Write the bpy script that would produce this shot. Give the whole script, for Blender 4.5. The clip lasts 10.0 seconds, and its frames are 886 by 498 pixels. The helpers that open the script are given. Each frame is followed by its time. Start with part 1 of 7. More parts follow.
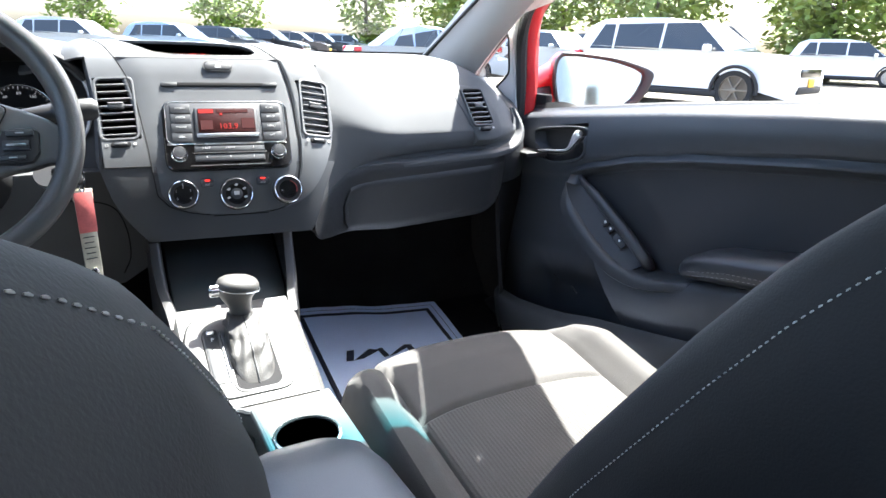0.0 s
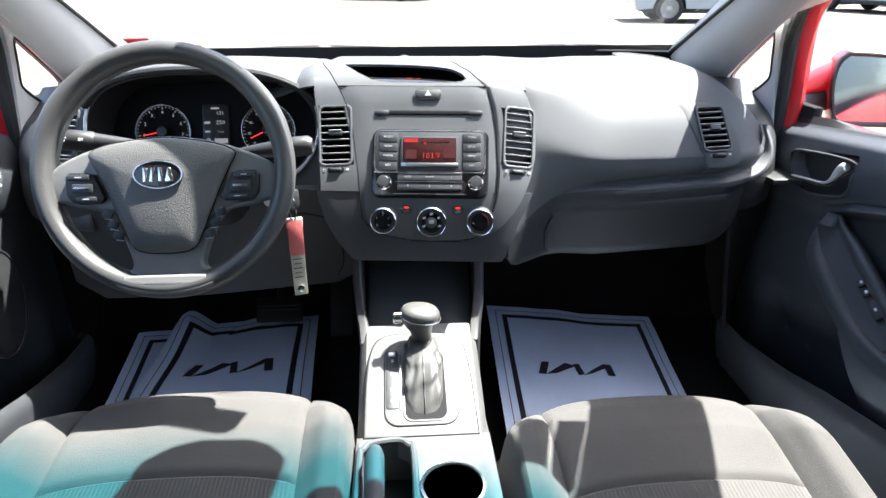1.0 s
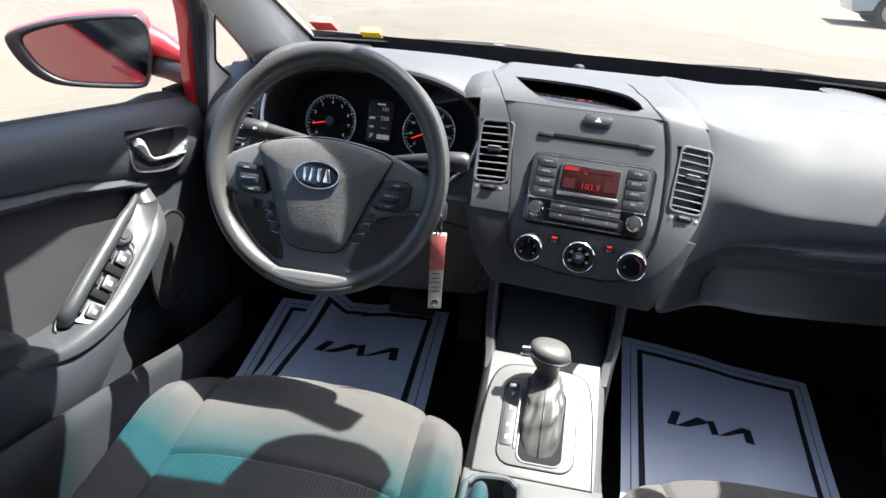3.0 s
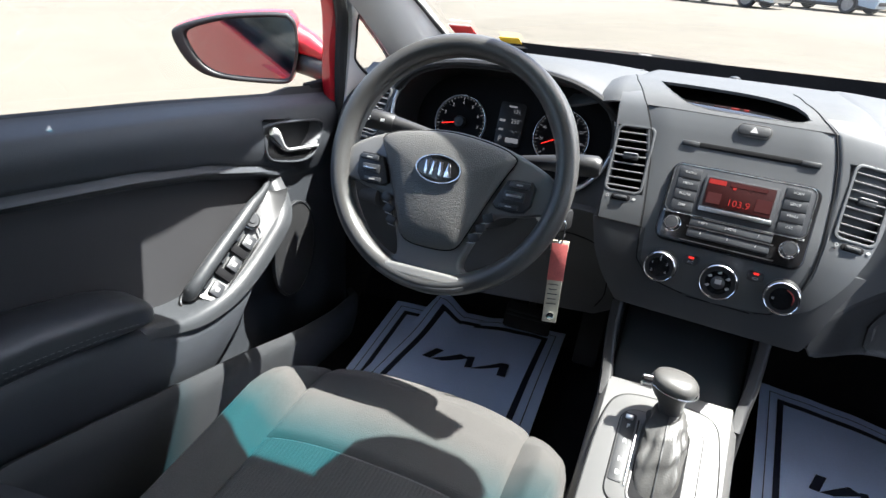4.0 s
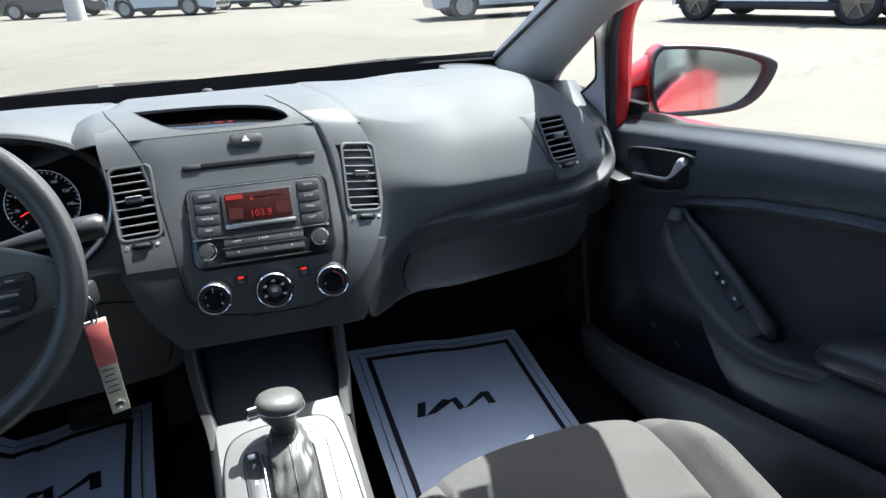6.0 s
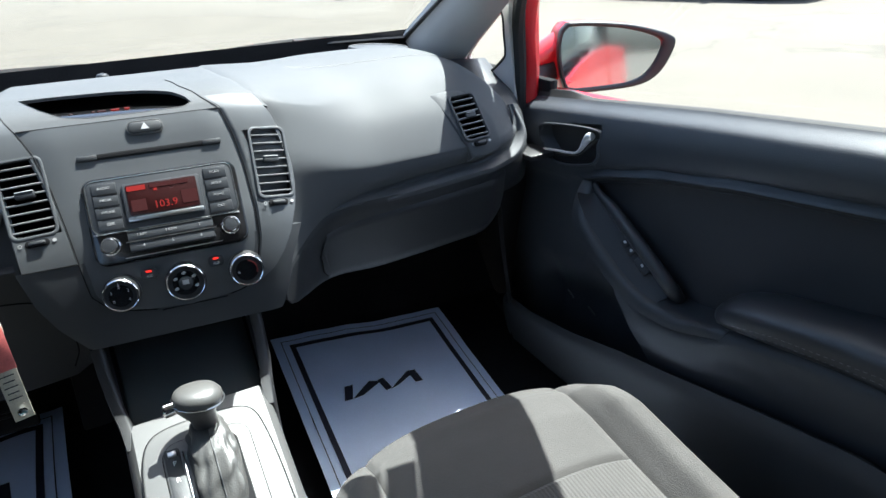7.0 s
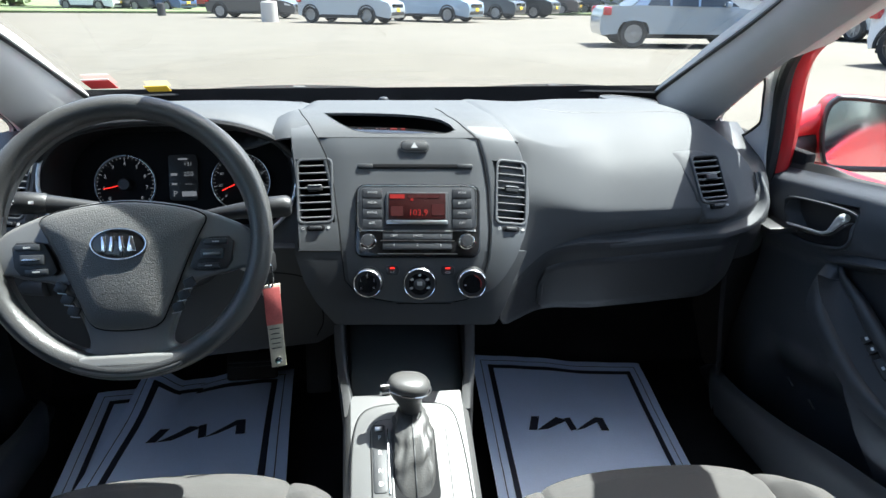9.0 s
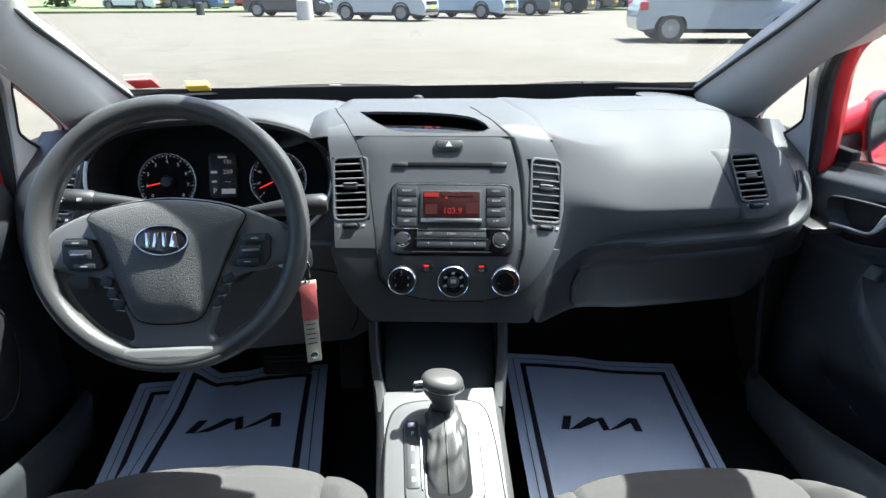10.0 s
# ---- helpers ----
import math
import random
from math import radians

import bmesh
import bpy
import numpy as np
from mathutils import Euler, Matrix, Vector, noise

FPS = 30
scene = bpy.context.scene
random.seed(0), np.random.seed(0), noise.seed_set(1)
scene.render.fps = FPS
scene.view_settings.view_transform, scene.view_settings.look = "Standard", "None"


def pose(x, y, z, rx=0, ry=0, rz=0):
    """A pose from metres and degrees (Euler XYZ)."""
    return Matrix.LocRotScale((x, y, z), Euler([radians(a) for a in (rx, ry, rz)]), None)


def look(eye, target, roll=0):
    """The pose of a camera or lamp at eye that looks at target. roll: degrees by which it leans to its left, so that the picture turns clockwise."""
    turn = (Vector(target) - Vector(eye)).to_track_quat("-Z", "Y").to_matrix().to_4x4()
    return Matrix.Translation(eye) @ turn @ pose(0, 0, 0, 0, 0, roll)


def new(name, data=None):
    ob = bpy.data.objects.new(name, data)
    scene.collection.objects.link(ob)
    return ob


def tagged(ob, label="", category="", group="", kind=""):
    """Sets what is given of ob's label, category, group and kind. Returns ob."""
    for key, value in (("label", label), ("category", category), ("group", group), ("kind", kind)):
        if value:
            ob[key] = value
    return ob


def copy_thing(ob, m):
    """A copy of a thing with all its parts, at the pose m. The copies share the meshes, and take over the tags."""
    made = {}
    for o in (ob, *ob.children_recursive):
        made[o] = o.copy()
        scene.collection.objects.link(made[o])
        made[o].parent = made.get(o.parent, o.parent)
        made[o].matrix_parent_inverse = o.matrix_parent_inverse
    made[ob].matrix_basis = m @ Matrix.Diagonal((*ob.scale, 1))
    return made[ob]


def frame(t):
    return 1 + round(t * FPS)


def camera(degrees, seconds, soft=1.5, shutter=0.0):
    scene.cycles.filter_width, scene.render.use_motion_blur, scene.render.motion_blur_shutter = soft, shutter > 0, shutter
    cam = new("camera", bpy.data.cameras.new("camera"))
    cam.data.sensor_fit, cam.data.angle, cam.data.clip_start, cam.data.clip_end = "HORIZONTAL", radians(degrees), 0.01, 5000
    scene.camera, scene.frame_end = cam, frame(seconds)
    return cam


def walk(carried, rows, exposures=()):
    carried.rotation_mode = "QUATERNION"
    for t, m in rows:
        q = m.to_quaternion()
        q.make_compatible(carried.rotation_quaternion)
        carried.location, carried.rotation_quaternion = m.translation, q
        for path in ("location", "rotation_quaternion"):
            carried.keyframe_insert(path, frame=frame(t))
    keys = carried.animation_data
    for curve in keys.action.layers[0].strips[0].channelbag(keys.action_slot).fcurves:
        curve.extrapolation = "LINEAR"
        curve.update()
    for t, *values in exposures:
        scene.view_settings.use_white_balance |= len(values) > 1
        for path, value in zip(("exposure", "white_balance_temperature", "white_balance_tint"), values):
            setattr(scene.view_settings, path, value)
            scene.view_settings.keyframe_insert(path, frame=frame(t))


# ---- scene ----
cam = camera(69.6, 10.0)
PATH = [
    (0, (-0.169, 0.035, 1.019), (0.739, 1.709, 0.411), 1.7),
    (0.5, (-0.062, 0.037, 1.049), (0.301, 1.862, 0.317), -0.9),
    (1, (-0.049, 0.084, 1.153), (0.084, 1.912, 0.353), 0.0),
    (1.5, (-0.055, 0.128, 1.221), (-0.003, 1.932, 0.359), 0.5),
    (2, (-0.05, 0.127, 1.23), (-0.005, 1.917, 0.339), 0.7),
    (2.5, (-0.057, 0.126, 1.229), (-0.063, 1.918, 0.34), 1.9),
    (3, (-0.057, 0.145, 1.204), (-0.354, 1.916, 0.324), 3.8),
    (3.2, (-0.051, 0.157, 1.183), (-0.497, 1.906, 0.321), 4.1),
    (4.3, (-0.056, 0.181, 1.16), (-0.741, 1.863, 0.322), 3.7),
    (4.5, (-0.056, 0.179, 1.16), (-0.7, 1.877, 0.32), 3.3),
    (5, (-0.06, 0.194, 1.17), (-0.429, 1.981, 0.351), 0.9),
    (5.5, (-0.061, 0.207, 1.178), (0.079, 2.039, 0.387), -1.5),
    (6, (-0.045, 0.227, 1.167), (0.579, 1.95, 0.366), -2.9),
    (6.2, (-0.035, 0.226, 1.165), (0.701, 1.892, 0.339), -3.2),
    (7.3, (-0.034, 0.211, 1.17), (0.786, 1.814, 0.3), -2.7),
    (7.5, (-0.036, 0.205, 1.17), (0.751, 1.833, 0.315), -2.5),
    (8, (-0.049, 0.191, 1.181), (0.555, 1.923, 0.383), -1.5),
    (8.5, (-0.062, 0.171, 1.186), (0.294, 1.991, 0.437), -0.3),
    (9, (-0.07, 0.171, 1.183), (0.16, 2.014, 0.441), 0.5),
    (9.5, (-0.073, 0.168, 1.184), (0.105, 2.013, 0.431), 0.5),
    (10, (-0.073, 0.168, 1.186), (0.057, 2.017, 0.435), -0.2),
]
EXPOSURES = [(0.0, 3.62, 6250, 14), (0.5, 3.46, 6250, 14), (1.0, 3.14, 6250, 14), (1.5, 2.88, 6250, 14), (2.5, 2.66, 6250, 14), (3.2, 2.56, 6300, 14), (4.5, 2.66, 6200, 14),
             (5.0, 2.58, 6150, 13), (5.5, 2.48, 6000, 11), (6.0, 2.40, 5950, 9), (7.5, 2.46, 5900, 8), (8.5, 2.43, 5950, 8), (10.0, 2.44, 5950, 9)]
walk(cam, [(t, look(eye, target, roll)) for t, eye, target, roll in PATH], EXPOSURES)

# ---- world, sun, sky ----
SUN = Vector((0.45, 0.19, 1.0)).normalized()      # towards the sun
world = bpy.data.worlds.new("world")
scene.world = world
world.use_nodes = True
wn, wl = world.node_tree.nodes, world.node_tree.links
sky = wn.new("ShaderNodeTexSky")
sky.sky_type, sky.sun_disc = "NISHITA", False
sky.sun_elevation = math.asin(SUN.z)
sky.sun_rotation = math.atan2(SUN.x, SUN.y)
sky.air_density, sky.dust_density = 1.0, 4.0
wn["Background"].inputs["Strength"].default_value = 0.095
wl.new(sky.outputs[0], wn["Background"].inputs["Color"])
sun_data = bpy.data.lights.new("sun", "SUN")
sun_data.energy, sun_data.angle, sun_data.color = 5.0, radians(0.5), (1.0, 0.955, 0.875)
sun = new("sun", sun_data)
sun.matrix_world = look(SUN * 30, (0, 0, 0))

# ---- materials ----
def mat(name, color, rough=0.5, metal=0.0, grain=0.0, grain_scale=600.0, var=0.12, var_scale=9.0,
        coat=0.0, sheen=0.0, spec=0.5, wave=None):
    """A surface with colour variation at two scales and a fine relief."""
    m = bpy.data.materials.new(name)
    m.use_nodes = True
    n, l = m.node_tree.nodes, m.node_tree.links
    b = n["Principled BSDF"]
    b.inputs["Roughness"].default_value = rough
    b.inputs["Metallic"].default_value = metal
    b.inputs["Coat Weight"].default_value = coat
    b.inputs["Coat Roughness"].default_value = 0.06
    b.inputs["Sheen Weight"].default_value = sheen
    b.inputs["Specular IOR Level"].default_value = spec
    tc = n.new("ShaderNodeTexCoord")
    big = n.new("ShaderNodeTexNoise")
    big.inputs["Scale"].default_value, big.inputs["Detail"].default_value = var_scale, 4.0
    fine = n.new("ShaderNodeTexNoise")
    fine.inputs["Scale"].default_value, fine.inputs["Detail"].default_value = grain_scale, 2.0
    l.new(tc.outputs["Object"], big.inputs["Vector"])
    l.new(tc.outputs["Object"], fine.inputs["Vector"])
    add = n.new("ShaderNodeMath")
    add.operation = "MULTIPLY_ADD"
    add.inputs[1].default_value = 0.6
    l.new(big.outputs["Fac"], add.inputs[0])
    half = n.new("ShaderNodeMath")
    half.operation, half.inputs[1].default_value = "MULTIPLY", 0.4
    l.new(fine.outputs["Fac"], half.inputs[0])
    l.new(half.outputs[0], add.inputs[2])
    ramp = n.new("ShaderNodeMapRange")
    ramp.inputs["From Min"].default_value, ramp.inputs["From Max"].default_value = 0.3, 0.7
    ramp.inputs["To Min"].default_value, ramp.inputs["To Max"].default_value = 1.0 - var, 1.0 + var
    l.new(add.outputs[0], ramp.inputs["Value"])
    mul = n.new("ShaderNodeVectorMath")
    mul.operation, mul.inputs[0].default_value = "SCALE", color[:3]
    l.new(ramp.outputs[0], mul.inputs["Scale"])
    l.new(mul.outputs[0], b.inputs["Base Color"])
    rr = n.new("ShaderNodeMapRange")
    rr.inputs["To Min"].default_value, rr.inputs["To Max"].default_value = max(rough - 0.08, 0.02), min(rough + 0.08, 1.0)
    l.new(big.outputs["Fac"], rr.inputs["Value"])
    l.new(rr.outputs[0], b.inputs["Roughness"])
    if grain or wave:
        bump = n.new("ShaderNodeBump")
        bump.inputs["Strength"].default_value, bump.inputs["Distance"].default_value = grain or 0.3, 0.001
        l.new(fine.outputs["Fac"], bump.inputs["Height"])
        if wave:
            wv = n.new("ShaderNodeTexWave")
            wv.inputs["Scale"].default_value, wv.bands_direction = wave, "X"
            wv.inputs["Distortion"].default_value = 0.4
            l.new(tc.outputs["Object"], wv.inputs["Vector"])
            mix = n.new("ShaderNodeMath")
            mix.operation = "ADD"
            l.new(wv.outputs["Fac"], mix.inputs[0])
            l.new(fine.outputs["Fac"], mix.inputs[1])
            l.new(mix.outputs[0], bump.inputs["Height"])
        l.new(bump.outputs[0], b.inputs["Normal"])
    return m


def glow(name, color, strength):
    m = bpy.data.materials.new(name)
    m.use_nodes = True
    b = m.node_tree.nodes["Principled BSDF"]
    b.inputs["Base Color"].default_value = (0.01, 0.01, 0.01, 1)
    b.inputs["Specular IOR Level"].default_value = 0.1
    b.inputs["Emission Color"].default_value = (*color, 1)
    b.inputs["Emission Strength"].default_value = strength
    return m


def pane_glass(name, tint=(0.93, 0.96, 0.95), band=None, gloss=1.0):
    """A thin pane: light passes straight through, tinted; the rest mirrors by Fresnel. band: z from which a teal shade band begins."""
    m = bpy.data.materials.new(name)
    m.use_nodes = True
    n, l = m.node_tree.nodes, m.node_tree.links
    n.remove(n["Principled BSDF"])
    tr, gl, mx, lw = (n.new(k) for k in ("ShaderNodeBsdfTransparent", "ShaderNodeBsdfGlossy", "ShaderNodeMixShader", "ShaderNodeLayerWeight"))
    lw.inputs["Blend"].default_value = 0.5
    pw, fr = n.new("ShaderNodeMath"), n.new("ShaderNodeMath")
    pw.operation, pw.inputs[1].default_value = "POWER", 5.0
    fr.operation, fr.inputs[1].default_value, fr.inputs[2].default_value = "MULTIPLY_ADD", 0.9 * gloss, 0.045 * gloss
    l.new(lw.outputs["Facing"], pw.inputs[0])
    l.new(pw.outputs[0], fr.inputs[0])
    tr.inputs["Color"].default_value = (*tint, 1)
    gl.inputs["Roughness"].default_value = 0.01
    l.new(fr.outputs[0], mx.inputs["Fac"])
    l.new(tr.outputs[0], mx.inputs[1])
    l.new(gl.outputs[0], mx.inputs[2])
    l.new(mx.outputs[0], n["Material Output"].inputs["Surface"])
    if band:
        geo, sep, rng, ramp = n.new("ShaderNodeNewGeometry"), n.new("ShaderNodeSeparateXYZ"), n.new("ShaderNodeMapRange"), n.new("ShaderNodeValToRGB")
        l.new(geo.outputs["Position"], sep.inputs[0])
        l.new(sep.outputs["Z"], rng.inputs["Value"])
        rng.inputs["From Min"].default_value, rng.inputs["From Max"].default_value = band
        l.new(rng.outputs[0], ramp.inputs["Fac"])
        ramp.color_ramp.elements[0].color = (*tint, 1)
        ramp.color_ramp.elements[1].color = (0.05, 0.42, 0.50, 1)
        l.new(ramp.outputs["Color"], tr.inputs["Color"])
    return m


M_DASH = mat("dash_plastic", (0.052, 0.055, 0.059), 0.70, grain=0.30, grain_scale=900)
# dark small parts; on the lower dash the shade is put into this colour
M_DASH2 = mat("dark_shaded_dash_plastic", (0.018, 0.0195, 0.022), 0.5, grain=0.35, grain_scale=900)
M_FASCIA = mat("fascia_satin", (0.088, 0.092, 0.097), 0.46, metal=0.25, grain=0.06, grain_scale=1500, var=0.05)
# the fascia's tone darkened for the shade at the stack's foot
M_FOOT = mat("shaded_stack_foot", (0.036, 0.038, 0.041), 0.5, grain=0.2, grain_scale=900)
M_BLACK = mat("black_plastic", (0.018, 0.018, 0.019), 0.45, grain=0.15, grain_scale=900)
M_GLOSSB = mat("gloss_black", (0.01, 0.01, 0.011), 0.16, coat=0.3, var=0.05)
# black for joints; near-black also stands in for shade inside ducts and slots
M_DEEP = mat("black_and_cavity_shade", (0.006, 0.006, 0.007), 0.7, grain=0.2, spec=0.15)
M_CUBBY = mat("cubby_rubber", (0.014, 0.018, 0.020), 0.6, grain=0.3, grain_scale=700)
M_SILVER = mat("silver_trim_paint", (0.115, 0.114, 0.112), 0.42, metal=0.3, grain=0.08, grain_scale=1800, var=0.05)
M_CHROME = mat("chrome", (0.8, 0.8, 0.82), 0.12, metal=1.0, var=0.04)
M_HANDLE = mat("handle_chrome", (0.82, 0.82, 0.82), 0.30, metal=0.55, var=0.03)
M_SATIN = mat("satin_chrome", (0.55, 0.56, 0.57), 0.28, metal=1.0, var=0.05)
M_BUTTON = mat("button_grey", (0.03, 0.032, 0.036), 0.4, var=0.06)
M_FABRIC = mat("seat_fabric", (0.070, 0.067, 0.064), 0.92, sheen=0.08, grain=0.9, grain_scale=700, var=0.16, spec=0.15)
M_FABRIC2 = mat("ribbed_seat_fabric", (0.070, 0.067, 0.064), 0.92, sheen=0.08, grain=0.5, grain_scale=700, var=0.16, spec=0.15, wave=60.0)
M_LEATHER = mat("black_leatherette", (0.012, 0.012, 0.0135), 0.68, grain=0.25, grain_scale=700)
M_ARMREST = mat("armrest_vinyl", (0.030, 0.033, 0.038), 0.42, grain=0.25, grain_scale=700)
M_STITCH = mat("dull_stitch_thread", (0.16, 0.16, 0.165), 0.8)
M_BOOT = mat("boot_leather", (0.055, 0.054, 0.052), 0.42, grain=0.4, grain_scale=500)
M_DOOR = mat("door_soft_plastic", (0.040, 0.044, 0.051), 0.46, grain=0.4, grain_scale=900)
M_PULL = mat("door_pull_plastic", (0.036, 0.039, 0.043), 0.42, grain=0.3, grain_scale=900)
M_SWPANEL = mat("switch_panel_paint", (0.095, 0.096, 0.098), 0.38, metal=0.3, grain=0.05, grain_scale=1500, var=0.05)
M_POCKET = mat("pocket_plastic", (0.032, 0.034, 0.037), 0.55, grain=0.4, grain_scale=900)
M_INSERT = mat("door_insert_fabric", (0.038, 0.038, 0.041), 0.8, grain=0.5, grain_scale=1200, spec=0.3)
M_PILLAR = mat("pillar_trim_grey", (0.50, 0.49, 0.475), 0.75, grain=0.4, grain_scale=1000, var=0.06)
M_LINER = mat("headliner", (0.45, 0.44, 0.42), 0.95, grain=0.5, grain_scale=700)
M_CARPET = mat("black_carpet", (0.016, 0.016, 0.017), 0.98, grain=0.9, grain_scale=500, var=0.4, spec=0.1)
M_PAPER = mat("mat_paper", (0.66, 0.76, 0.97), 0.75, grain=0.2, grain_scale=300, var=0.05, var_scale=14)
M_INK = mat("navy_ink", (0.012, 0.014, 0.03), 0.7, var=0.1)
M_RUBBER = mat("rubber", (0.012, 0.012, 0.012), 0.75, grain=0.4, grain_scale=400)
M_RED = mat("red_car_paint", (0.55, 0.012, 0.02), 0.34, coat=0.6, var=0.03)
M_THREAD = mat("grey_thread", (0.55, 0.55, 0.53), 0.8)
M_WHITE = mat("white_print", (0.75, 0.75, 0.75), 0.6, var=0.03)
M_GREYPR = mat("grey_print", (0.38, 0.38, 0.38), 0.6, var=0.03)
M_MIRROR = mat("mirror_glass", (0.60, 0.63, 0.64), 0.01, metal=1.0, var=0.01)
M_REDPR = mat("red_print", (0.62, 0.03, 0.03), 0.6, var=0.05)
M_ORANGE = mat("yellow_print", (0.85, 0.55, 0.04), 0.6, var=0.05)
M_LCD = mat("lcd_dark", (0.02, 0.004, 0.004), 0.25, var=0.02)
M_LCDON = glow("lcd_red", (1.0, 0.03, 0.02), 0.085)
M_LCDDIM = glow("lcd_red_dim", (0.9, 0.02, 0.02), 0.014)
M_WHITEON = glow("gauge_print_lit", (0.75, 0.78, 0.82), 0.045)
M_REDON = glow("red_lamp", (1.0, 0.03, 0.02), 0.3)
M_TAGPLASTIC = mat("smoky_tag_plastic", (0.50, 0.46, 0.36), 0.3, var=0.3, var_scale=60)
M_WS = pane_glass("windshield_glass", (0.83, 0.87, 0.85), band=(1.324, 1.360))
M_SIDE = pane_glass("side_glass", (0.86, 0.9, 0.88))
# dark tint added to cut the light that comes from behind
M_REARGLASS = pane_glass("tinted_rear_glass", (0.34, 0.37, 0.36))


# ---- building helpers ----
def part(name, bm, material, parent=None, label="", smooth=True, m=None):
    """Links a bmesh as one mesh object, under a thing or a part if one is given."""
    bmesh.ops.recalc_face_normals(bm, faces=bm.faces)
    me = bpy.data.meshes.new(name)
    bm.to_mesh(me)
    bm.free()
    for mt in material if isinstance(material, (list, tuple)) else [material]:
        me.materials.append(mt)
    if smooth:
        me.shade_smooth()
        me.set_sharp_from_angle(angle=radians(38))
    ob = new(name, me)
    if parent is not None:
        ob.parent = parent
    if m is not None:
        ob.matrix_basis = m
    if label:
        ob["label"] = label
    return ob


def thing(name, label, category, group="", kind="", m=None):
    ob = new(name)
    ob.empty_display_size = 0.05
    if m is not None:
        ob.matrix_basis = m
    return tagged(ob, label, category, group, kind)


def axes_m(origin, right, up):
    """A frame with local x along right and y along up, z their normal."""
    r = Vector(right).normalized()
    n = r.cross(Vector(up)).normalized()
    u = n.cross(r)
    m = Matrix((r, u, n)).transposed().to_4x4()
    return Matrix.Translation(origin) @ m


def box(sx, sy, sz, bevel=0.0, m=None, seg=2, bm=None):
    """A rounded box centred on the origin."""
    out = bmesh.new() if bm is None else bm
    t = bmesh.new()
    bmesh.ops.create_cube(t, size=1.0, matrix=Matrix.Diagonal((sx, sy, sz, 1)))
    if bevel:
        bmesh.ops.bevel(t, geom=list(t.edges), offset=min(bevel, 0.49 * min(sx, sy, sz)), segments=seg, affect="EDGES", profile=0.5)
    if m is not None:
        t.transform(m)
    join(out, t)
    return out


def join(dst, src):
    """Adds one bmesh to another."""
    vs = {v: dst.verts.new(v.co) for v in src.verts}
    for f in src.faces:
        try:
            nf = dst.faces.new([vs[v] for v in f.verts])
            nf.material_index = f.material_index
        except ValueError:
            pass
    src.free()
    return dst


def thicken(bm, t, toward=None):
    """Gives an open sheet a back, t behind it, and closes its edges; toward: the side its face looks to."""
    bmesh.ops.remove_doubles(bm, verts=bm.verts, dist=1e-6)
    bmesh.ops.recalc_face_normals(bm, faces=bm.faces)
    bm.normal_update()
    if toward is not None and sum(f.normal.dot(Vector(toward)) * f.calc_area() for f in bm.faces) < 0:
        bmesh.ops.reverse_faces(bm, faces=bm.faces)
        bm.normal_update()
    faces, rim = list(bm.faces), [(e.verts[0], e.verts[1]) for e in bm.edges if len(e.link_faces) == 1]
    back = {v: bm.verts.new(v.co - v.normal * t) for v in list(bm.verts)}
    for f in faces:
        bm.faces.new([back[v] for v in reversed(f.verts)])
    for a, b in rim:
        bm.faces.new((a, b, back[b], back[a]))


def plate(outer, holes=(), depth=0.01, bevel=0.0, m=None, seg=2):
    """A flat plate from a 2D outline, with holes through it; its face at z = 0, its back at -depth."""
    bm = bmesh.new()
    edges = []
    for loop in (outer, *holes):
        vs = [bm.verts.new((x, y, 0)) for x, y in loop]
        edges += [bm.edges.new((vs[i], vs[(i + 1) % len(vs)])) for i in range(len(vs))]
    if holes:
        bmesh.ops.triangle_fill(bm, use_beauty=True, use_dissolve=False, edges=edges)
    else:
        bm.faces.new(bm.verts[:])
    bmesh.ops.recalc_face_normals(bm, faces=bm.faces)
    rim = [e for e in bm.edges if len(e.link_faces) == 1]
    ret = bmesh.ops.extrude_face_region(bm, geom=bm.faces[:])
    top = {v for v in ret["geom"] if isinstance(v, bmesh.types.BMVert)}
    low = [v for v in bm.verts if v not in top]
    for v in low:
        v.co.z -= depth
    if bevel:
        es = [e for e in bm.edges if e.verts[0] in top and e.verts[1] in top
              and any(abs(f.normal.z) < 0.3 for f in e.link_faces)]
        bm.normal_update()
        es = [e for e in bm.edges if e.verts[0] in top and e.verts[1] in top and e.calc_face_angle(0) > 1.0]
        bmesh.ops.bevel(bm, geom=es, offset=bevel, segments=seg, affect="EDGES", profile=0.5)
    if m is not None:
        bm.transform(m)
    return bm


def rrect(w, h, r, n=5, cx=0.0, cy=0.0):
    """The outline of a rounded rectangle."""
    r = min(r, w / 2 - 1e-5, h / 2 - 1e-5)
    out = []
    for qx, qy, a0 in ((1, 1, 0), (-1, 1, 90), (-1, -1, 180), (1, -1, 270)):
        for i in range(n + 1):
            a = radians(a0 + 90 * i / n)
            out.append((cx + qx * (w / 2 - r) + r * math.cos(a), cy + qy * (h / 2 - r) + r * math.sin(a)))
    return out


def ellipse(rx, ry, n=32, cx=0.0, cy=0.0):
    return [(cx + rx * math.cos(2 * math.pi * i / n), cy + ry * math.sin(2 * math.pi * i / n)) for i in range(n)]


def loft(rings, closed=True, caps=True, bm=None):
    """A skin over rings of points of equal count."""
    bm = bm or bmesh.new()
    vr = [[bm.verts.new(p) for p in r] for r in rings]
    n = len(vr[0])
    for a, b in zip(vr, vr[1:]):
        for i in range(n if closed else n - 1):
            j = (i + 1) % n
            bm.faces.new((a[i], a[j], b[j], b[i]))
    if caps and closed:
        bm.faces.new(vr[0][::-1])
        bm.faces.new(vr[-1])
    return bm


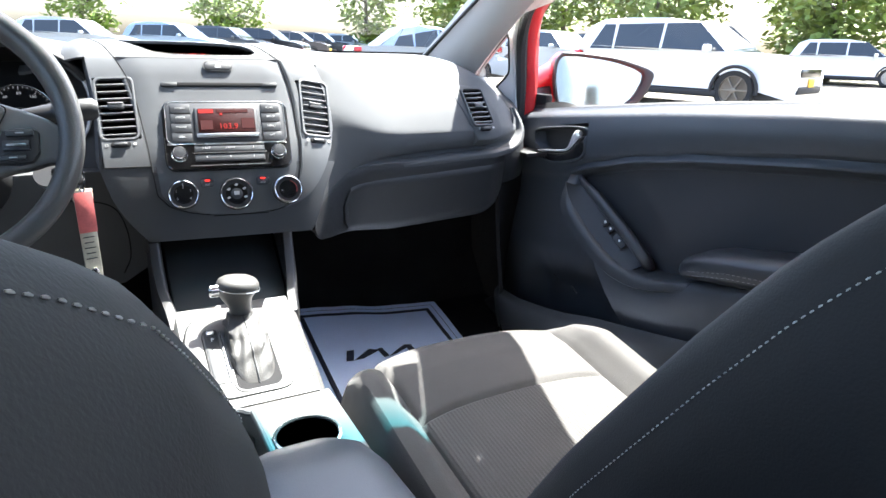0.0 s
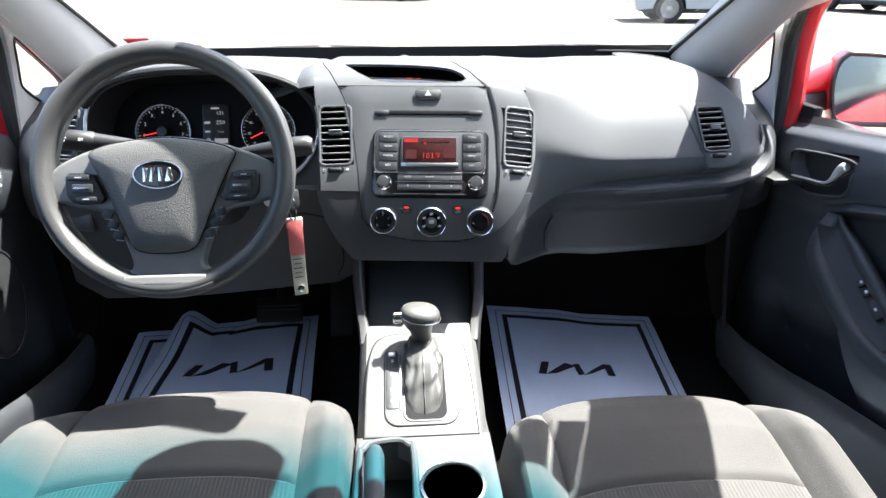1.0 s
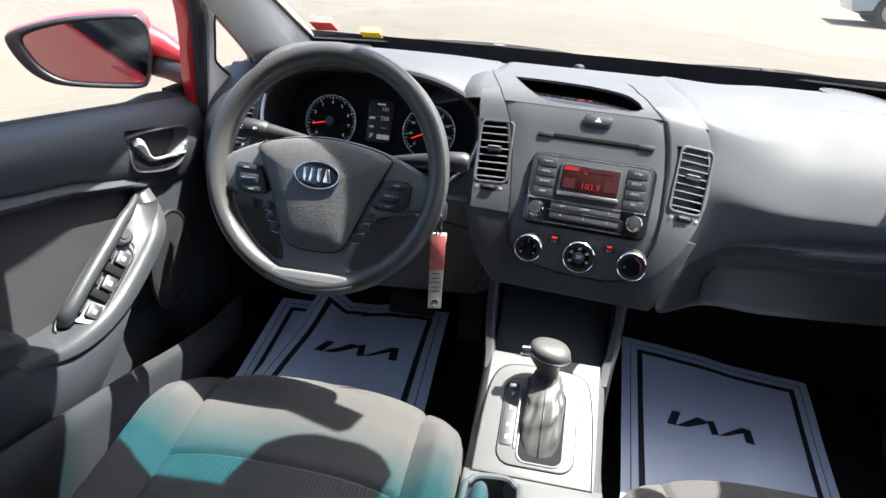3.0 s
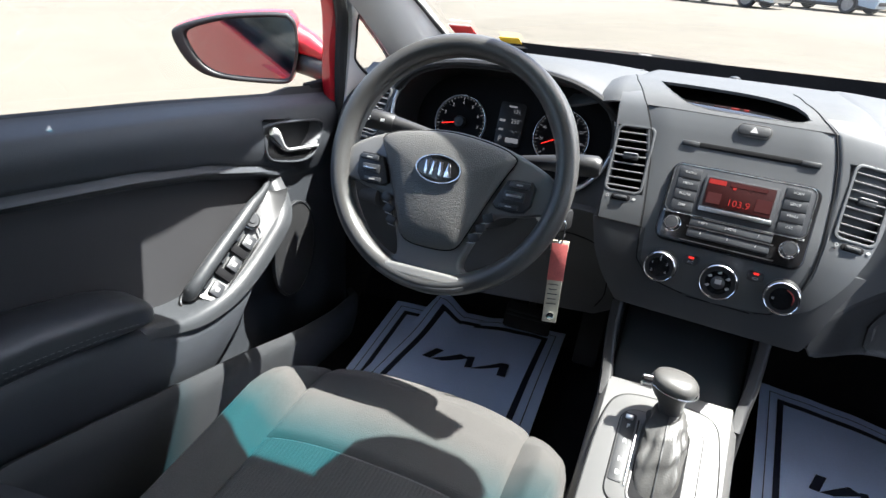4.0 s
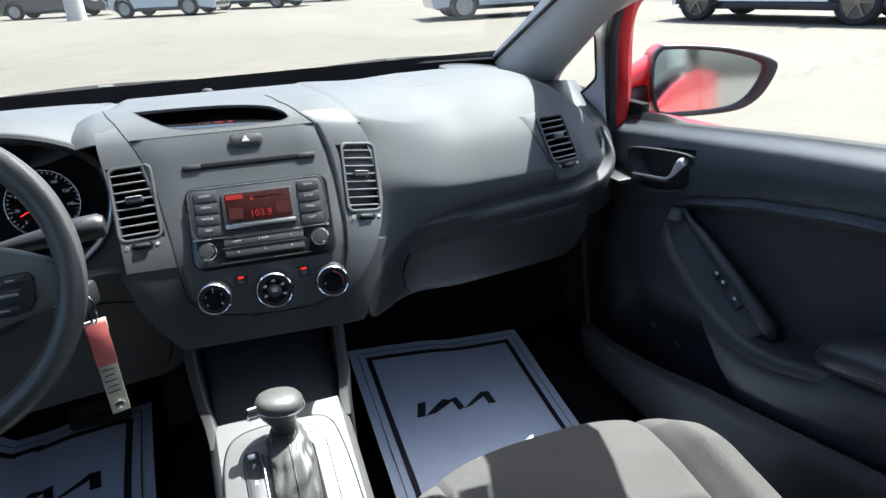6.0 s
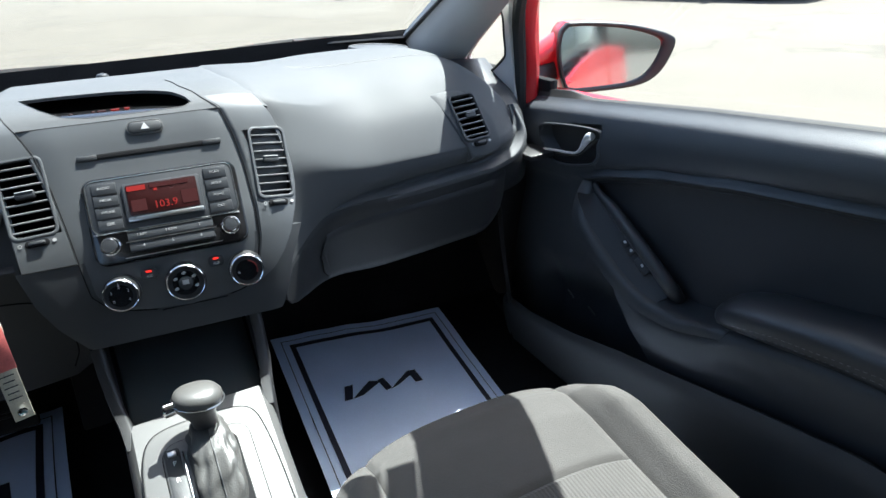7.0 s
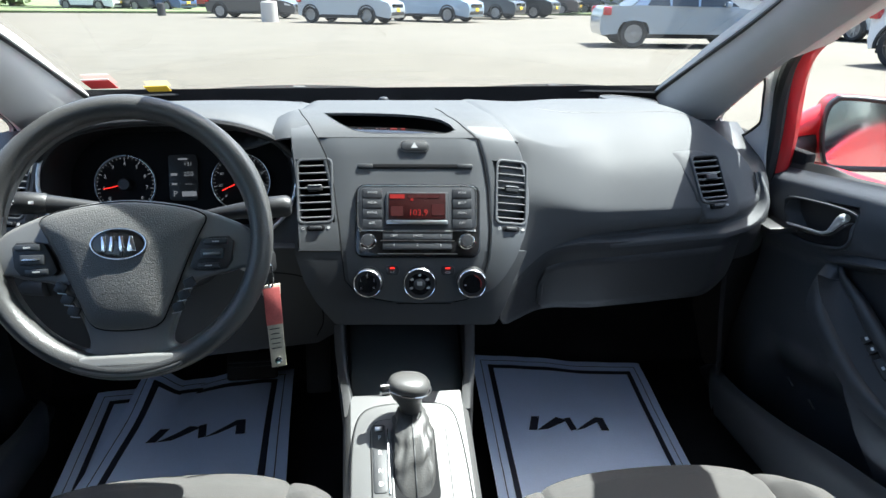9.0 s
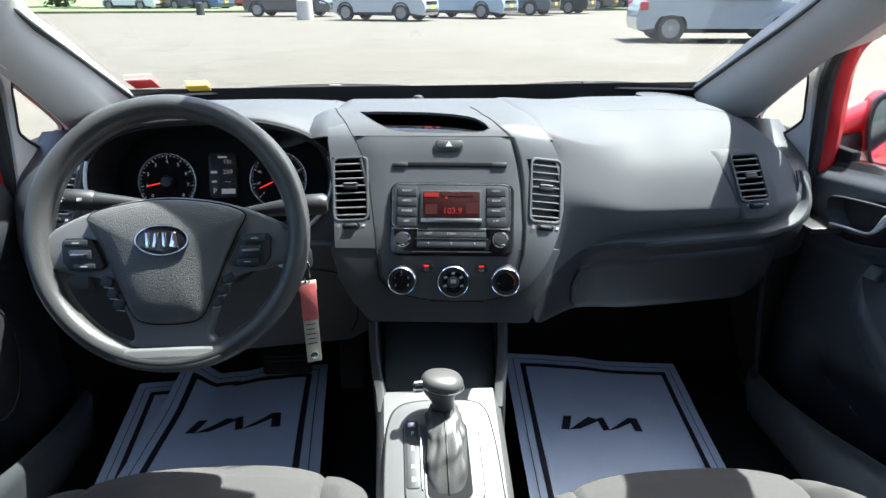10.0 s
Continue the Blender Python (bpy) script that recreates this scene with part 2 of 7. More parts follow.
def tube(points, radius, n=10, bm=None, closed=False, flat=1.0):
    """A round bar along a line; radius may be a list; flat squeezes it along its second axis."""
    pts = [Vector(p) for p in points]
    rad = radius if isinstance(radius, (list, tuple)) else [radius] * len(pts)
    rings, up = [], Vector((0.123, 0.2, 1.0)).normalized()
    for i, p in enumerate(pts):
        a = pts[(i - 1) % len(pts)] if closed or i else p
        b = pts[(i + 1) % len(pts)] if closed or i < len(pts) - 1 else p
        d = (b - a).normalized()
        s = d.cross(up)
        if s.length < 0.05:
            s = d.cross(Vector((1, 0, 0)))
        s.normalize()
        t = s.cross(d)
        rings.append([p + rad[i] * (math.cos(2 * math.pi * k / n) * s + flat * math.sin(2 * math.pi * k / n) * t) for k in range(n)])
    if closed:
        rings.append(rings[0])
        out = loft(rings, caps=False, bm=bm)
        bmesh.ops.remove_doubles(out, verts=out.verts, dist=1e-6)
        return out
    return loft(rings, bm=bm)


def lathe(profile, n=28, m=None, bm=None):
    """Turns (radius, z) pairs round the z axis."""
    out = loft([[(r * math.cos(2 * math.pi * k / n), r * math.sin(2 * math.pi * k / n), z) for k in range(n)] for r, z in profile])
    if m is not None:
        out.transform(m)
    return out if bm is None else join(bm, out)


def spline(pts, n):
    """n points on a Catmull-Rom line through pts."""
    p = [Vector(q) for q in pts]
    p = [2 * p[0] - p[1], *p, 2 * p[-1] - p[-2]]
    out = []
    for k in range(n):
        u = k / (n - 1) * (len(p) - 3)
        i = min(int(u), len(p) - 4)
        t = u - i
        a, b, c, d = p[i:i + 4]
        out.append(0.5 * (2 * b + (c - a) * t + (2 * a - 5 * b + 4 * c - d) * t * t + (3 * b - a - 3 * c + d) * t ** 3))
    return out


def lerp_table(x, table):
    """Straight lines between (x, y) rows."""
    return float(np.interp(x, [r[0] for r in table], [r[1] for r in table]))


def sstep(a, b, x):
    t = min(max((x - a) / (b - a), 0.0), 1.0)
    return t * t * (3 - 2 * t)


def letters(text, size, m, material, parent, name="print", depth=0.0002):
    """Printed characters as a thin mesh; m has its x along the line and z off the surface."""
    cu = bpy.data.curves.new(name, "FONT")
    cu.body, cu.size, cu.align_x, cu.align_y, cu.extrude, cu.resolution_u = text, size, "CENTER", "CENTER", depth, 2
    tmp = new("tmp", cu)
    dg = bpy.context.evaluated_depsgraph_get()
    me = bpy.data.meshes.new_from_object(tmp.evaluated_get(dg))
    bpy.data.objects.remove(tmp)
    me.name = name
    me.materials.clear()
    me.materials.append(material)
    ob = new(name, me)
    if parent is not None:
        ob.parent = parent
    ob.matrix_basis = m
    return ob


def T(x=0, y=0, z=0):
    return Matrix.Translation((x, y, z))


XC = -0.022        # the car's middle line

# ---- setting: ground and the car's shell ----
def mat_ground():
    m = bpy.data.materials.new("worn_asphalt")
    m.use_nodes = True
    n, l = m.node_tree.nodes, m.node_tree.links
    b = n["Principled BSDF"]
    b.inputs["Roughness"].default_value = 0.9
    tc = n.new("ShaderNodeTexCoord")
    fine, mid, big = (n.new("ShaderNodeTexNoise") for _ in range(3))
    for t, s in ((fine, 45.0), (mid, 1.1), (big, 0.13)):
        t.inputs["Scale"].default_value, t.inputs["Detail"].default_value = s, 6.0
        l.new(tc.outputs["Object"], t.inputs["Vector"])
    vor = n.new("ShaderNodeTexVoronoi")
    vor.feature, vor.inputs["Scale"].default_value = "DISTANCE_TO_EDGE", 0.11
    sc = n.new("ShaderNodeVectorMath")
    sc.operation, sc.inputs["Scale"].default_value = "SCALE", 1.6
    l.new(mid.outputs["Color"], sc.inputs[0])
    ad = n.new("ShaderNodeVectorMath")
    ad.operation = "ADD"
    l.new(tc.outputs["Object"], ad.inputs[0])
    l.new(sc.outputs[0], ad.inputs[1])
    l.new(ad.outputs[0], vor.inputs["Vector"])
    ramp = n.new("ShaderNodeValToRGB")
    e = ramp.color_ramp.elements
    e[0].position, e[0].color = 0.28, (0.067, 0.059, 0.046, 1)
    e[1].position, e[1].color = 0.72, (0.109, 0.096, 0.075, 1)
    mix = n.new("ShaderNodeMath")
    mix.operation, mix.inputs[1].default_value = "MULTIPLY_ADD", 0.35
    l.new(fine.outputs["Fac"], mix.inputs[0])
    s2 = n.new("ShaderNodeMath")
    s2.operation, s2.inputs[1].default_value = "MULTIPLY_ADD", 0.35
    l.new(mid.outputs["Fac"], s2.inputs[0])
    s3 = n.new("ShaderNodeMath")
    s3.operation, s3.inputs[1].default_value = "MULTIPLY", 0.3
    l.new(big.outputs["Fac"], s3.inputs[0])
    l.new(s3.outputs[0], s2.inputs[2])
    l.new(s2.outputs[0], mix.inputs[2])
    l.new(mix.outputs[0], ramp.inputs["Fac"])
    cr = n.new("ShaderNodeMapRange")
    cr.inputs["From Max"].default_value, cr.inputs["To Min"].default_value = 0.006, 0.72
    l.new(vor.outputs["Distance"], cr.inputs["Value"])
    mul = n.new("ShaderNodeVectorMath")
    mul.operation = "SCALE"
    l.new(ramp.outputs["Color"], mul.inputs[0])
    l.new(cr.outputs[0], mul.inputs["Scale"])
    l.new(mul.outputs[0], b.inputs["Base Color"])
    bump = n.new("ShaderNodeBump")
    bump.inputs["Strength"].default_value, bump.inputs["Distance"].default_value = 0.5, 0.01
    l.new(fine.outputs["Fac"], bump.inputs["Height"])
    l.new(bump.outputs[0], b.inputs["Normal"])
    return m


bm = bmesh.new()
bmesh.ops.create_grid(bm, x_segments=8, y_segments=8, size=600)
tagged(part("ground", bm, mat_ground()), "sunlit worn pale asphalt of a car lot", "ground", kind="structure")
M_GRASS = mat("grass", (0.11, 0.14, 0.06), 0.95, grain=0.9, grain_scale=30, var=0.35, var_scale=0.6)
bm = bmesh.new()
box(240, 60, 0.16, 0.05, T(0, 72, 0.06), bm=bm)
tagged(part("grass_verge", bm, M_GRASS), "green grass verge beyond the car lot", "grass", kind="structure")

car = thing("red_car", "red car seen from inside, with grey trim and black carpet", "car")


def rows_surface(rows, thickness, material, name, parent, label="", toward=None):
    """A sheet over rows of points, made solid."""
    bm = loft(rows, closed=False, caps=False)
    thicken(bm, thickness, toward)
    return part(name, bm, material, parent, label)


# windshield: from the cowl up and back to the header, bowed in plan
def ws_point(a, k):
    """a across from -1 to 1, k from the base (0) to the header (1)."""
    half = 0.592 - 0.066 * sstep(0.40, 1.10, k)
    bow = 0.08 * (1 - a * a) * (1 - 0.35 * k)
    y = 1.525 + bow - 0.785 * k
    z = 0.993 + 0.385 * k + 0.02 * (1 - a * a) * k
    return Vector((XC + a * half, y, z))


bm = loft([[ws_point(-1 + 2 * i / 24, j / 14) for i in range(25)] for j in range(15)], closed=False, caps=False)
part("windshield", bm, M_WS, car, "clear laminated windshield with a teal shade band")
# black frit edge along the windshield's base and sides
for nm, ra, rk in (("frit_base", (-1, 1), (-0.03, 0.012)), ("frit_side", (-1.0, -0.980), (0, 1)), ("frit_side", (0.980, 1.0), (0, 1)), ("frit_top", (-1, 1), (0.985, 1.03)), ("frit_centre", (-0.04, 0.36), (0.945, 0.985))):
    rows_surface([[ws_point(ra[0] + (ra[1] - ra[0]) * i / 24, rk[0] + (rk[1] - rk[0]) * j / 12) + Vector((0, -0.004, -0.006)) for i in range(25)] for j in range(13)],
                 0.004, M_BLACK, nm, car)
# dotted black shade between the visors, behind the mirror
# never in view; outline set by the arched shadow on the driver seat
rows = []
for j in range(13):
    v = j / 12
    wide = 0.06 + 0.10 * min(1.0, v * 3.0) ** 0.5 + 0.02 * v
    rows.append([ws_point(0.13 + wide * (i / 6 - 1), 0.842 + 0.105 * v) + Vector((0, -0.004, -0.006)) for i in range(13)])
rows_surface(rows, 0.003, M_BLACK, "frit_shade", car)
# roof, headliner, header
def roof_point(a, y, drop=0.0):
    half = lerp_table(y, [(-1.6, 0.50), (-1.2, 0.56), (0.0, 0.60), (0.73, 0.56)])
    z = lerp_table(y, [(-1.6, 1.22), (-1.2, 1.33), (-0.6, 1.42), (0.1, 1.445), (0.5, 1.43), (0.73, 1.398)])
    return Vector((XC + a * half, y, z + 0.03 * (1 - a * a) - 0.05 * abs(a) ** 6 - drop))


ys = [-1.6 + 2.33 * j / 24 for j in range(25)]
rows_surface([[roof_point(-1 + i / 10, y) for i in range(21)] for y in ys], 0.02, M_RED, "roof", car)
rows_surface([[roof_point(-1 + i / 10, y, 0.026) for i in range(21)] for y in ys], 0.012, M_LINER, "headliner", car)
# lined header between the glass and the headliner
rows = []
for i in range(21):
    a = -1 + i / 10
    p, q = ws_point(a, 0.952 - 0.12 * sstep(0.25, 0.75, -a)) + Vector((0, -0.006, -0.014)), roof_point(a, 0.69, 0.040)
    rows.append([p.lerp(q, j / 6) + Vector((0, 0, -0.008 * math.sin(math.pi * j / 6))) for j in range(7)])
rows_surface(rows, 0.010, M_LINER, "header_lining", car, "pale cloth lining of the windshield header")
# floor, footwells, firewall, tail wall
def floor_z(y):
    return lerp_table(y, [(-1.7, 0.27), (0.6, 0.27), (0.85, 0.285), (1.0, 0.305), (1.30, 0.352), (1.42, 0.372), (1.50, 0.48), (1.54, 0.80)])


fys = [-1.7, -1.0, -0.4, 0.2, 0.6, 0.8, 1.0, 1.1, 1.2, 1.3, 1.36, 1.42, 1.46, 1.50, 1.52, 1.54, 1.55]
rings = []
for y in fys:
    z = floor_z(y) + (0.2 if y == 1.55 else 0)
    rings.append([(XC - 0.74 + 1.48 * i / 20, y, z) for i in range(21)] + [(XC + 0.74, y + 0.02, z - 0.03), (XC - 0.74, y + 0.02, z - 0.03)])
part("carpet_floor", loft(rings), M_CARPET, car)
bm = box(1.46, 0.05, 1.0, 0.01, T(XC, -1.62, 0.75))
part("rear_bulkhead", bm, M_CARPET, car)
# black plates added to stop sun leaking past the dash
part("dash_leak_plate", box(0.075, 0.075, 0.010, 0.002, T(0.668, 1.185, 0.80)), M_BLACK, car)
part("dash_leak_plate", box(0.22, 0.24, 0.010, 0.002, T(0.585, 1.44, 0.880)), M_BLACK, car)
part("dash_leak_plate", box(1.24, 0.19, 0.012, 0.002, T(XC, 1.56, 0.945)), M_BLACK, car)
part("dash_leak_plate", box(1.52, 0.20, 0.012, 0.002, T(XC, 1.57, 0.882)), M_BLACK, car)
part("firewall", box(1.46, 0.03, 0.68, 0.004, T(XC, 1.63, 0.60)), M_CARPET, car)
# hood, cowl and front wings outside the windshield
rows_surface([[(XC + a * (0.74 - 0.05 * j / 8), 1.72 + 0.95 * j / 8 - 0.06 * a * a * (j / 8) - 0.10 * a * a, 0.905 + 0.02 * (1 - a * a) - 0.19 * (j / 8) ** 1.6 - 0.02 * abs(a) ** 5) for a in [-1 + i / 8 for i in range(17)]] for j in range(9)],
             0.02, M_RED, "hood", car)
rows_surface([[(XC + a * 0.72, 1.50 + 0.10 * (1 - a * a) + 0.16 * j / 3, 0.965 - 0.022 * j) for a in [-1 + i / 10 for i in range(21)]] for j in range(4)],
             0.01, M_BLACK, "cowl", car)
for sx in (1, -1):
    bm = bmesh.new()
    rows = []
    for j in range(9):
        y = 1.1 + 1.5 * j / 8
        rows.append([(XC + sx * (0.785 + 0.06 * math.sin(math.pi * k / 12) - 0.02 * (j / 8)), y, 0.33 + (0.56 - 0.14 * (j / 8) ** 1.5) * k / 8) for k in range(9)])
    rows_surface(rows, 0.02, M_RED, "front_wing", car)

# wipers at rest on the cowl
for x0, x1, yy in ((-0.50, 0.06, 1.585), (0.10, 0.58, 1.575)):
    w = thing("windscreen_wiper", "black wiper resting along the windshield base", "wiper", group="wipers")
    pts = [(x0 + (x1 - x0) * i / 12, yy + 0.05 * math.sin(math.pi * i / 12) * 0.6, 0.984 + 0.007 * math.sin(math.pi * i / 12)) for i in range(13)]
    part("blade", tube(pts, [0.003 + 0.003 * math.sin(math.pi * i / 12) for i in range(13)], 6, flat=1.3), M_RUBBER, w)
    part("arm", tube([(x1 + 0.05 if x0 > 0 else x0 + 0.30, yy + 0.07, 0.965), ((x0 + x1) / 2 + 0.05, yy + 0.035, 0.990), ((x0 + x1) / 2, yy + 0.02, 0.994)], [0.010, 0.006, 0.004], 8), M_BLACK, w)

# A-pillars with grey trim, quarter window, door-frame post and seals
def pillar_side(sx):
    X = lambda x: XC + sx * (x - XC)          # mirrored places
    tp = 0.0 if sx > 0 else 0.055
    front = spline([(0.572, 1.550, 0.982), (0.570, 1.530, 1.000), (0.570, 1.426, 1.054), (0.570, 1.321, 1.113), (0.568, 1.211, 1.167), (0.545 - tp, 1.0, 1.266), (0.510 - 1.4 * tp, 0.74, 1.378)], 19)
    rear = spline([(0.64, 1.42, 0.925), (0.63, 1.375, 0.958), (0.622, 1.238, 1.049), (0.618, 1.15, 1.100), (0.600, 0.95, 1.200), (0.575, 0.74, 1.295)], 19)
    rings = []
    for f, r in zip(front, rear):
        f, r = Vector(f), Vector(r)
        mid = (f + r) / 2
        inward = Vector((-0.022, -0.010, -0.004))
        out = Vector((0.045, 0.03, 0.02))
        line = [f + out * 0.2, f, f * 0.8 + r * 0.2 + inward * 0.75, mid + inward * 1.1, f * 0.2 + r * 0.8 + inward * 0.8, r, r + out * 0.5, mid + out]
        rings.append([(X(p.x), p.y, p.z) for p in line])
    part("pillar_trim", loft(rings), M_PILLAR, car, "light grey grained A-pillar trim")
    # sail panel below and behind the quarter window, its glass and seal
    hole = [(q.x, q.y) for q in spline([(y, z, 0) for y, z in ((1.300, 1.050), (1.345, 1.020), (1.395, 0.986), (1.436, 0.955), (1.440, 0.942), (1.425, 0.932), (1.390, 0.928), (1.352, 0.926), (1.330, 0.936), (1.300, 0.956), (1.289, 0.970), (1.291, 1.0), (1.293, 1.035), (1.300, 1.050))], 50)][:-1]
    rim = [(1.256, 0.84), (1.262, 0.90), (1.269, 0.96), (1.275, 1.03), (1.268, 1.078), (1.255, 1.10), (1.34, 1.075), (1.42, 1.02), (1.49, 0.95), (1.49, 0.84)]
    flat = lambda p, up: (X(0.669 - 0.05 * (p.y - 0.95) + up), p.x, p.y)
    bm = plate(rim, [hole], 0.012, 0.002)
    for v in bm.verts:
        v.co = flat(v.co, -v.co.z)
    part("sail_panel", bm, M_PILLAR, car, "light grey panel round the quarter window")
    seal_line = [flat(Vector((y, z, 0)), 0.001) for y, z in hole]
    part("quarter_seal", tube(seal_line, 0.0035, 6, closed=True), M_RUBBER, car)
    bm = bmesh.new()
    bm.faces.new([bm.verts.new(flat(Vector((y, z, 0)), 0.008)) for y, z in hole])
    part("quarter_window", bm, M_SIDE, car, "small clear quarter window")
    # red door frame and black seal, up the post and back along the roof rail
    line = [(0.712, 1.270, 0.84), (0.71, 1.267, 0.95), (0.705, 1.262, 1.065), (0.692, 1.19, 1.135), (0.665, 0.98, 1.235), (0.635, 0.70, 1.325), (0.62, 0.40, 1.372), (0.61, 0.0, 1.385), (0.605, -0.30, 1.38)]
    sp = [Vector((X(p.x), p.y, p.z)) for p in spline(line, 40)]
    part("door_frame", tube(sp, 0.019, 8, flat=0.8), M_RED, car, "red painted door frame")
    seal = [p + Vector((-0.024 * sx, -0.002, -0.004)) for p in sp]
    part("door_seal", tube(seal, 0.0125, 8), M_RUBBER, car, "black rubber door seal")
    # lined roof rail between the headliner and the door frame
    rows = []
    for y in np.linspace(0.80, -1.58, 26):
        a_ = roof_point(sx, min(y, 0.73), 0.020)
        b_ = Vector((X(lerp_table(y, [(-1.6, 0.60), (-0.3, 0.615), (0.0, 0.62), (0.40, 0.63), (0.76, 0.655)])), y, lerp_table(y, [(-1.6, 1.24), (-0.3, 1.375), (0.0, 1.38), (0.40, 1.367), (0.76, 1.300)])))
        rows.append([a_.lerp(b_, k / 5) + Vector((-0.008 * sx, 0, -0.008)) * math.sin(math.pi * k / 5) for k in range(6)])
    rows_surface(rows, 0.010, M_LINER, "roof_rail", car, "pale lined roof rail over the door")
    rows = []
    for k in range(14):
        v = k / 13
        y = 0.68 + 0.52 * v
        b_ = Vector((X(lerp_table(y, [(0.70, 0.652), (0.98, 0.680), (1.19, 0.702), (1.262, 0.712)])), y, lerp_table(y, [(0.70, 1.318), (0.98, 1.228), (1.19, 1.128), (1.262, 1.06)])))
        a_ = Vector((X(lerp_table(y, [(0.74, 0.56), (0.95, 0.585), (1.15, 0.605), (1.24, 0.61)])), y, lerp_table(y, [(0.74, 1.31), (0.95, 1.215), (1.15, 1.115), (1.24, 1.06)])))
        rows.append([a_.lerp(b_, j / 4) for j in range(5)])
    rows_surface(rows, 0.008, M_PILLAR, "pillar_return", car)
    # centre pillar and rear door panel close the side behind the camera
    part("centre_pillar", box(0.06, 0.14, 1.05, 0.02, T(X(0.70), -0.30, 0.86)), M_PILLAR, car)
    part("rear_side_panel", box(0.05, 1.28, 0.60, 0.02, T(X(0.725), -0.98, 0.64)), M_DOOR, car)
    part("rear_window_top", box(0.05, 1.28, 0.08, 0.02, T(X(0.63), -0.98, 1.33)), M_PILLAR, car)
    bm = loft([[(X(0.715), -0.36, 0.93), (X(0.715), -1.6, 0.93)], [(X(0.63), -0.36, 1.34), (X(0.63), -1.6, 1.30)]], closed=False, caps=False)
    part("rear_side_window", bm, M_REARGLASS, car)
    # outer sheet of the body side, sill, kick panel
    part("sill", box(0.10, 2.6, 0.16, 0.03, T(X(0.735), 0.1, 0.30)), M_BLACK, car)
    # strip added below the sail panel to stop sun leaking in
    part("cowl_leak_plate", box(0.10, 0.40, 0.012, 0.002, T(X(0.718), 1.46, 0.852)), M_BLACK, car)
    part("footwell_side", box(0.02, 0.40, 0.68, 0.004, T(X(0.735), 1.42, 0.58)), M_CARPET, car)
    # red outer sheet of the rear flank
    rows = [[(X(0.765 + 0.05 * math.sin(math.pi * k / 10)), y, 0.30 + 0.68 * k / 8) for k in range(9)] for y in np.linspace(-0.31, -1.95, 9)]
    rows_surface(rows, 0.012, M_RED, "rear_flank", car, toward=(sx, 0, 0))


pillar_side(1)
pillar_side(-1)
part("rear_shelf", box(1.3, 0.45, 0.04, 0.01, T(XC, -1.42, 0.95)), M_CARPET, car)

# sun visors folded against the header, interior mirror
def visor(x, w, y):
    v = thing("sun_visor", "light grey fabric sun visor folded against the headliner", "sun visor", group="sun visors")
    part("flap", box(w, 0.17, 0.022, 0.01, T(x, y, 1.372) @ pose(0, 0, 0, -16)), M_LINER, v)
    part("hinge_rod", tube([(x - w / 2 - 0.03, y + 0.07, 1.36), (x + w / 2, y + 0.07, 1.362)], 0.005, 8), M_PILLAR, v)


visor(0.36, 0.36, 0.62)
visor(-0.40, 0.36, 0.62)
mir = thing("interior_mirror", "black framed interior rear-view mirror on the windshield", "mirror")
mm = T(-0.10, 0.952, 1.287) @ pose(0, 0, 0, -12, 0, -14)
part("housing", plate([(x, z) for x, z in rrect(0.27, 0.074, 0.034, 8)], (), 0.035, 0.008, mm @ pose(0, -0.0, 0, 90)), M_BLACK, mir)
part("glass", plate(rrect(0.258, 0.064, 0.029, 8), (), 0.002, 0, mm @ pose(0, -0.004, 0, 90)), M_MIRROR, mir)
part("stem", tube([(-0.09, 0.965, 1.29), (-0.06, 0.962, 1.32), (-0.04, 0.965, 1.335)], [0.008, 0.009, 0.02], 10), M_BLACK, mir)
# stickers in the corner of the windshield
for nm, lb, a0, a1, mt, k0, k1 in (("inspection_sticker", "red and white sticker on the windshield corner", -0.950, -0.875, M_REDPR, 0.055, 0.105), ("service_sticker", "yellow sticker low on the windshield", -0.80, -0.73, M_ORANGE, 0.022, 0.058)):
    rows = [[ws_point(a0 + (a1 - a0) * i / 4, k0 + (k1 - k0) * j / 2) + Vector((0, -0.003, -0.004)) for i in range(5)] for j in range(3)]
    st = rows_surface(rows, 0.0008, mt, nm, None)
    tagged(st, lb, "sticker")
    if mt is M_REDPR:
        rows = [[ws_point(a0 + (a1 - a0) * i / 4, 0.1055 + 0.007 * j / 2) + Vector((0, -0.003, -0.004)) for i in range(5)] for j in range(3)]
        rows_surface(rows, 0.0006, M_WHITE, "white_strip", st)

# two unseen square notices high on the passenger windshield, added to shadow the seat
for a0, a1 in ((0.815, 0.897), (0.912, 0.978)):
    rows = [[ws_point(a0 + (a1 - a0) * i / 4, 0.765 + 0.125 * j / 4) + Vector((0, -0.003, -0.004)) for i in range(5)] for j in range(5)]
    tagged(rows_surface(rows, 0.0008, M_WHITE, "unseen_notice", None), "unseen square notice on the upper windshield, added for its shadow", "sticker", "windshield notices")

# ---- dashboard ----
dash = thing("dashboard", "charcoal grained plastic dashboard with satin centre stack", "dashboard")
R_YAW = radians(-6.0)
PROF = [(-0.09, 0.984, 0.716), (-0.045, 0.9895, 0.757), (0.0, 0.9985, 0.8), (0.035, 1.007, 0.832), (0.065, 1.017, 0.860), (0.1, 1.034, 0.892), (0.14, 1.0535, 0.928), (0.196, 1.079, 0.979), (0.222, 1.093, 0.998), (0.25, 1.115, 1.008),
        (0.30, 1.163, 1.013), (0.40, 1.262, 1.009), (0.55, 1.412, 0.998), (0.62, 1.482, 0.978)]


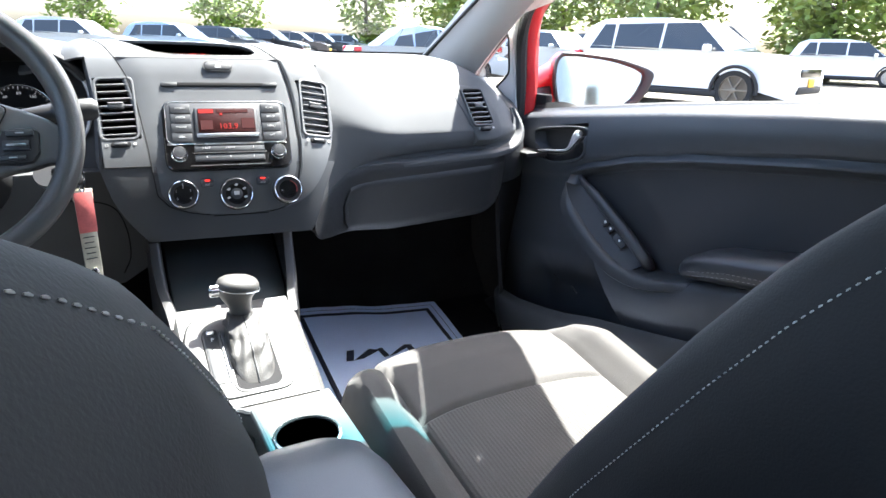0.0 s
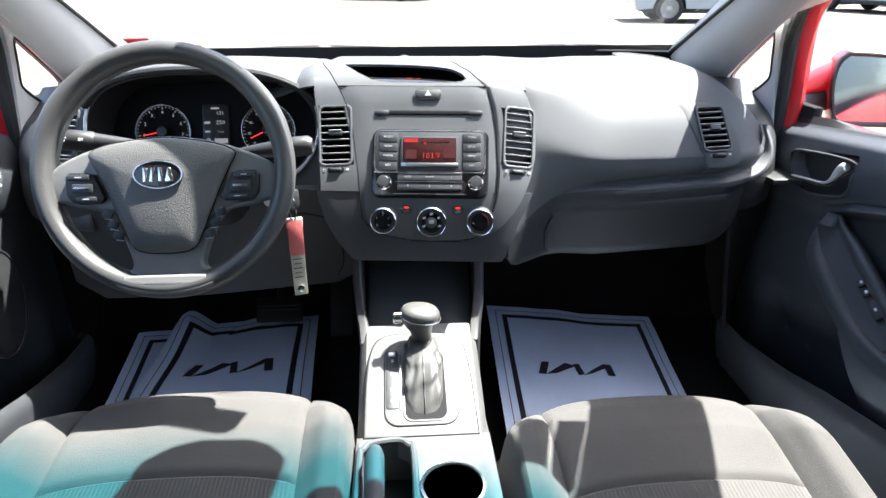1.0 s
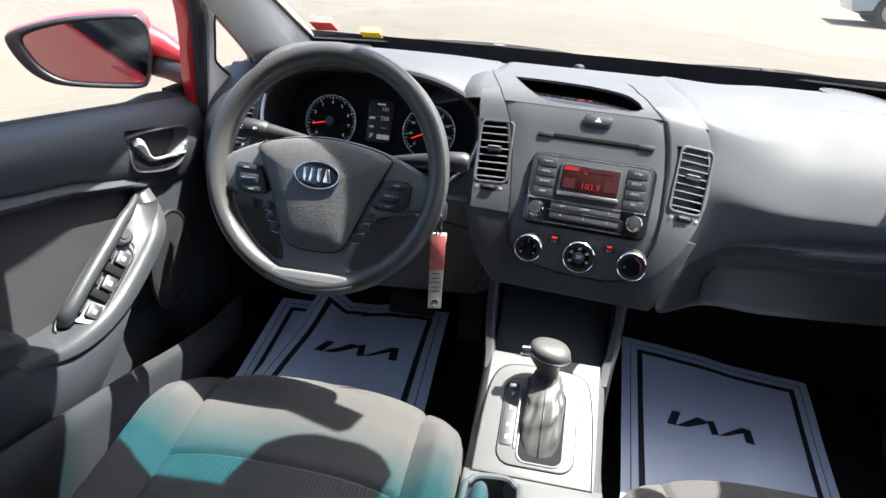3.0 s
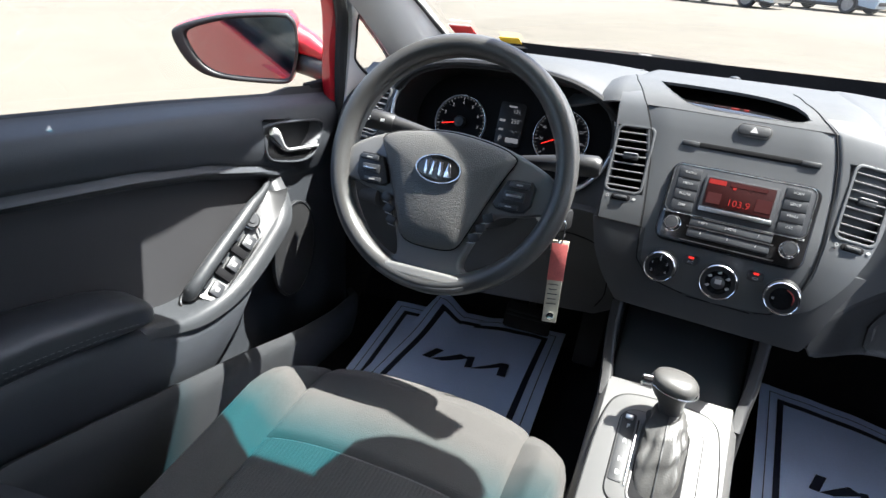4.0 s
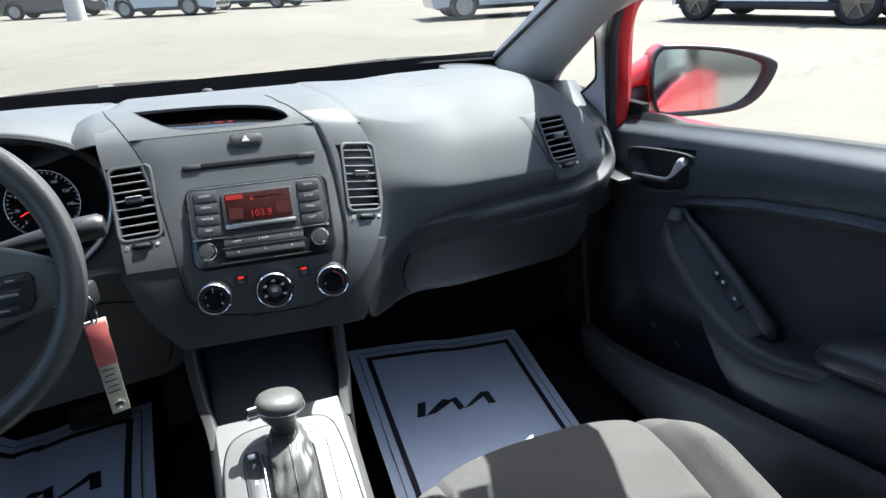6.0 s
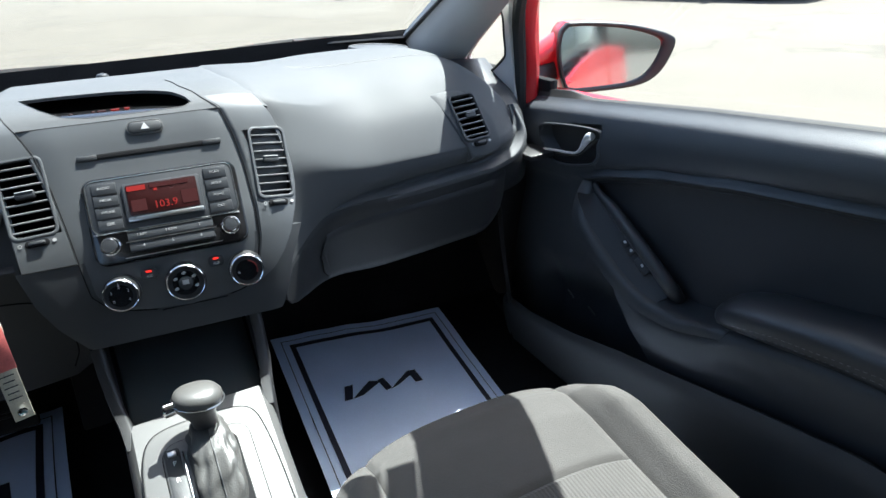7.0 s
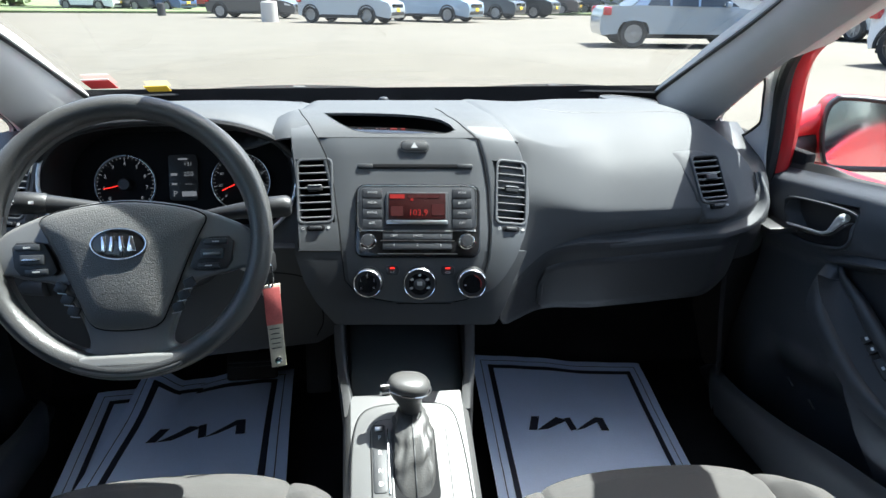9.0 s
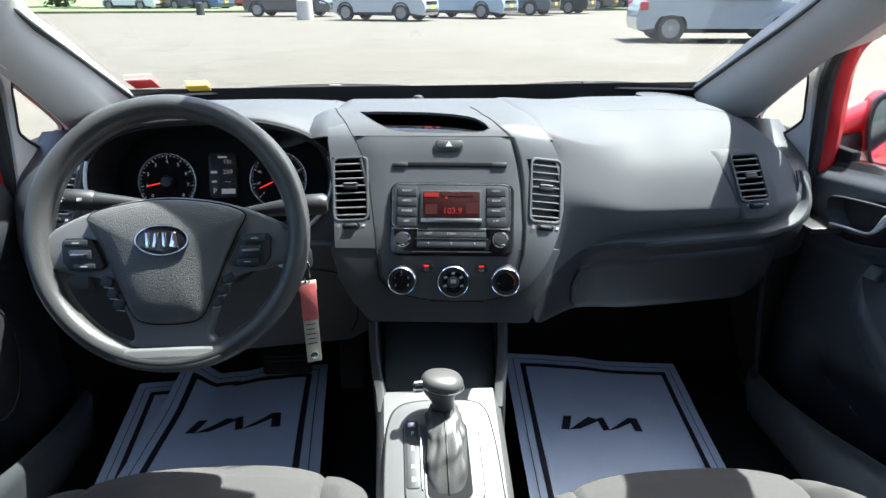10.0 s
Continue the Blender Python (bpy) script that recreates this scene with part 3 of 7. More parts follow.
def F(s, u, n=0.0):
    """A place on the centre stack: s across, u up along its face, n off it."""
    def base(v):
        return np.interp(v, [p[0] for p in PROF], [p[1] for p in PROF]), np.interp(v, [p[0] for p in PROF], [p[2] for p in PROF])
    (y, z), (ya, za), (yb, zb) = base(u), base(u - 0.012), base(u + 0.012)
    y, z = (y + ya + yb) / 3, (z + za + zb) / 3
    t = Vector((0, yb - ya, zb - za)).normalized()
    nr = Vector((0, -t.z, t.y))
    fade = 1 - 0.7 * sstep(0.35, 0.6, u)
    v = max(0.0, (s - 0.09) / 0.075)                     # the passenger's side rounds off
    turned = 0.015 * (v * v if v < 1 else 2 * v - 1) * (1 - 0.85 * sstep(0.25, 0.40, u))
    return Vector((s * math.cos(R_YAW), y + s * math.sin(R_YAW) * fade, z)) + nr * (n - turned)


def FM(s, u, n=0.0, turn=0.0):
    """The frame of the stack's face at (s, u)."""
    p, a, b = F(s, u, n), F(s - 0.01, u), F(s + 0.01, u)
    up = F(s, u + 0.01) - F(s, u - 0.01)
    return axes_m(p, b - a, up) @ pose(0, 0, 0, 0, 0, turn)


def stack_strip(name, left, right, u0, u1, material, n=0.0, hole=None, rows=48, cols=14, thick=0.012, label="", parent=None):
    """A curved strip of the stack between two edges given as tables over u; hole: (s0, s1, u0, u1)."""
    bm = bmesh.new()
    grid = []
    us = [u0 + (u1 - u0) * j / rows for j in range(rows + 1)]
    if hole:
        us = sorted(us + [hole[2], hole[3]])
    for u in us:
        a, b = lerp_table(u, left), lerp_table(u, right)
        ss = [a + (b - a) * i / cols for i in range(cols + 1)]
        if hole:
            um = (hole[2] + hole[3]) / 2
            am, bmid = lerp_table(um, left), lerp_table(um, right)
            h0, h1 = (a + (b - a) * (h - am) / (bmid - am) for h in hole[:2])
            ss = [a + (h0 - a) * i / 4 for i in range(5)] + [h0 + (h1 - h0) * i / (cols - 8) for i in range(1, cols - 8)] + [h1 + (b - h1) * i / 4 for i in range(5)]
        nn = n if callable(n) else (lambda s_, u_: n)
        grid.append([bm.verts.new(F(s, u, nn(s, u) - 0.0022 * (1 if i in (0, len(ss) - 1) else 0))) for i, s in enumerate(ss)])
    for j in range(len(us) - 1):
        for i in range(len(grid[0]) - 1):
            if hole and hole[2] - 1e-6 <= (us[j] + us[j + 1]) / 2 <= hole[3] + 1e-6 and 4 <= i < len(grid[0]) - 5:
                continue
            bm.faces.new((grid[j][i], grid[j][i + 1], grid[j + 1][i + 1], grid[j + 1][i]))
    bmesh.ops.delete(bm, geom=[v for v in bm.verts if not v.link_faces], context="VERTS")
    thicken(bm, thick, (0, -0.92, 0.4))
    return part(name, bm, material, parent or dash, label)


C_L = [(-0.0312, -0.002), (-0.030, -0.036), (-0.0247, -0.0677), (-0.0145, -0.0919), (0.003, -0.1062), (0.035, -0.1085), (0.0757, -0.1107), (0.1336, -0.1164), (0.18, -0.126), (0.2095, -0.138), (0.2206, -0.1435), (0.278, -0.163), (0.36, -0.178)]
C_R = [(-0.0312, 0.0), (-0.030, 0.045), (-0.0272, 0.0627), (-0.020, 0.078), (-0.007, 0.0855), (0.037, 0.0985), (0.0775, 0.1022), (0.135, 0.1025), (0.1725, 0.0988), (0.2095, 0.0905), (0.231, 0.0745), (0.28, 0.0540), (0.36, 0.040)]
W_LO = [(0.0, -0.170), (0.0509, -0.170), (0.1165, -0.1707), (0.167, -0.1734), (0.20, -0.1765), (0.246, -0.178), (0.36, -0.182)]
W_RO = [(-0.0312, 0.002), (-0.030, 0.047), (-0.0272, 0.0645), (-0.0205, 0.0872), (-0.0067, 0.1103), (0.0135, 0.1271), (0.0376, 0.1419), (0.07, 0.1555), (0.1023, 0.1640), (0.127, 0.1664), (0.16, 0.1645), (0.194, 0.1557), (0.2246, 0.1436), (0.2717, 0.1288), (0.36, 0.1118)]
shift = lambda tab, d: [(u, s + d) for u, s in tab]
# how far the side panels stand off the base curve: they sink into the crown towards the glass
sink = lambda s_, u: 0.0012 - 0.0060 * sstep(0.22, 0.30, u) - 0.006 * sstep(0.22, 0.30, u) * sstep(-0.150, -0.178, s_)
stack_strip("centre_panel", C_L, C_R, -0.0312, 0.2095, M_FASCIA, n=0.002, rows=60, label="dark satin metallic centre stack panel")
stack_strip("left_wing", W_LO, shift(C_L, -0.0014), 0.047, 0.355, M_FASCIA, n=sink, thick=0.006, rows=60, hole=(-0.168, -0.121, 0.087, 0.176), label="satin panel round a centre vent")
stack_strip("right_wing", shift(C_R, 0.0014), W_RO, -0.0305, 0.355, M_FASCIA, n=sink, thick=0.006, rows=70, hole=(0.1165, 0.1605, 0.087, 0.176), label="satin panel round a centre vent")
for tab, off in ((C_L, -0.0006), (C_R, 0.0006)):
    part("panel_seam", tube([F(lerp_table(u, tab) + off, u, 0.0008) for u in np.linspace(-0.0295, 0.206, 60)], 0.0008, 5), M_DEEP, dash)
part("panel_seam", tube([F(s_, -0.0316, 0.0012) for s_ in np.linspace(-0.034, 0.044, 20)], 0.0008, 5), M_DEEP, dash)
part("panel_seam", tube([F(s_, 0.0468, 0.0010) for s_ in np.linspace(-0.170, -0.111, 16)], 0.0007, 5), M_DEEP, dash)
# body round the foot of the stack: beside the panel on the driver's side and under it
foot_r = lambda u: lerp_table(u, [(-0.085, 0.095), (-0.060, 0.113), (-0.03, 0.126), (0.0, 0.136), (0.05, 0.16)])
stack_strip("stack_foot", [(-0.085, -0.105), (-0.060, -0.128), (-0.03, -0.150), (0.0, -0.165), (0.044, -0.176), (0.046, -0.176)], [(u, foot_r(u)) for u in (-0.085, -0.060, -0.03, 0.0, 0.046)], -0.066, 0.0465, M_FOOT, n=0.0006, rows=30, cols=24, thick=0.014, label="plastic body round the stack's foot, darkened for the shade low down")
rows = []
for u in np.linspace(-0.066, 0.222, 34):
    p = F(lerp_table(u, [(-0.066, -0.125), (-0.03, -0.150), (0.0, -0.165), (0.046, -0.176)] + W_LO[2:]), u, -0.005)
    rows.append([p + Vector((-0.004, 0.02, 0)) * k + Vector((0, max(0.0, 1.10 - p.y - 0.02) * k, 0)) if k else p for k in (0, 0.25, 0.6, 1.0)])
rows_surface(rows, 0.004, M_DASH, "wing_side", dash, toward=(-1, -0.3, 0))
# top of the stack: one smooth sheet with the eye-shaped opening of the clock display
EYE_LOW = [(-0.132, 0.2922), (-0.121, 0.266), (-0.110, 0.2467), (-0.0975, 0.233), (-0.085, 0.2240), (-0.06, 0.2190), (0.0, 0.2179), (0.045, 0.2190), (0.055, 0.2212), (0.0605, 0.2265)]
EYE_TOP = [(-0.132, 0.2925), (-0.10, 0.2945), (-0.0587, 0.2928), (-0.02, 0.288), (0.0101, 0.2800), (0.03, 0.2695), (0.0423, 0.2593), (0.055, 0.2410), (0.0605, 0.2275)]
def top_rise(s_, u):
    """How far the stack's top stands off its base curve; its borders sink under the neighbours."""
    return 0.0008 - 0.040 * sstep(-0.176, -0.262, s_) - 0.006 * sstep(0.0, 0.014, s_ - lerp_table(u, W_RO)) - 0.020 * sstep(0.30, 0.42, u) * sstep(-0.15, -0.20, s_) - 0.018 * sstep(0.48, 0.615, u)


bm = bmesh.new()
cols_ = sorted(set([round(v, 5) for v in np.linspace(-0.262, 0.175, 100)] + [-0.132, 0.0605]))
lower, upper = [], []
for s_ in cols_:
    ub, ut = (lerp_table(s_, EYE_LOW), lerp_table(s_, EYE_TOP)) if -0.132 <= s_ <= 0.0605 else ((0.2922, 0.2922) if s_ < 0 else (0.2268, 0.2268))
    place = lambda u: F(s_, u, top_rise(s_, u))
    lower.append([bm.verts.new(place(0.2095 + (ub - 0.2095) * k / 8)) for k in range(9)])
    upper.append([bm.verts.new(place(ut + (0.615 - ut) * (k / 26) ** 1.3)) for k in range(27)])
for strip in (lower, upper):
    for a_, b_ in zip(strip, strip[1:]):
        for k in range(len(a_) - 1):
            bm.faces.new((a_[k], b_[k], b_[k + 1], a_[k + 1]))
bmesh.ops.remove_doubles(bm, verts=bm.verts, dist=1e-5)
thicken(bm, 0.004, (0, -0.4, 1))
part("stack_crown", bm, M_DASH, dash, "smooth top of the centre stack")
for tab, off in ((C_L, -0.0007), (C_R, 0.0007)):
    line = [F(lerp_table(u, tab) + off, u, top_rise(lerp_table(u, tab), u) + 0.0004) for u in np.linspace(0.205, 0.34, 30)]
    part("stack_seam", tube(line, 0.0006, 5), M_DEEP, dash)
part("stack_seam", tube([F(s_, 0.2095, 0.0014) for s_ in np.linspace(-0.137, 0.090, 30)], 0.0008, 5), M_DEEP, dash)
win = []
for j in range(9):
    v = j / 8
    win.append([F(s_, lerp_table(s_, EYE_LOW) - 0.004 + (lerp_table(s_, EYE_TOP) - lerp_table(s_, EYE_LOW) + 0.020) * v, -0.004 - 0.020 * v) for s_ in np.linspace(-0.132, 0.0605, 30)])
disp = rows_surface(win, 0.003, M_GLOSSB, "clock_display", dash, "dark tinted clock display with dim red characters", toward=(0, -0.7, 0.7))
rim_line = [F(s_, lerp_table(s_, EYE_LOW), 0.0006) for s_ in np.linspace(-0.131, 0.060, 60)]
part("display_rim", tube(rim_line, 0.0006, 5), M_DASH2, disp)
for s0, w in ((-0.078, 0.006), (-0.052, 0.004), (-0.0425, 0.010), (-0.027, 0.010), (-0.013, 0.006)):
    rows = [[F(s0 + w * (i / 2 - 0.5), 0.2485 + 0.014 * j / 2, -0.0105 - 0.0032 * j / 2) for i in range(3)] for j in range(3)]
    rows_surface(rows, 0.0005, M_LCDON if s0 > -0.03 else M_LCDDIM, "red_digit", disp, toward=(0, -0.7, 0.7))

# the pad on the driver's side and behind the stack: a loft of sections across the car
def pad_section(x):
    ex = lerp_table(abs(x - XC), [(0.51, 0.0), (0.55, 0.010), (0.582, 0.030), (0.607, 0.056), (0.625, 0.094), (0.645, 0.14), (0.70, 0.17)])
    drop = 0.055 * sstep(0.50, 0.68, abs(x - XC)) ** 2
    if -0.54 <= x <= -0.185:
        p = [(1.50, 0.975), (1.42, 0.992), (1.34, 0.995), (1.29, 0.985), (1.27, 0.95), (1.26, 0.90), (1.24, 0.85), (1.15, 0.835), (1.10, 0.83), (1.085, 0.822), (1.085, 0.80), (1.10, 0.79)]
    elif x > -0.185:
        p = [(1.50, 0.965), (1.42, 0.985), (1.32, 0.990), (1.24, 0.976), (1.19, 0.935), (1.16, 0.88), (1.13, 0.84), (1.11, 0.82), (1.09, 0.80), (1.09, 0.785), (1.09, 0.775), (1.11, 0.77)]
    else:
        p = [(1.50, 0.975), (1.42, 0.998), (1.32, 1.003), (1.24, 0.990), (1.171, 0.960), (1.126, 0.918), (1.102, 0.873), (1.090, 0.81), (1.077, 0.80), (1.066, 0.788), (1.067, 0.772), (1.085, 0.762)]
    sp = spline([(x, y + ex * (1 if i > 1 else 0), z - drop * (1 if i < 9 else 0.2)) for i, (y, z) in enumerate(p)], 40)
    return [*sp, Vector((x, 1.35, 0.76)), Vector((x, 1.50, 0.80))]


xs = [-0.705, -0.69, -0.67, -0.65, -0.62, -0.59, -0.57, -0.541, -0.539, -0.45, -0.35, -0.25, -0.1851, -0.1849, -0.1, 0.0, 0.10]
part("pad", loft([pad_section(x) for x in xs]), M_DASH, dash, "grained charcoal dash pad")

# passenger side: from the stack's own curve over to a full rounded pad that narrows towards the door
PAD = [(1.50, 0.975), (1.42, 0.992), (1.345, 0.999), (1.285, 0.996), (1.24, 0.987), (1.20, 0.971), (1.165, 0.948), (1.132, 0.918), (1.101, 0.872)]
PAD_END = [(1.50, 0.945), (1.42, 0.955), (1.35, 0.942), (1.29, 0.929), (1.25, 0.919), (1.22, 0.908), (1.205, 0.898), (1.195, 0.889), (1.180, 0.872)]
STACK_U = (0.62, 0.52, 0.42, 0.33, 0.27, 0.235, 0.21, 0.18, 0.13)
LOW_Y = [(0.10, 0.982), (0.116, 1.0), (0.137, 1.022), (0.157, 1.044), (0.18, 1.066), (0.21, 1.086), (0.24, 1.096), (0.30, 1.103), (0.40, 1.104), (0.52, 1.110), (0.57, 1.130), (0.612, 1.165)]
LOW_Z = [(0.10, 0.752), (0.116, 0.760), (0.137, 0.7715), (0.157, 0.781), (0.18, 0.791), (0.21, 0.804), (0.24, 0.815), (0.28, 0.823), (0.37, 0.830), (0.47, 0.835), (0.53, 0.837), (0.58, 0.842), (0.612, 0.850)]
smooth_table = lambda x, tab: sum(lerp_table(x + d, tab) * w_ for d, w_ in ((-0.014, 1), (-0.007, 2), (0, 3), (0.007, 2), (0.014, 1))) / 9


def side_pad(x):
    """Section of the passenger pad at x, from the glass down to its lower edge."""
    w, e = sstep(0.160, 0.345, x), max(0.0, (x - 0.45) / 0.162) ** 2.4
    pts = []
    for u, (py, pz), (ey, ez) in zip(STACK_U, PAD, PAD_END):
        q = F(x, u, -0.0035 + 0.0038 * sstep(-0.002, 0.012, x - lerp_table(u, W_RO)) * sstep(0.15, 0.20, u))
        y, z = q.y + (py - q.y) * w, q.z + (pz - q.z) * w
        y, z = y + (ey - y) * e, z + (ez - z) * e
        edge = lerp_table(y, [(1.2, 0.612), (1.24, 0.606), (1.30, 0.592), (1.35, 0.574), (1.40, 0.553), (1.50, 0.528)])
        pts.append(Vector((0.10 + (x - 0.10) * (edge - 0.10) / 0.512, y, z)))
    low = Vector((x, smooth_table(x, LOW_Y), smooth_table(x, LOW_Z)))
    last = pts[-1]
    for k in (0.3, 0.62, 0.86):
        pts.append(last.lerp(low, k) + Vector((0, -0.007 * math.sin(math.pi * k), 0)))
    pts.append(low)
    return spline(pts, 54)


side_xs = [0.10 + 0.512 * i / 64 for i in range(65)]
side = rows_surface([side_pad(x) for x in side_xs], 0.010, M_DASH, "passenger_pad", dash, "grained charcoal passenger dash pad", toward=(0, -0.7, 0.7))
# rounded ledge under the pad, turning up at the door end
path = [Vector((x, smooth_table(x, LOW_Y), smooth_table(x, LOW_Z))) for x in np.linspace(0.212, 0.545, 26)]
path += spline([path[-1], (0.575, 1.132, 0.843), (0.596, 1.148, 0.857), (0.606, 1.164, 0.876), (0.609, 1.186, 0.898)], 14)[1:]
rows = []
for i, p in enumerate(path):
    t_ = (path[min(i + 1, len(path) - 1)] - path[max(i - 1, 0)]).normalized()
    o_ = Vector((0.0, -1, 0.0))
    n_ = t_.cross(o_).normalized()
    g = sstep(0.212, 0.33, p.x) * (1 if i < 30 else 1 - 0.75 * sstep(30, len(path) - 1, i))
    rows.append([p + o_ * (a_ * g + 0.0005 - 0.006 * (1 - sstep(0.212, 0.235, p.x))) + n_ * (b_ * (0.10 + 0.90 * g)) for a_, b_ in ((-0.006, -0.004), (-0.010, 0.004), (-0.008, 0.010), (-0.002, 0.0125), (0.005, 0.0145), (0.0095, 0.018), (0.0105, 0.023), (0.0085, 0.0275), (0.002, 0.0305), (-0.014, 0.032), (-0.03, 0.032))])
rows_surface(rows, 0.003, M_DASH, "pad_ledge", dash, "smooth charcoal ledge under the pad", toward=(0, -0.8, 0.5))
# fine cover line across the pad, round sensor lids and the light sensor
def pad_at(x, y):
    sec = side_pad(x)
    for a_, b_ in zip(sec, sec[1:]):
        if a_.y >= y >= b_.y:
            return a_.lerp(b_, (a_.y - y) / max(a_.y - b_.y, 1e-6))
    return sec[0]


part("pad_seam", tube([pad_at(x, 1.262) + Vector((0, 0, 0.0001)) for x in np.linspace(0.23, 0.56, 40)], 0.0006, 5), M_DASH2, dash)
for sx in (1, -1):
    g = T(XC + sx * 0.475, 1.405, 0.987) @ pose(0, 0, 0, 2, sx * 5, 0)
    part("speaker_rim", plate(ellipse(0.060, 0.040), [ellipse(0.056, 0.036)], 0.012, 0.002, g @ T(0, 0, 0.006)), M_DASH, dash)
    gr = part("speaker_grille", plate(ellipse(0.056, 0.036), (), 0.01, 0.0, g @ T(0, 0, 0.0045)), M_DASH2, dash)
part("light_sensor", lathe([(0.011, -0.004), (0.011, 0.002), (0.008, 0.006), (0.0005, 0.008)], 16, T(-0.03, 1.475, 0.984)), M_DASH2, dash)

# end panels of the dash beside the doors
for sx in (1, -1):
    X = lambda x: x if sx > 0 else 2 * XC - x
    inner = spline([(0.555, 1.40, 0.955), (0.572, 1.35, 0.940), (0.588, 1.30, 0.926), (0.600, 1.245, 0.914), (0.603, 1.205, 0.892), (0.596, 1.172, 0.866), (0.575, 1.148, 0.832), (0.56, 1.138, 0.79), (0.555, 1.145, 0.755), (0.565, 1.160, 0.735)], 26)
    outer = spline([(0.69, 1.40, 0.945), (0.69, 1.36, 0.925), (0.693, 1.33, 0.905), (0.695, 1.305, 0.885), (0.695, 1.290, 0.862), (0.695, 1.272, 0.835), (0.695, 1.256, 0.80), (0.695, 1.252, 0.775), (0.695, 1.256, 0.75)], 26)
    rows = []
    for a, b in zip(inner, outer):
        row = []
        for k in range(9):
            v = k / 8
            p = a.lerp(b, v) + Vector((0.006, -0.028, 0.003)) * math.sin(math.pi * v) + Vector((0.0, 0.012 * (1 - v), 0))
            row.append((X(p.x), p.y, p.z))
        rows.append(row)
    # black panel added on the passenger side to block sun from the mat
    kick = [[(X(a_ + (0.70 - a_) * k / 6), y_ + 0.10 * k / 6, z_) for k in range(7)] for a_, y_, z_ in ((0.565, 1.158, 0.765), (0.575, 1.160, 0.70), (0.60, 1.185, 0.60), (0.635, 1.21, 0.45), (0.65, 1.22, 0.34))]
    if sx > 0:
        rows_surface(kick, 0.008, M_CARPET, "kick_panel_sun_block", dash, "black carpeted kick panel added to keep sun off the mat", toward=(0, -1, 0))
    # darker plastic than the pad's, for the shade beside the door
    rows_surface(rows, 0.012, M_DASH2, "dash_end", dash, "charcoal end of the dash beside the door", toward=(0, -1, 0.2))

# lower panels
def low_panel(name, pts, material, yf, label="", bev=0.006, depth=0.02):
    bm = plate(pts, (), depth, bev)
    for v in bm.verts:
        v.co = Vector((v.co.x, yf(v.co.x, v.co.y) - v.co.z, v.co.y))
    return part(name, bm, material, dash, label)


gl_y = lambda x, z: smooth_table(x, LOW_Y) + 0.0005 - 0.014 * sstep(0.20, 0.32, x) + 0.22 * (smooth_table(x, LOW_Z) - 0.03 - z) + 0.03 * sstep(0.50, 0.62, x)
def face_panel(name, tops, lows, off, label, n=14):
    xs_ = sorted(set(np.round(np.linspace(tops[0][0], 0.24, 44), 4)) | set(np.round(np.linspace(0.24, tops[-1][0], 36), 4)))
    rows_ = []
    for x in xs_:
        zt, zl = lerp_table(x, tops), lerp_table(x, lows)
        rows_.append([Vector((x, gl_y(x, zt + (zl - zt) * k / n) + off + 0.004 * (abs(2 * k / n - 1) > 0.999), zt + (zl - zt) * k / n)) for k in range(n + 1)])
    return rows_surface(rows_, 0.010, M_DASH2, name, dash, label, toward=(0, -1, 0))


face_panel("glovebox_surround", [(0.124, 0.7655), (0.137, 0.7725), (0.157, 0.782), (0.18, 0.792), (0.21, 0.803), (0.26, 0.812), (0.37, 0.812), (0.50, 0.818), (0.61, 0.822)], [(0.124, 0.722), (0.132, 0.707), (0.145, 0.697), (0.172, 0.689), (0.30, 0.680), (0.50, 0.688), (0.60, 0.702), (0.61, 0.72)], 0.004, "mid-grey lower dash panel, darkened for the shade under the pad")
face_panel("glovebox_door", [(0.200, 0.742), (0.203, 0.754), (0.207, 0.764), (0.213, 0.773), (0.235, 0.778), (0.28, 0.783), (0.374, 0.788), (0.515, 0.795), (0.585, 0.792), (0.60, 0.775)], [(0.200, 0.740), (0.204, 0.706), (0.213, 0.692), (0.295, 0.686), (0.392, 0.690), (0.50, 0.696), (0.585, 0.712), (0.60, 0.74)], 0.0, "mid-grey glovebox door, darkened for the shade under the pad")
# grey plastic darkened for the column's shade behind the wheel
M_KNEE = mat("shaded_knee_plastic", (0.045, 0.046, 0.048), 0.6, grain=0.35, grain_scale=900)
kn_y = lambda x, z: 1.07 + 0.26 * (0.82 - z)
low_panel("knee_panel", [(-0.60, 0.80), (-0.55, 0.83), (-0.20, 0.835), (-0.165, 0.832), (-0.118, 0.80), (-0.112, 0.77), (-0.10, 0.73), (-0.115, 0.67), (-0.16, 0.64), (-0.40, 0.62), (-0.57, 0.62), (-0.61, 0.66)], M_KNEE, kn_y, "dark grey knee panel, darkened for the shade of the column")
part("pocket_seam", tube([Vector((x, kn_y(x, z) - 0.0005, z)) for x, z in [(p.x, p.z) for p in spline([(-0.24, 0, 0.79), (-0.20, 0, 0.788), (-0.165, 0, 0.775), (-0.150, 0, 0.74), (-0.148, 0, 0.69), (-0.16, 0, 0.66)], 24)]], 0.0010, 5), M_DEEP, dash)
# near-black sheet in place of the shade below the dash
part("under_dash_dark", box(1.14, 0.26, 0.02, 0.004, T(XC, 1.37, 0.70)), M_DEEP, dash)

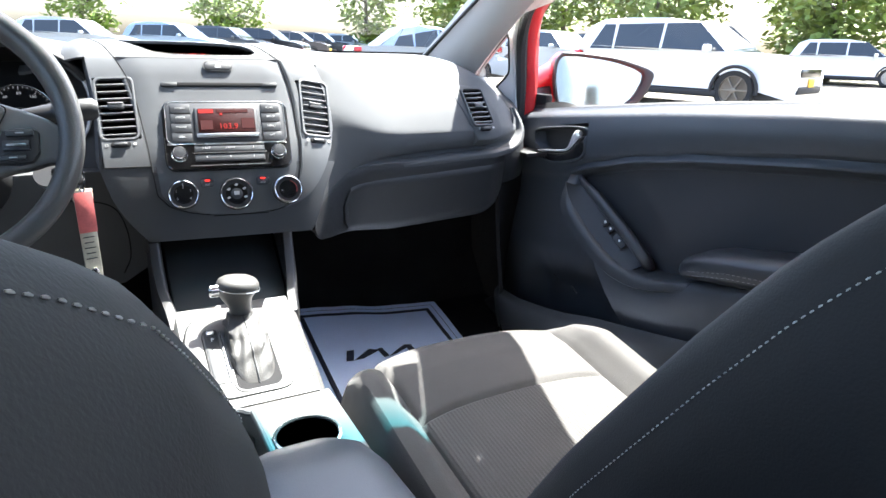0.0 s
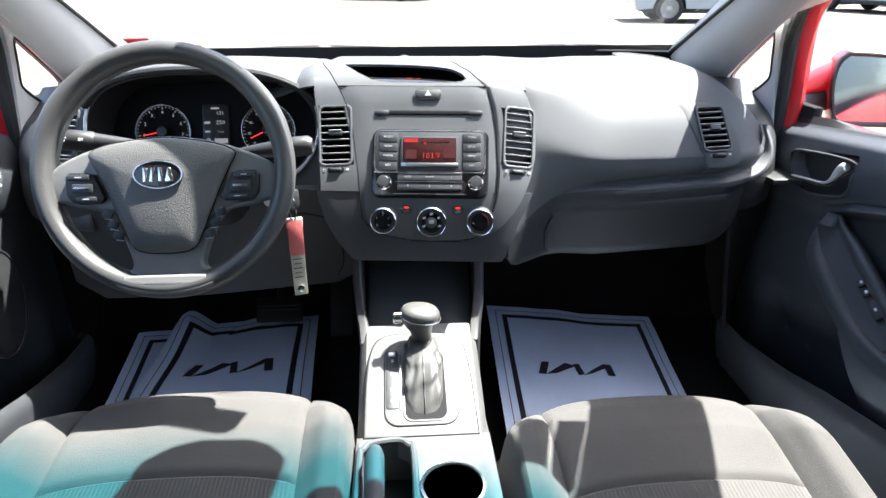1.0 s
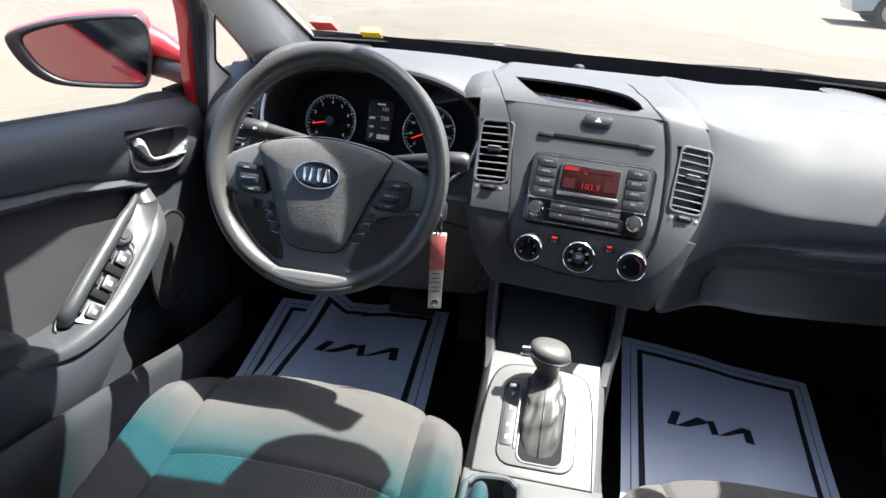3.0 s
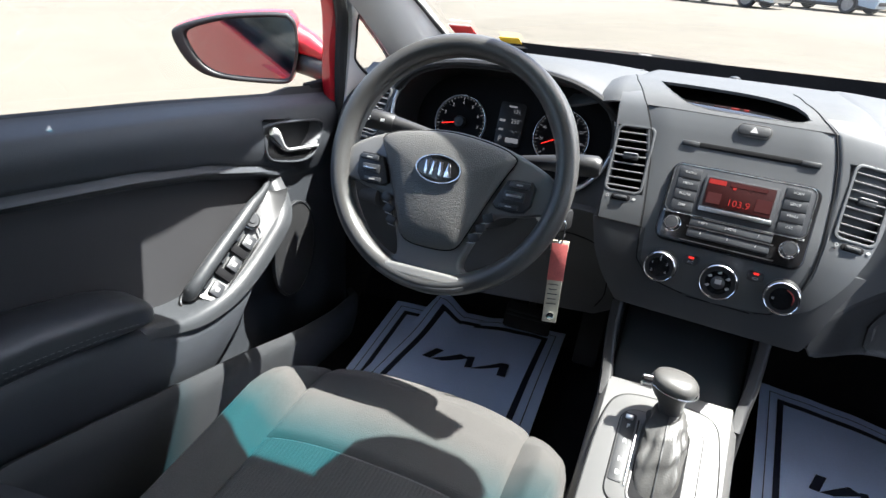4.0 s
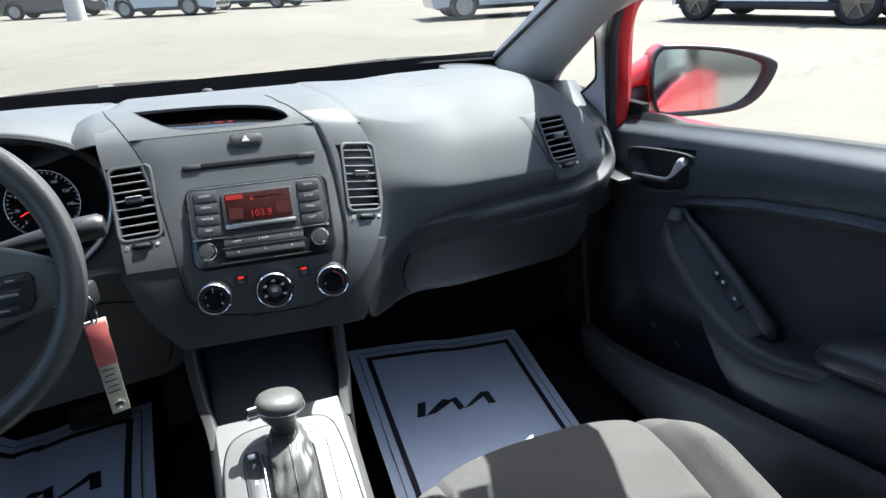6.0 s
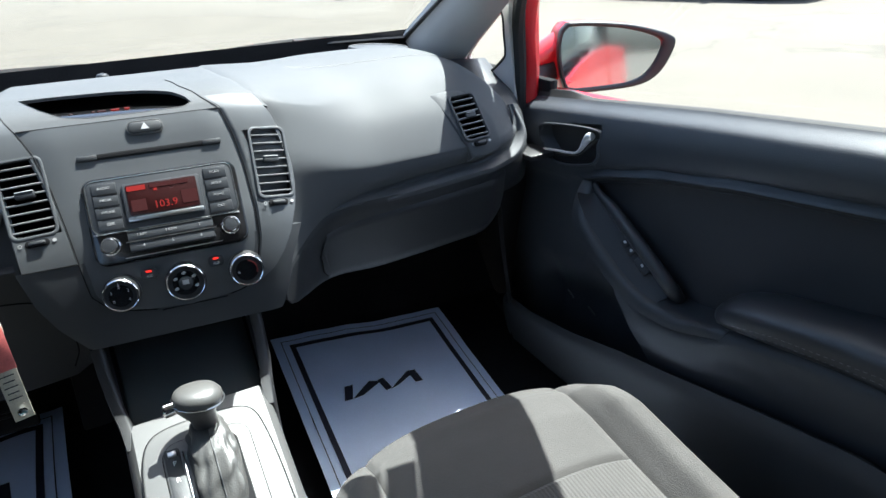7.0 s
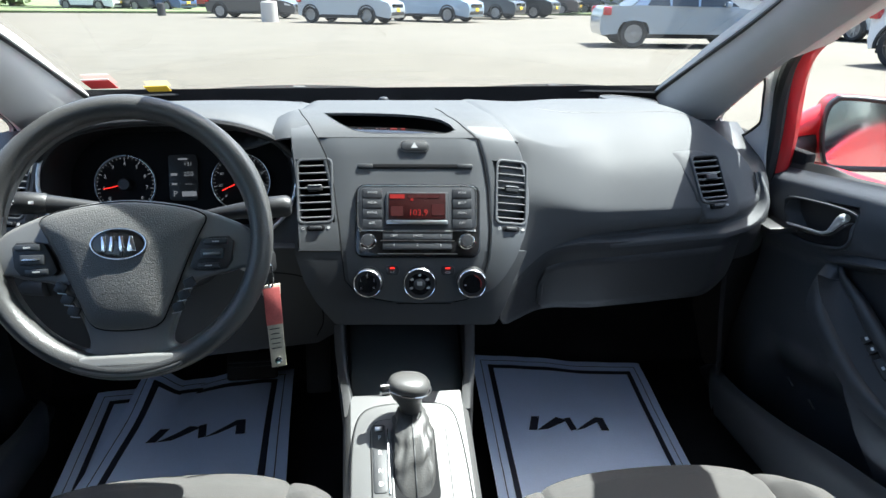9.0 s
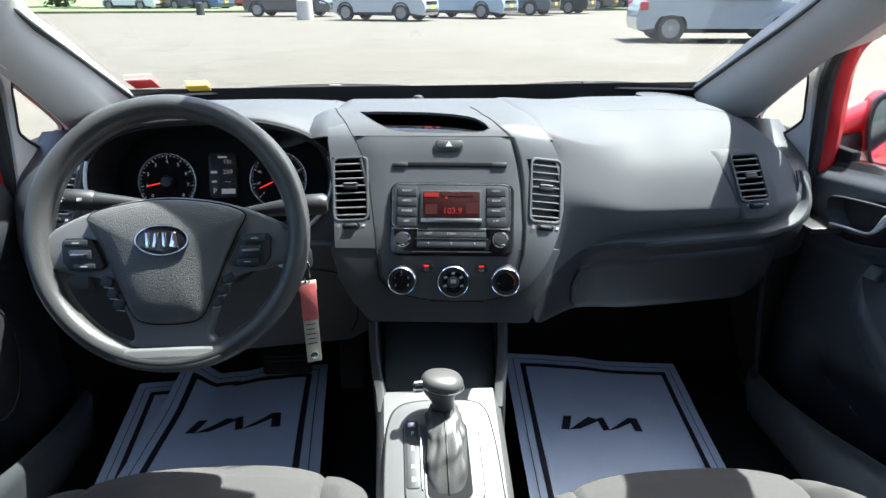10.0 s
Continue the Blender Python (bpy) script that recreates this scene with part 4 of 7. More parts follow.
# air vents
# slats coloured lighter than their dark plastic, as if the sun lay on them
M_SLAT = mat("sunlit_slat_plastic", (0.17, 0.17, 0.172), 0.35, grain=0.1)
def air_vent(m, w, h, n, parent, name="air_vent", wheel=True, tab=(0.0, 0.004), r=0.009):
    v = part(name, plate(rrect(w + 0.0065, h + 0.0065, r), [rrect(w - 0.0005, h - 0.0005, r - 0.002)], 0.006, 0.0008, m @ T(0, 0, 0.0022)), M_FASCIA if name == "centre_vent" else M_DASH, parent, "air vent with dark slats lightened as if sunlit")
    # duct and back near-black, as the unlit depth behind the slats
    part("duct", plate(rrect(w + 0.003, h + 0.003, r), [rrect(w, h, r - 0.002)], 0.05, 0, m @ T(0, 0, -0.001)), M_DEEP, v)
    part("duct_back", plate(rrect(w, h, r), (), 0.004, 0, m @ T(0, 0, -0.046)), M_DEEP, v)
    for i in range(n):
        y = -h / 2 + h * (i + 0.7) / (n + 0.3)
        part("slat", box(w - 0.001, 0.0022, 0.016, 0.0009, m @ T(0, y, -0.0070) @ pose(0, 0, 0, 12)), M_SLAT, v)
    part("tab", box(0.021, 0.0085, 0.009, 0.002, m @ T(tab[0], tab[1], -0.001)), M_DASH2, v)
    part("tab_edge", box(0.019, 0.0012, 0.003, 0.0005, m @ T(tab[0], tab[1] + 0.0036, 0.0030)), M_GREYPR, v)
    if wheel:
        part("thumbwheel_slot", plate(rrect(0.026, 0.0085, 0.004), (), 0.004, 0.0006, m @ T(0, -h / 2 - 0.0095, 0.0022)), M_DEEP, v)
        part("thumbwheel", box(0.018, 0.0055, 0.006, 0.002, m @ T(0, -h / 2 - 0.0095, 0.0022)), M_DASH2, v)
        part("closed_mark", plate(ellipse(0.0022, 0.0022, 14), [ellipse(0.0016, 0.0016, 14)], 0.0004, 0, m @ T(-0.018, -h / 2 - 0.0095, 0.0022)), M_GREYPR, v)
        part("open_mark", plate(ellipse(0.0024, 0.0020, 12), (), 0.0004, 0, m @ T(0.018, -h / 2 - 0.0095, 0.0022)), M_GREYPR, v)
    return v


air_vent(FM(-0.1445, 0.1315, 0.0, 2.5), 0.046, 0.089, 8, dash, "centre_vent")
air_vent(FM(0.1385, 0.1315, 0.0, -2.0), 0.043, 0.089, 8, dash, "centre_vent")
PV = axes_m((0.4925, 1.1235, 0.906), (1, 0.16, 0), (-0.33, 0.55, 0.80))
SURR = [(p.x, p.y * 1.06) for p in spline([(-0.056, 0.054, 0), (-0.028, 0.053, 0), (0.002, 0.048, 0), (0.016, 0.037, 0), (0.027, 0.023, 0), (0.036, 0.003, 0), (0.0405, -0.016, 0), (0.040, -0.050, 0), (0.031, -0.060, 0), (0.004, -0.063, 0), (-0.024, -0.0615, 0)], 40)] + [(-0.034, -0.032), (-0.044, 0.011), (-0.054, 0.051)]
bm = plate(SURR, [rrect(0.049, 0.078, 0.006, 5, -0.004, 0.001)], 0.022, 0.003)
for v in bm.verts:
    v.co.z += 0.0015 - 4.0 * max(0.0, abs(v.co.y) - 0.012) ** 2 - 4.0 * min(0.0, v.co.x + 0.01) ** 2
bm.transform(PV)
part("vent_surround", bm, M_DASH, dash)
bm = bmesh.new()
bm.from_mesh(side.data)
into = PV.inverted()
inside = lambda c: abs(c.x + 0.004) < 0.027 and abs(c.y - 0.001) < 0.041 and abs(c.z) < 0.03
bmesh.ops.delete(bm, geom=[q for q in bm.faces if inside(into @ q.calc_center_median())], context="FACES")
bm.to_mesh(side.data)
bm.free()
air_vent(PV @ T(-0.004, 0.001, 0.0), 0.048, 0.077, 7, dash, tab=(0.003, 0.002))
DV = axes_m((2 * XC - 0.530, 1.124, 0.915), (1, -0.28, 0), (0.26, 0.42, 0.87))
part("vent_surround", plate([(x * -1, y) for x, y in [(-0.031, 0.052), (0.010, 0.056), (0.033, 0.040), (0.036, -0.03), (0.026, -0.060), (-0.026, -0.060), (-0.030, 0.0)]][::-1], [rrect(0.043, 0.080, 0.006)], 0.016, 0.003, DV @ T(0, 0, 0.003)), M_DASH, dash)
air_vent(DV @ T(0, 0, 0.003), 0.042, 0.079, 8, dash, tab=(-0.003, 0.002))

# radio
radio = thing("car_radio", "black car radio with red lit display and grey buttons", "radio")
RM = FM(0.0, 0.089, 0.0030)
part("bezel", plate(rrect(0.178, 0.106, 0.014), (), 0.012, 0.0025, RM @ T(0, 0, 0.003)), M_GLOSSB, radio)
part("upper_panel", plate(rrect(0.168, 0.064, 0.010), (), 0.006, 0.0015, RM @ T(-0.0005, 0.0175, 0.006)), M_BUTTON, radio)
ring = [(x, y, 0.0058) for x, y in rrect(0.168, 0.064, 0.010, 5, -0.0005, 0.0175)]
bm = tube(ring, 0.0007, 6, closed=True)
bm.transform(RM)
part("panel_edge", bm, M_SATIN, radio)
scr = part("display", plate(rrect(0.089, 0.047, 0.003), (), 0.005, 0.001, RM @ T(-0.0005, 0.0165, 0.0085)), M_BUTTON, radio, "lit red display with a frequency")
part("display_glass", plate(rrect(0.080, 0.037, 0.0015), (), 0.002, 0.0003, RM @ T(-0.0005, 0.0195, 0.0092)), M_LCD, scr)
part("display_lip", box(0.086, 0.0055, 0.004, 0.001, RM @ T(-0.0005, -0.0035, 0.0085)), M_SATIN, scr)
letters("103.9", 0.0125, RM @ T(0.001, 0.010, 0.0094), M_LCDON, scr, "frequency")
for nm, x, y, w, h, mt in (("label_bar", -0.029, 0.0335, 0.021, 0.006, M_LCDON), ("signal_bar", 0.008, 0.0335, 0.044, 0.0045, M_LCDDIM), ("level_bar", -0.029, 0.0125, 0.017, 0.014, M_LCDDIM), ("level_bar", 0.029, 0.0145, 0.018, 0.016, M_LCDDIM), ("status_dot", -0.008, 0.029, 0.004, 0.003, M_LCDON)):
    part(nm, box(w, h, 0.0004, 0, RM @ T(x, y, 0.0094)), mt, scr)
for side, texts in ((-1, ("RADIO", "MEDIA", "PHONE", "SEEK")), (1, ("SCAN", "SETUP", "MENU", "CAT"))):
    for i, tx in enumerate(texts):
        y = 0.0425 - 0.0145 * i - 0.004
        bt = part("button", box(0.027, 0.0132, 0.004, 0.0006, RM @ T(side * 0.0635 - 0.0005, y, 0.0052)), M_BUTTON, radio)
        letters(tx, 0.0044, RM @ T(side * 0.0635 - 0.0005, y + 0.001, 0.0074), M_GREYPR, bt)
        part("gap_line", box(0.022, 0.0009, 0.001, 0, RM @ T(side * 0.0605 - 0.0005, y - 0.0068, 0.0072)), M_DEEP, bt)
pl = part("preset_bar", plate(rrect(0.098, 0.011, 0.002), (), 0.005, 0.0012, RM @ T(0.0, -0.0225, 0.0075)), M_BUTTON, radio)
part("bar_edge", box(0.098, 0.0011, 0.0015, 0, RM @ T(0, -0.0165, 0.0075)), M_SATIN, pl)
part("bar_edge", box(0.104, 0.0011, 0.0015, 0, RM @ T(0, -0.0292, 0.0068)), M_SATIN, pl)
part("bar_edge", box(0.112, 0.0011, 0.0015, 0, RM @ T(0, -0.0475, 0.0045)), M_SATIN, pl)
pl2 = part("preset_bar", plate(rrect(0.098, 0.011, 0.002), (), 0.005, 0.0012, RM @ T(0.0, -0.0360, 0.0065)), M_BUTTON, radio)
for i in range(3):
    letters(("1 RPT", "2 RDM", "3")[i], 0.0045, RM @ T(-0.033 + 0.033 * i, -0.0222, 0.0078), M_GREYPR, pl)
    letters(("4", "5", "6")[i], 0.0052, RM @ T(-0.033 + 0.033 * i, -0.0355, 0.0068), M_GREYPR, pl2)
for sx in (-1, 1):
    kb = part("radio_knob", lathe([(0.0112, 0), (0.0112, 0.002), (0.0102, 0.003), (0.0096, 0.011), (0.0086, 0.0125), (0.0004, 0.0125)], 28, RM @ T(sx * 0.0695, -0.030, 0.004)), M_CHROME, radio, "chrome ringed rotary knob")
    part("cap", lathe([(0.0078, 0), (0.0078, 0.0012), (0.0004, 0.0018)], 24, RM @ T(sx * 0.0695, -0.030, 0.0162)), M_BUTTON, kb)
    letters(("POWER", "TUNE")[sx > 0], 0.0038, RM @ T(sx * 0.078, -0.0145, 0.0036), M_WHITE, radio)
# hazard switch, disc slot
hz = part("hazard_button", plate(rrect(0.040, 0.0145, 0.007), (), 0.006, 0.0018, FM(0.0, 0.1955, 0.0055)), M_DASH2, dash, "hazard button with white triangle")
part("hazard_rim", plate(rrect(0.0425, 0.017, 0.0085), [rrect(0.0405, 0.015, 0.0075)], 0.004, 0.0004, FM(0.0, 0.1955, 0.0046)), M_SILVER, hz)
part("triangle", plate([(-0.005, -0.0032), (0.005, -0.0032), (0, 0.0048)], (), 0.0006, 0, FM(0.0, 0.1955, 0.0059)), M_GREYPR, hz)
cd = part("disc_slot", plate(rrect(0.166, 0.0075, 0.0036), (), 0.004, 0.0008, FM(0.0, 0.1665, 0.0026)), M_DEEP, dash, "narrow disc slot with end buttons")
part("slit", box(0.122, 0.0030, 0.002, 0, FM(0.0, 0.1665, 0.0024)), M_DEEP, cd)
for sx in (-1, 1):
    part("end_button", box(0.022, 0.0068, 0.004, 0.0014, FM(sx * 0.0715, 0.1665, 0.0024)), M_DASH2, cd)

# climate controls
clim = thing("climate_controls", "three chrome ringed climate knobs on black plastic", "climate controls")
for k, (s, r) in enumerate(((-0.0725, 0.0198), (0.0, 0.0228), (0.0735, 0.0202))):
    m = FM(s, 0.0 + (0.0025 if k != 1 else 0), 0.004)
    kb = part("climate_knob", lathe([(r + 0.0015, -0.002), (r + 0.0015, 0.003), (r, 0.004), (r - 0.001, 0.019 if k != 1 else 0.010), (r - 0.0018, 0.0215 if k != 1 else 0.0115), (r - 0.0026, 0.0205 if k != 1 else 0.0105)], 40, m), M_BLACK, clim, "rotary knob with chrome rim")
    part("chrome_rim", lathe([(r - 0.0004, 0.0006), (r + 0.0001, 0.0022), (r - 0.0007, 0.0032), (r - 0.0016, 0.0028), (r - 0.0016, 0.0006)], 40, m @ T(0, 0, 0.0182 if k != 1 else 0.0082)), M_CHROME, kb)
    h = 0.0206 if k != 1 else 0.0106
    part("face", lathe([(r - 0.0022, 0), (r - 0.0022, 0.0004), (0.0003, 0.0008)], 32, m @ T(0, 0, h - 0.0006)), M_GLOSSB, kb)
    if k == 0:
        for i, tx in enumerate("01234"):
            a = radians(215 - 62 * i)
            letters(tx, 0.0052, m @ T(0.0105 * math.cos(a), 0.0105 * math.sin(a), h + 0.0004), M_GREYPR, kb)
        part("pointer", box(0.0012, 0.004, 0.0006, 0, m @ T(0, r - 0.006, h + 0.0004)), M_GREYPR, kb)
    elif k == 1:
        part("defrost_icon", box(0.0075, 0.0055, 0.0004, 0, m @ T(0, 0.001, h + 0.0004)), M_GREYPR, kb)
        for i in range(5):
            a = radians(205 - 57 * i)
            part("airflow_icon", plate([(-0.0028, -0.0006), (0.0, -0.0022), (0.0028, -0.0002), (0.0015, 0.0022), (-0.001, 0.0012)], (), 0.0004, 0, m @ T(0.0130 * math.cos(a), 0.0130 * math.sin(a), h + 0.0006)), M_GREYPR, kb)
        part("hub", lathe([(0.0085, 0), (0.0085, 0.0005), (0.008, 0.0008)], 24, m @ T(0, 0, h - 0.0004)), M_BUTTON, kb)
    else:
        arc = [(0.0125 * math.cos(radians(a)), 0.0125 * math.sin(radians(a)), 0) for a in range(-20, 80, 8)]
        bm = tube(arc, 0.0009, 5)
        bm.transform(m @ T(0, 0, h + 0.0003))
        part("warm_arc", bm, mat("dim_red_print", (0.16, 0.012, 0.012), 0.6, var=0.05), kb)
        letters("*", 0.008, m @ T(-0.0095, -0.003, h + 0.0004), M_GREYPR, kb)
for s in (-0.0385, 0.0400):
    m = FM(s, 0.0185, 0.005)
    bt = part("mode_button", plate(rrect(0.0195, 0.0135, 0.005), (), 0.004, 0.001, m), M_BUTTON, clim)
    part("lamp", box(0.0065, 0.0022, 0.0006, 0, m @ T(0, 0.0035, 0.0003)), M_REDON, bt)
    if s < 0:
        letters("A/C", 0.0045, m @ T(0, -0.0025, 0.0003), M_GREYPR, bt)
    else:
        part("recirculate_icon", plate(ellipse(0.0038, 0.0016, 14), [ellipse(0.0028, 0.0009, 14)], 0.0004, 0, m @ T(0, -0.0025, 0.0003)), M_GREYPR, bt)

# ---- instrument cluster ----
clu = thing("instrument_cluster", "dark instrument cluster with two dials under a hood", "gauges")
CX, CR = -0.357, 0.088
CM = axes_m((CX, 1.192, 0.905), (1, 0, 0), (0, 0.34, 0.94))


def eight(scale=1.0, n=20):
    """Outline of two joined dial wells."""
    out = []
    R, d = 0.092 * scale, CR
    for i in range(n + 1):
        a = radians(-118 + 208 * i / n)
        out.append((d + R * math.cos(a), R * math.sin(a) - 0.004))
    for i in range(n + 1):
        a = radians(90 + 208 * i / n)
        out.append((-d + R * math.cos(a), R * math.sin(a) - 0.004))
    return out


rings = [[CM @ Vector((x, y, z)) for x, y in eight(sc)] for sc, z in ((0.93, 0.0), (0.95, 0.03), (1.0, 0.062), (1.03, 0.070))]
bm = loft(rings, caps=False)
thicken(bm, 0.004)
part("well", bm, M_BLACK, clu)
part("face", plate(eight(0.97), (), 0.006, 0, CM @ T(0, 0, -0.001)), M_DEEP, clu, "black dial face")
M_ARC = mat("bright_dial_trim", (0.62, 0.62, 0.63), 0.25, metal=0.3, var=0.03)
for sx, a0, a1 in ((-1, 78, 262), (1, -82, 92)):
    pts = [CM @ Vector((sx * CR + 0.0945 * math.cos(radians(a)), 0.0945 * math.sin(radians(a)) - 0.004, 0.0745)) for a in np.linspace(a0, a1, 34)]
    part("chrome_arc", tube(pts, 0.0030, 8), M_ARC, clu, "satin chrome arc round a dial")
dials = {-1: ["0", "1", "2", "3", "4", "5", "6", "7", "8"], 1: ["0", "20", "40", "60", "80", "100", "120", "140", "160"]}
for sx in (-1, 1):
    m = CM @ T(sx * CR, -0.004, 0.002)
    dl = part("dial", plate(ellipse(0.046, 0.046, 40), [ellipse(0.0445, 0.0445, 40)], 0.004, 0.0006, m @ T(0, 0, 0.003)), M_SATIN, clu, "round dial with numerals and red needle")
    bm = bmesh.new()
    for i in range(33):
        a = radians(222 - 264 * i / 32)
        ln = 0.006 if i % 4 == 0 else 0.003
        box(ln, 0.0009, 0.0004, 0, m @ pose(0, 0, 0.001, 0, 0, math.degrees(a)) @ T(0.0435 - ln / 2, 0, 0), bm=bm)
    part("tick_marks", bm, M_WHITEON, dl)
    for i, tx in enumerate(dials[sx]):
        a = radians(222 - 264 * i / 8)
        letters(tx, 0.0078 if sx < 0 else 0.006, m @ T(0.0325 * math.cos(a), 0.0325 * math.sin(a), 0.001), M_WHITEON, dl)
    na = radians(192 if sx < 0 else 205)
    part("needle", box(0.032, 0.0014, 0.0015, 0.0004, m @ pose(0, 0, 0.006, 0, 0, math.degrees(na)) @ T(0.016, 0, 0)), M_REDON, dl, "red needle")
    part("needle_hub", lathe([(0.010, 0), (0.010, 0.006), (0.008, 0.009), (0.0003, 0.0095)], 24, m), M_BLACK, dl)
lcd = part("trip_display", plate(rrect(0.044, 0.072, 0.006), (), 0.003, 0.0005, CM @ T(0.0, 0.005, 0.004)), M_BLACK, clu, "small trip computer screen")
for tx, x, y, sz in (("131", 0.008, 0.026, 0.009), ("250", 0.008, 0.010, 0.010), ("--.-", 0.008, -0.005, 0.009), ("P", -0.013, -0.021, 0.013)):
    letters(tx, sz, CM @ T(x, y, 0.0046), M_WHITEON, lcd)
for x, y, w, h in ((0.008, -0.021, 0.022, 0.008), (-0.014, 0.010, 0.010, 0.004), (-0.014, -0.005, 0.008, 0.003), (0.0, 0.034, 0.014, 0.003)):
    part("readout_bar", box(w, h, 0.0004, 0, CM @ T(x, y, 0.0044)), M_WHITEON, lcd)
part("belt_lamp", box(0.004, 0.008, 0.0008, 0, CM @ T(0.008, -0.052, 0.003)), M_REDON, clu)
# grey surround of the dial wells
rim = [(0.196, -0.108), (0.197, 0.0), (0.186, 0.040), (0.164, 0.066), (0.12, 0.091), (0.0, 0.097), (-0.12, 0.091), (-0.164, 0.066), (-0.186, 0.040), (-0.197, 0.0), (-0.196, -0.108)]
part("surround", plate(rim, [eight(1.035)], 0.010, 0.002, CM @ T(0, 0, 0.070)), M_DASH, clu, "charcoal surround of the dials")
# hood over the cluster
lip, mid, back, fade = [], [], [], []
for i in range(41):
    a = 0.40 + (math.pi - 0.80) * i / 40
    c, s = math.cos(a), math.sin(a) ** 0.75
    sgn = 1 if c > 0 else -1
    c = sgn * abs(c) ** 0.8
    lip.append(Vector((CX + 0.192 * c, 1.112 + 0.018 * abs(c) ** 3, 0.905 + 0.113 * s)))
    mid.append(Vector((CX + 0.198 * c, 1.16, 0.919 + 0.110 * s)))
    back.append(Vector((CX + 0.205 * c, 1.27, 0.930 + 0.086 * s ** 0.4)))
    fade.append(Vector((CX + 0.212 * c, 1.42, 0.938 + 0.058 * s ** 0.3)))
rows_surface([lip, [(a + b) / 2 + Vector((0, 0, 0.003)) for a, b in zip(lip, mid)], mid, back, fade], 0.012, M_DASH, "cluster_hood", dash, "arched hood over the instruments")
bm = tube([p + Vector((0, -0.001, -0.003)) for p in lip], 0.006, 8)
part("hood_lip", bm, M_BLACK, dash)
part("column_top", box(0.14, 0.12, 0.05, 0.02, T(CX, 1.12, 0.835)), M_BLACK, dash)

# ---- steering wheel ----
WM = axes_m((-0.352, 0.912, 0.915), (1, 0, 0), (0, 0.385, 0.923))
wheel = thing("steering_wheel", "black four-spoke steering wheel with grained hub", "steering wheel", m=WM @ Matrix.Scale(0.885, 4))
RW = 0.1745
bm = bmesh.new()
rings = []
for i in range(96):
    a = 2 * math.pi * i / 96
    d = Vector((math.cos(a), math.sin(a), 0))
    grip = 1.0 + 0.10 * max(0, math.cos(2 * (abs(math.degrees(a) - 90 if a < math.pi * 1.5 else math.degrees(a) - 450) - 60) * math.pi / 180)) ** 8
    rings.append([d * (RW + 0.0155 * grip * math.cos(2 * math.pi * k / 16)) + Vector((0, 0, 0.0185 * grip * math.sin(2 * math.pi * k / 16))) for k in range(16)])
loft(rings + [rings[0]], caps=False, bm=bm)
bmesh.ops.remove_doubles(bm, verts=bm.verts, dist=1e-6)
part("rim", bm, mat("wheel_polyurethane", (0.060, 0.059, 0.058), 0.34, grain=0.4, grain_scale=450), wheel, "grained black rim")
arc = lambda r, a0, a1, n=16: [(r * math.cos(radians(a0 + (a1 - a0) * i / n)), r * math.sin(radians(a0 + (a1 - a0) * i / n))) for i in range(n + 1)]
M_SPOKE = mat("wheel_spoke_plastic", (0.145, 0.143, 0.140), 0.32, grain=0.15, grain_scale=900)
M_HUB = mat("hub_grain", (0.092, 0.090, 0.088), 0.42, grain=0.8, grain_scale=600)
flat2 = lambda pts, n: [(p.x, p.y) for p in spline([(x, y, 0) for x, y in pts], n)]
arch = flat2([(0.160, 0.002), (0.148, 0.012), (0.118, 0.026), (0.0785, 0.039), (0.04, 0.046), (0, 0.049), (-0.04, 0.046), (-0.0785, 0.039), (-0.118, 0.026), (-0.148, 0.012), (-0.160, 0.002)], 40)
top_hole = arc(0.161, 176, 4, 30) + arch
left_hole = flat2([(-0.1535, -0.048), (-0.147, -0.066), (-0.136, -0.086), (-0.1225, -0.105), (-0.104, -0.124), (-0.083, -0.138), (-0.064, -0.1465), (-0.0545, -0.1455), (-0.051, -0.136), (-0.058, -0.112), (-0.070, -0.084), (-0.082, -0.066), (-0.097, -0.058), (-0.125, -0.053), (-0.145, -0.047), (-0.1535, -0.048)], 60)[:-1]
right_hole = [(-x, y) for x, y in left_hole][::-1]
bm = plate(arc(0.170, 0, 354, 59), [top_hole, left_hole, right_hole], 0.022, 0.006, T(0, 0, 0.006), seg=3)
for v in bm.verts:
    r = min(1, v.co.xy.length / 0.16)
    v.co.z += 0.006 * (1 - r) - 0.004
part("spokes", bm, M_SPOKE, wheel, "satin dark grey spokes")
low = flat2([(-0.049, -0.1545), (0.0, -0.1545), (0.049, -0.1545), (0.060, -0.1565), (0.072, -0.166), (0.060, -0.1745), (0.03, -0.1815), (0, -0.183), (-0.03, -0.1815), (-0.060, -0.1745), (-0.072, -0.166), (-0.060, -0.1565), (-0.049, -0.1545)], 48)[:-1]
part("lower_cover", plate(low, (), 0.012, 0.004, T(0, 0, 0.0175), seg=3), M_SPOKE, wheel, "satin cover on the rim's foot")
cover = [(-0.104, 0.020), (-0.098, 0.028), (-0.0785, 0.0355), (-0.04, 0.0425), (0, 0.0455), (0.04, 0.0425), (0.0785, 0.0355), (0.098, 0.028), (0.104, 0.020), (0.094, 0.0), (0.080, -0.030), (0.066, -0.064), (0.052, -0.098), (0.043, -0.114), (0.028, -0.121), (0, -0.123), (-0.028, -0.121), (-0.043, -0.114), (-0.052, -0.098), (-0.066, -0.064), (-0.080, -0.030), (-0.094, 0.0)]
sp = flat2(cover + cover[:1], 90)[:-1]
rings = []
for k, (sc, z) in enumerate(((1.0, -0.004), (1.0, 0.008), (0.988, 0.0135), (0.96, 0.0165), (0.88, 0.0200), (0.65, 0.0245), (0.35, 0.0270), (0.05, 0.0275))):
    rings.append([(x * sc, (y + 0.03) * sc - 0.03, z) for x, y in sp])
part("airbag_cover", loft(rings), M_HUB, wheel, "grained black hub cover")
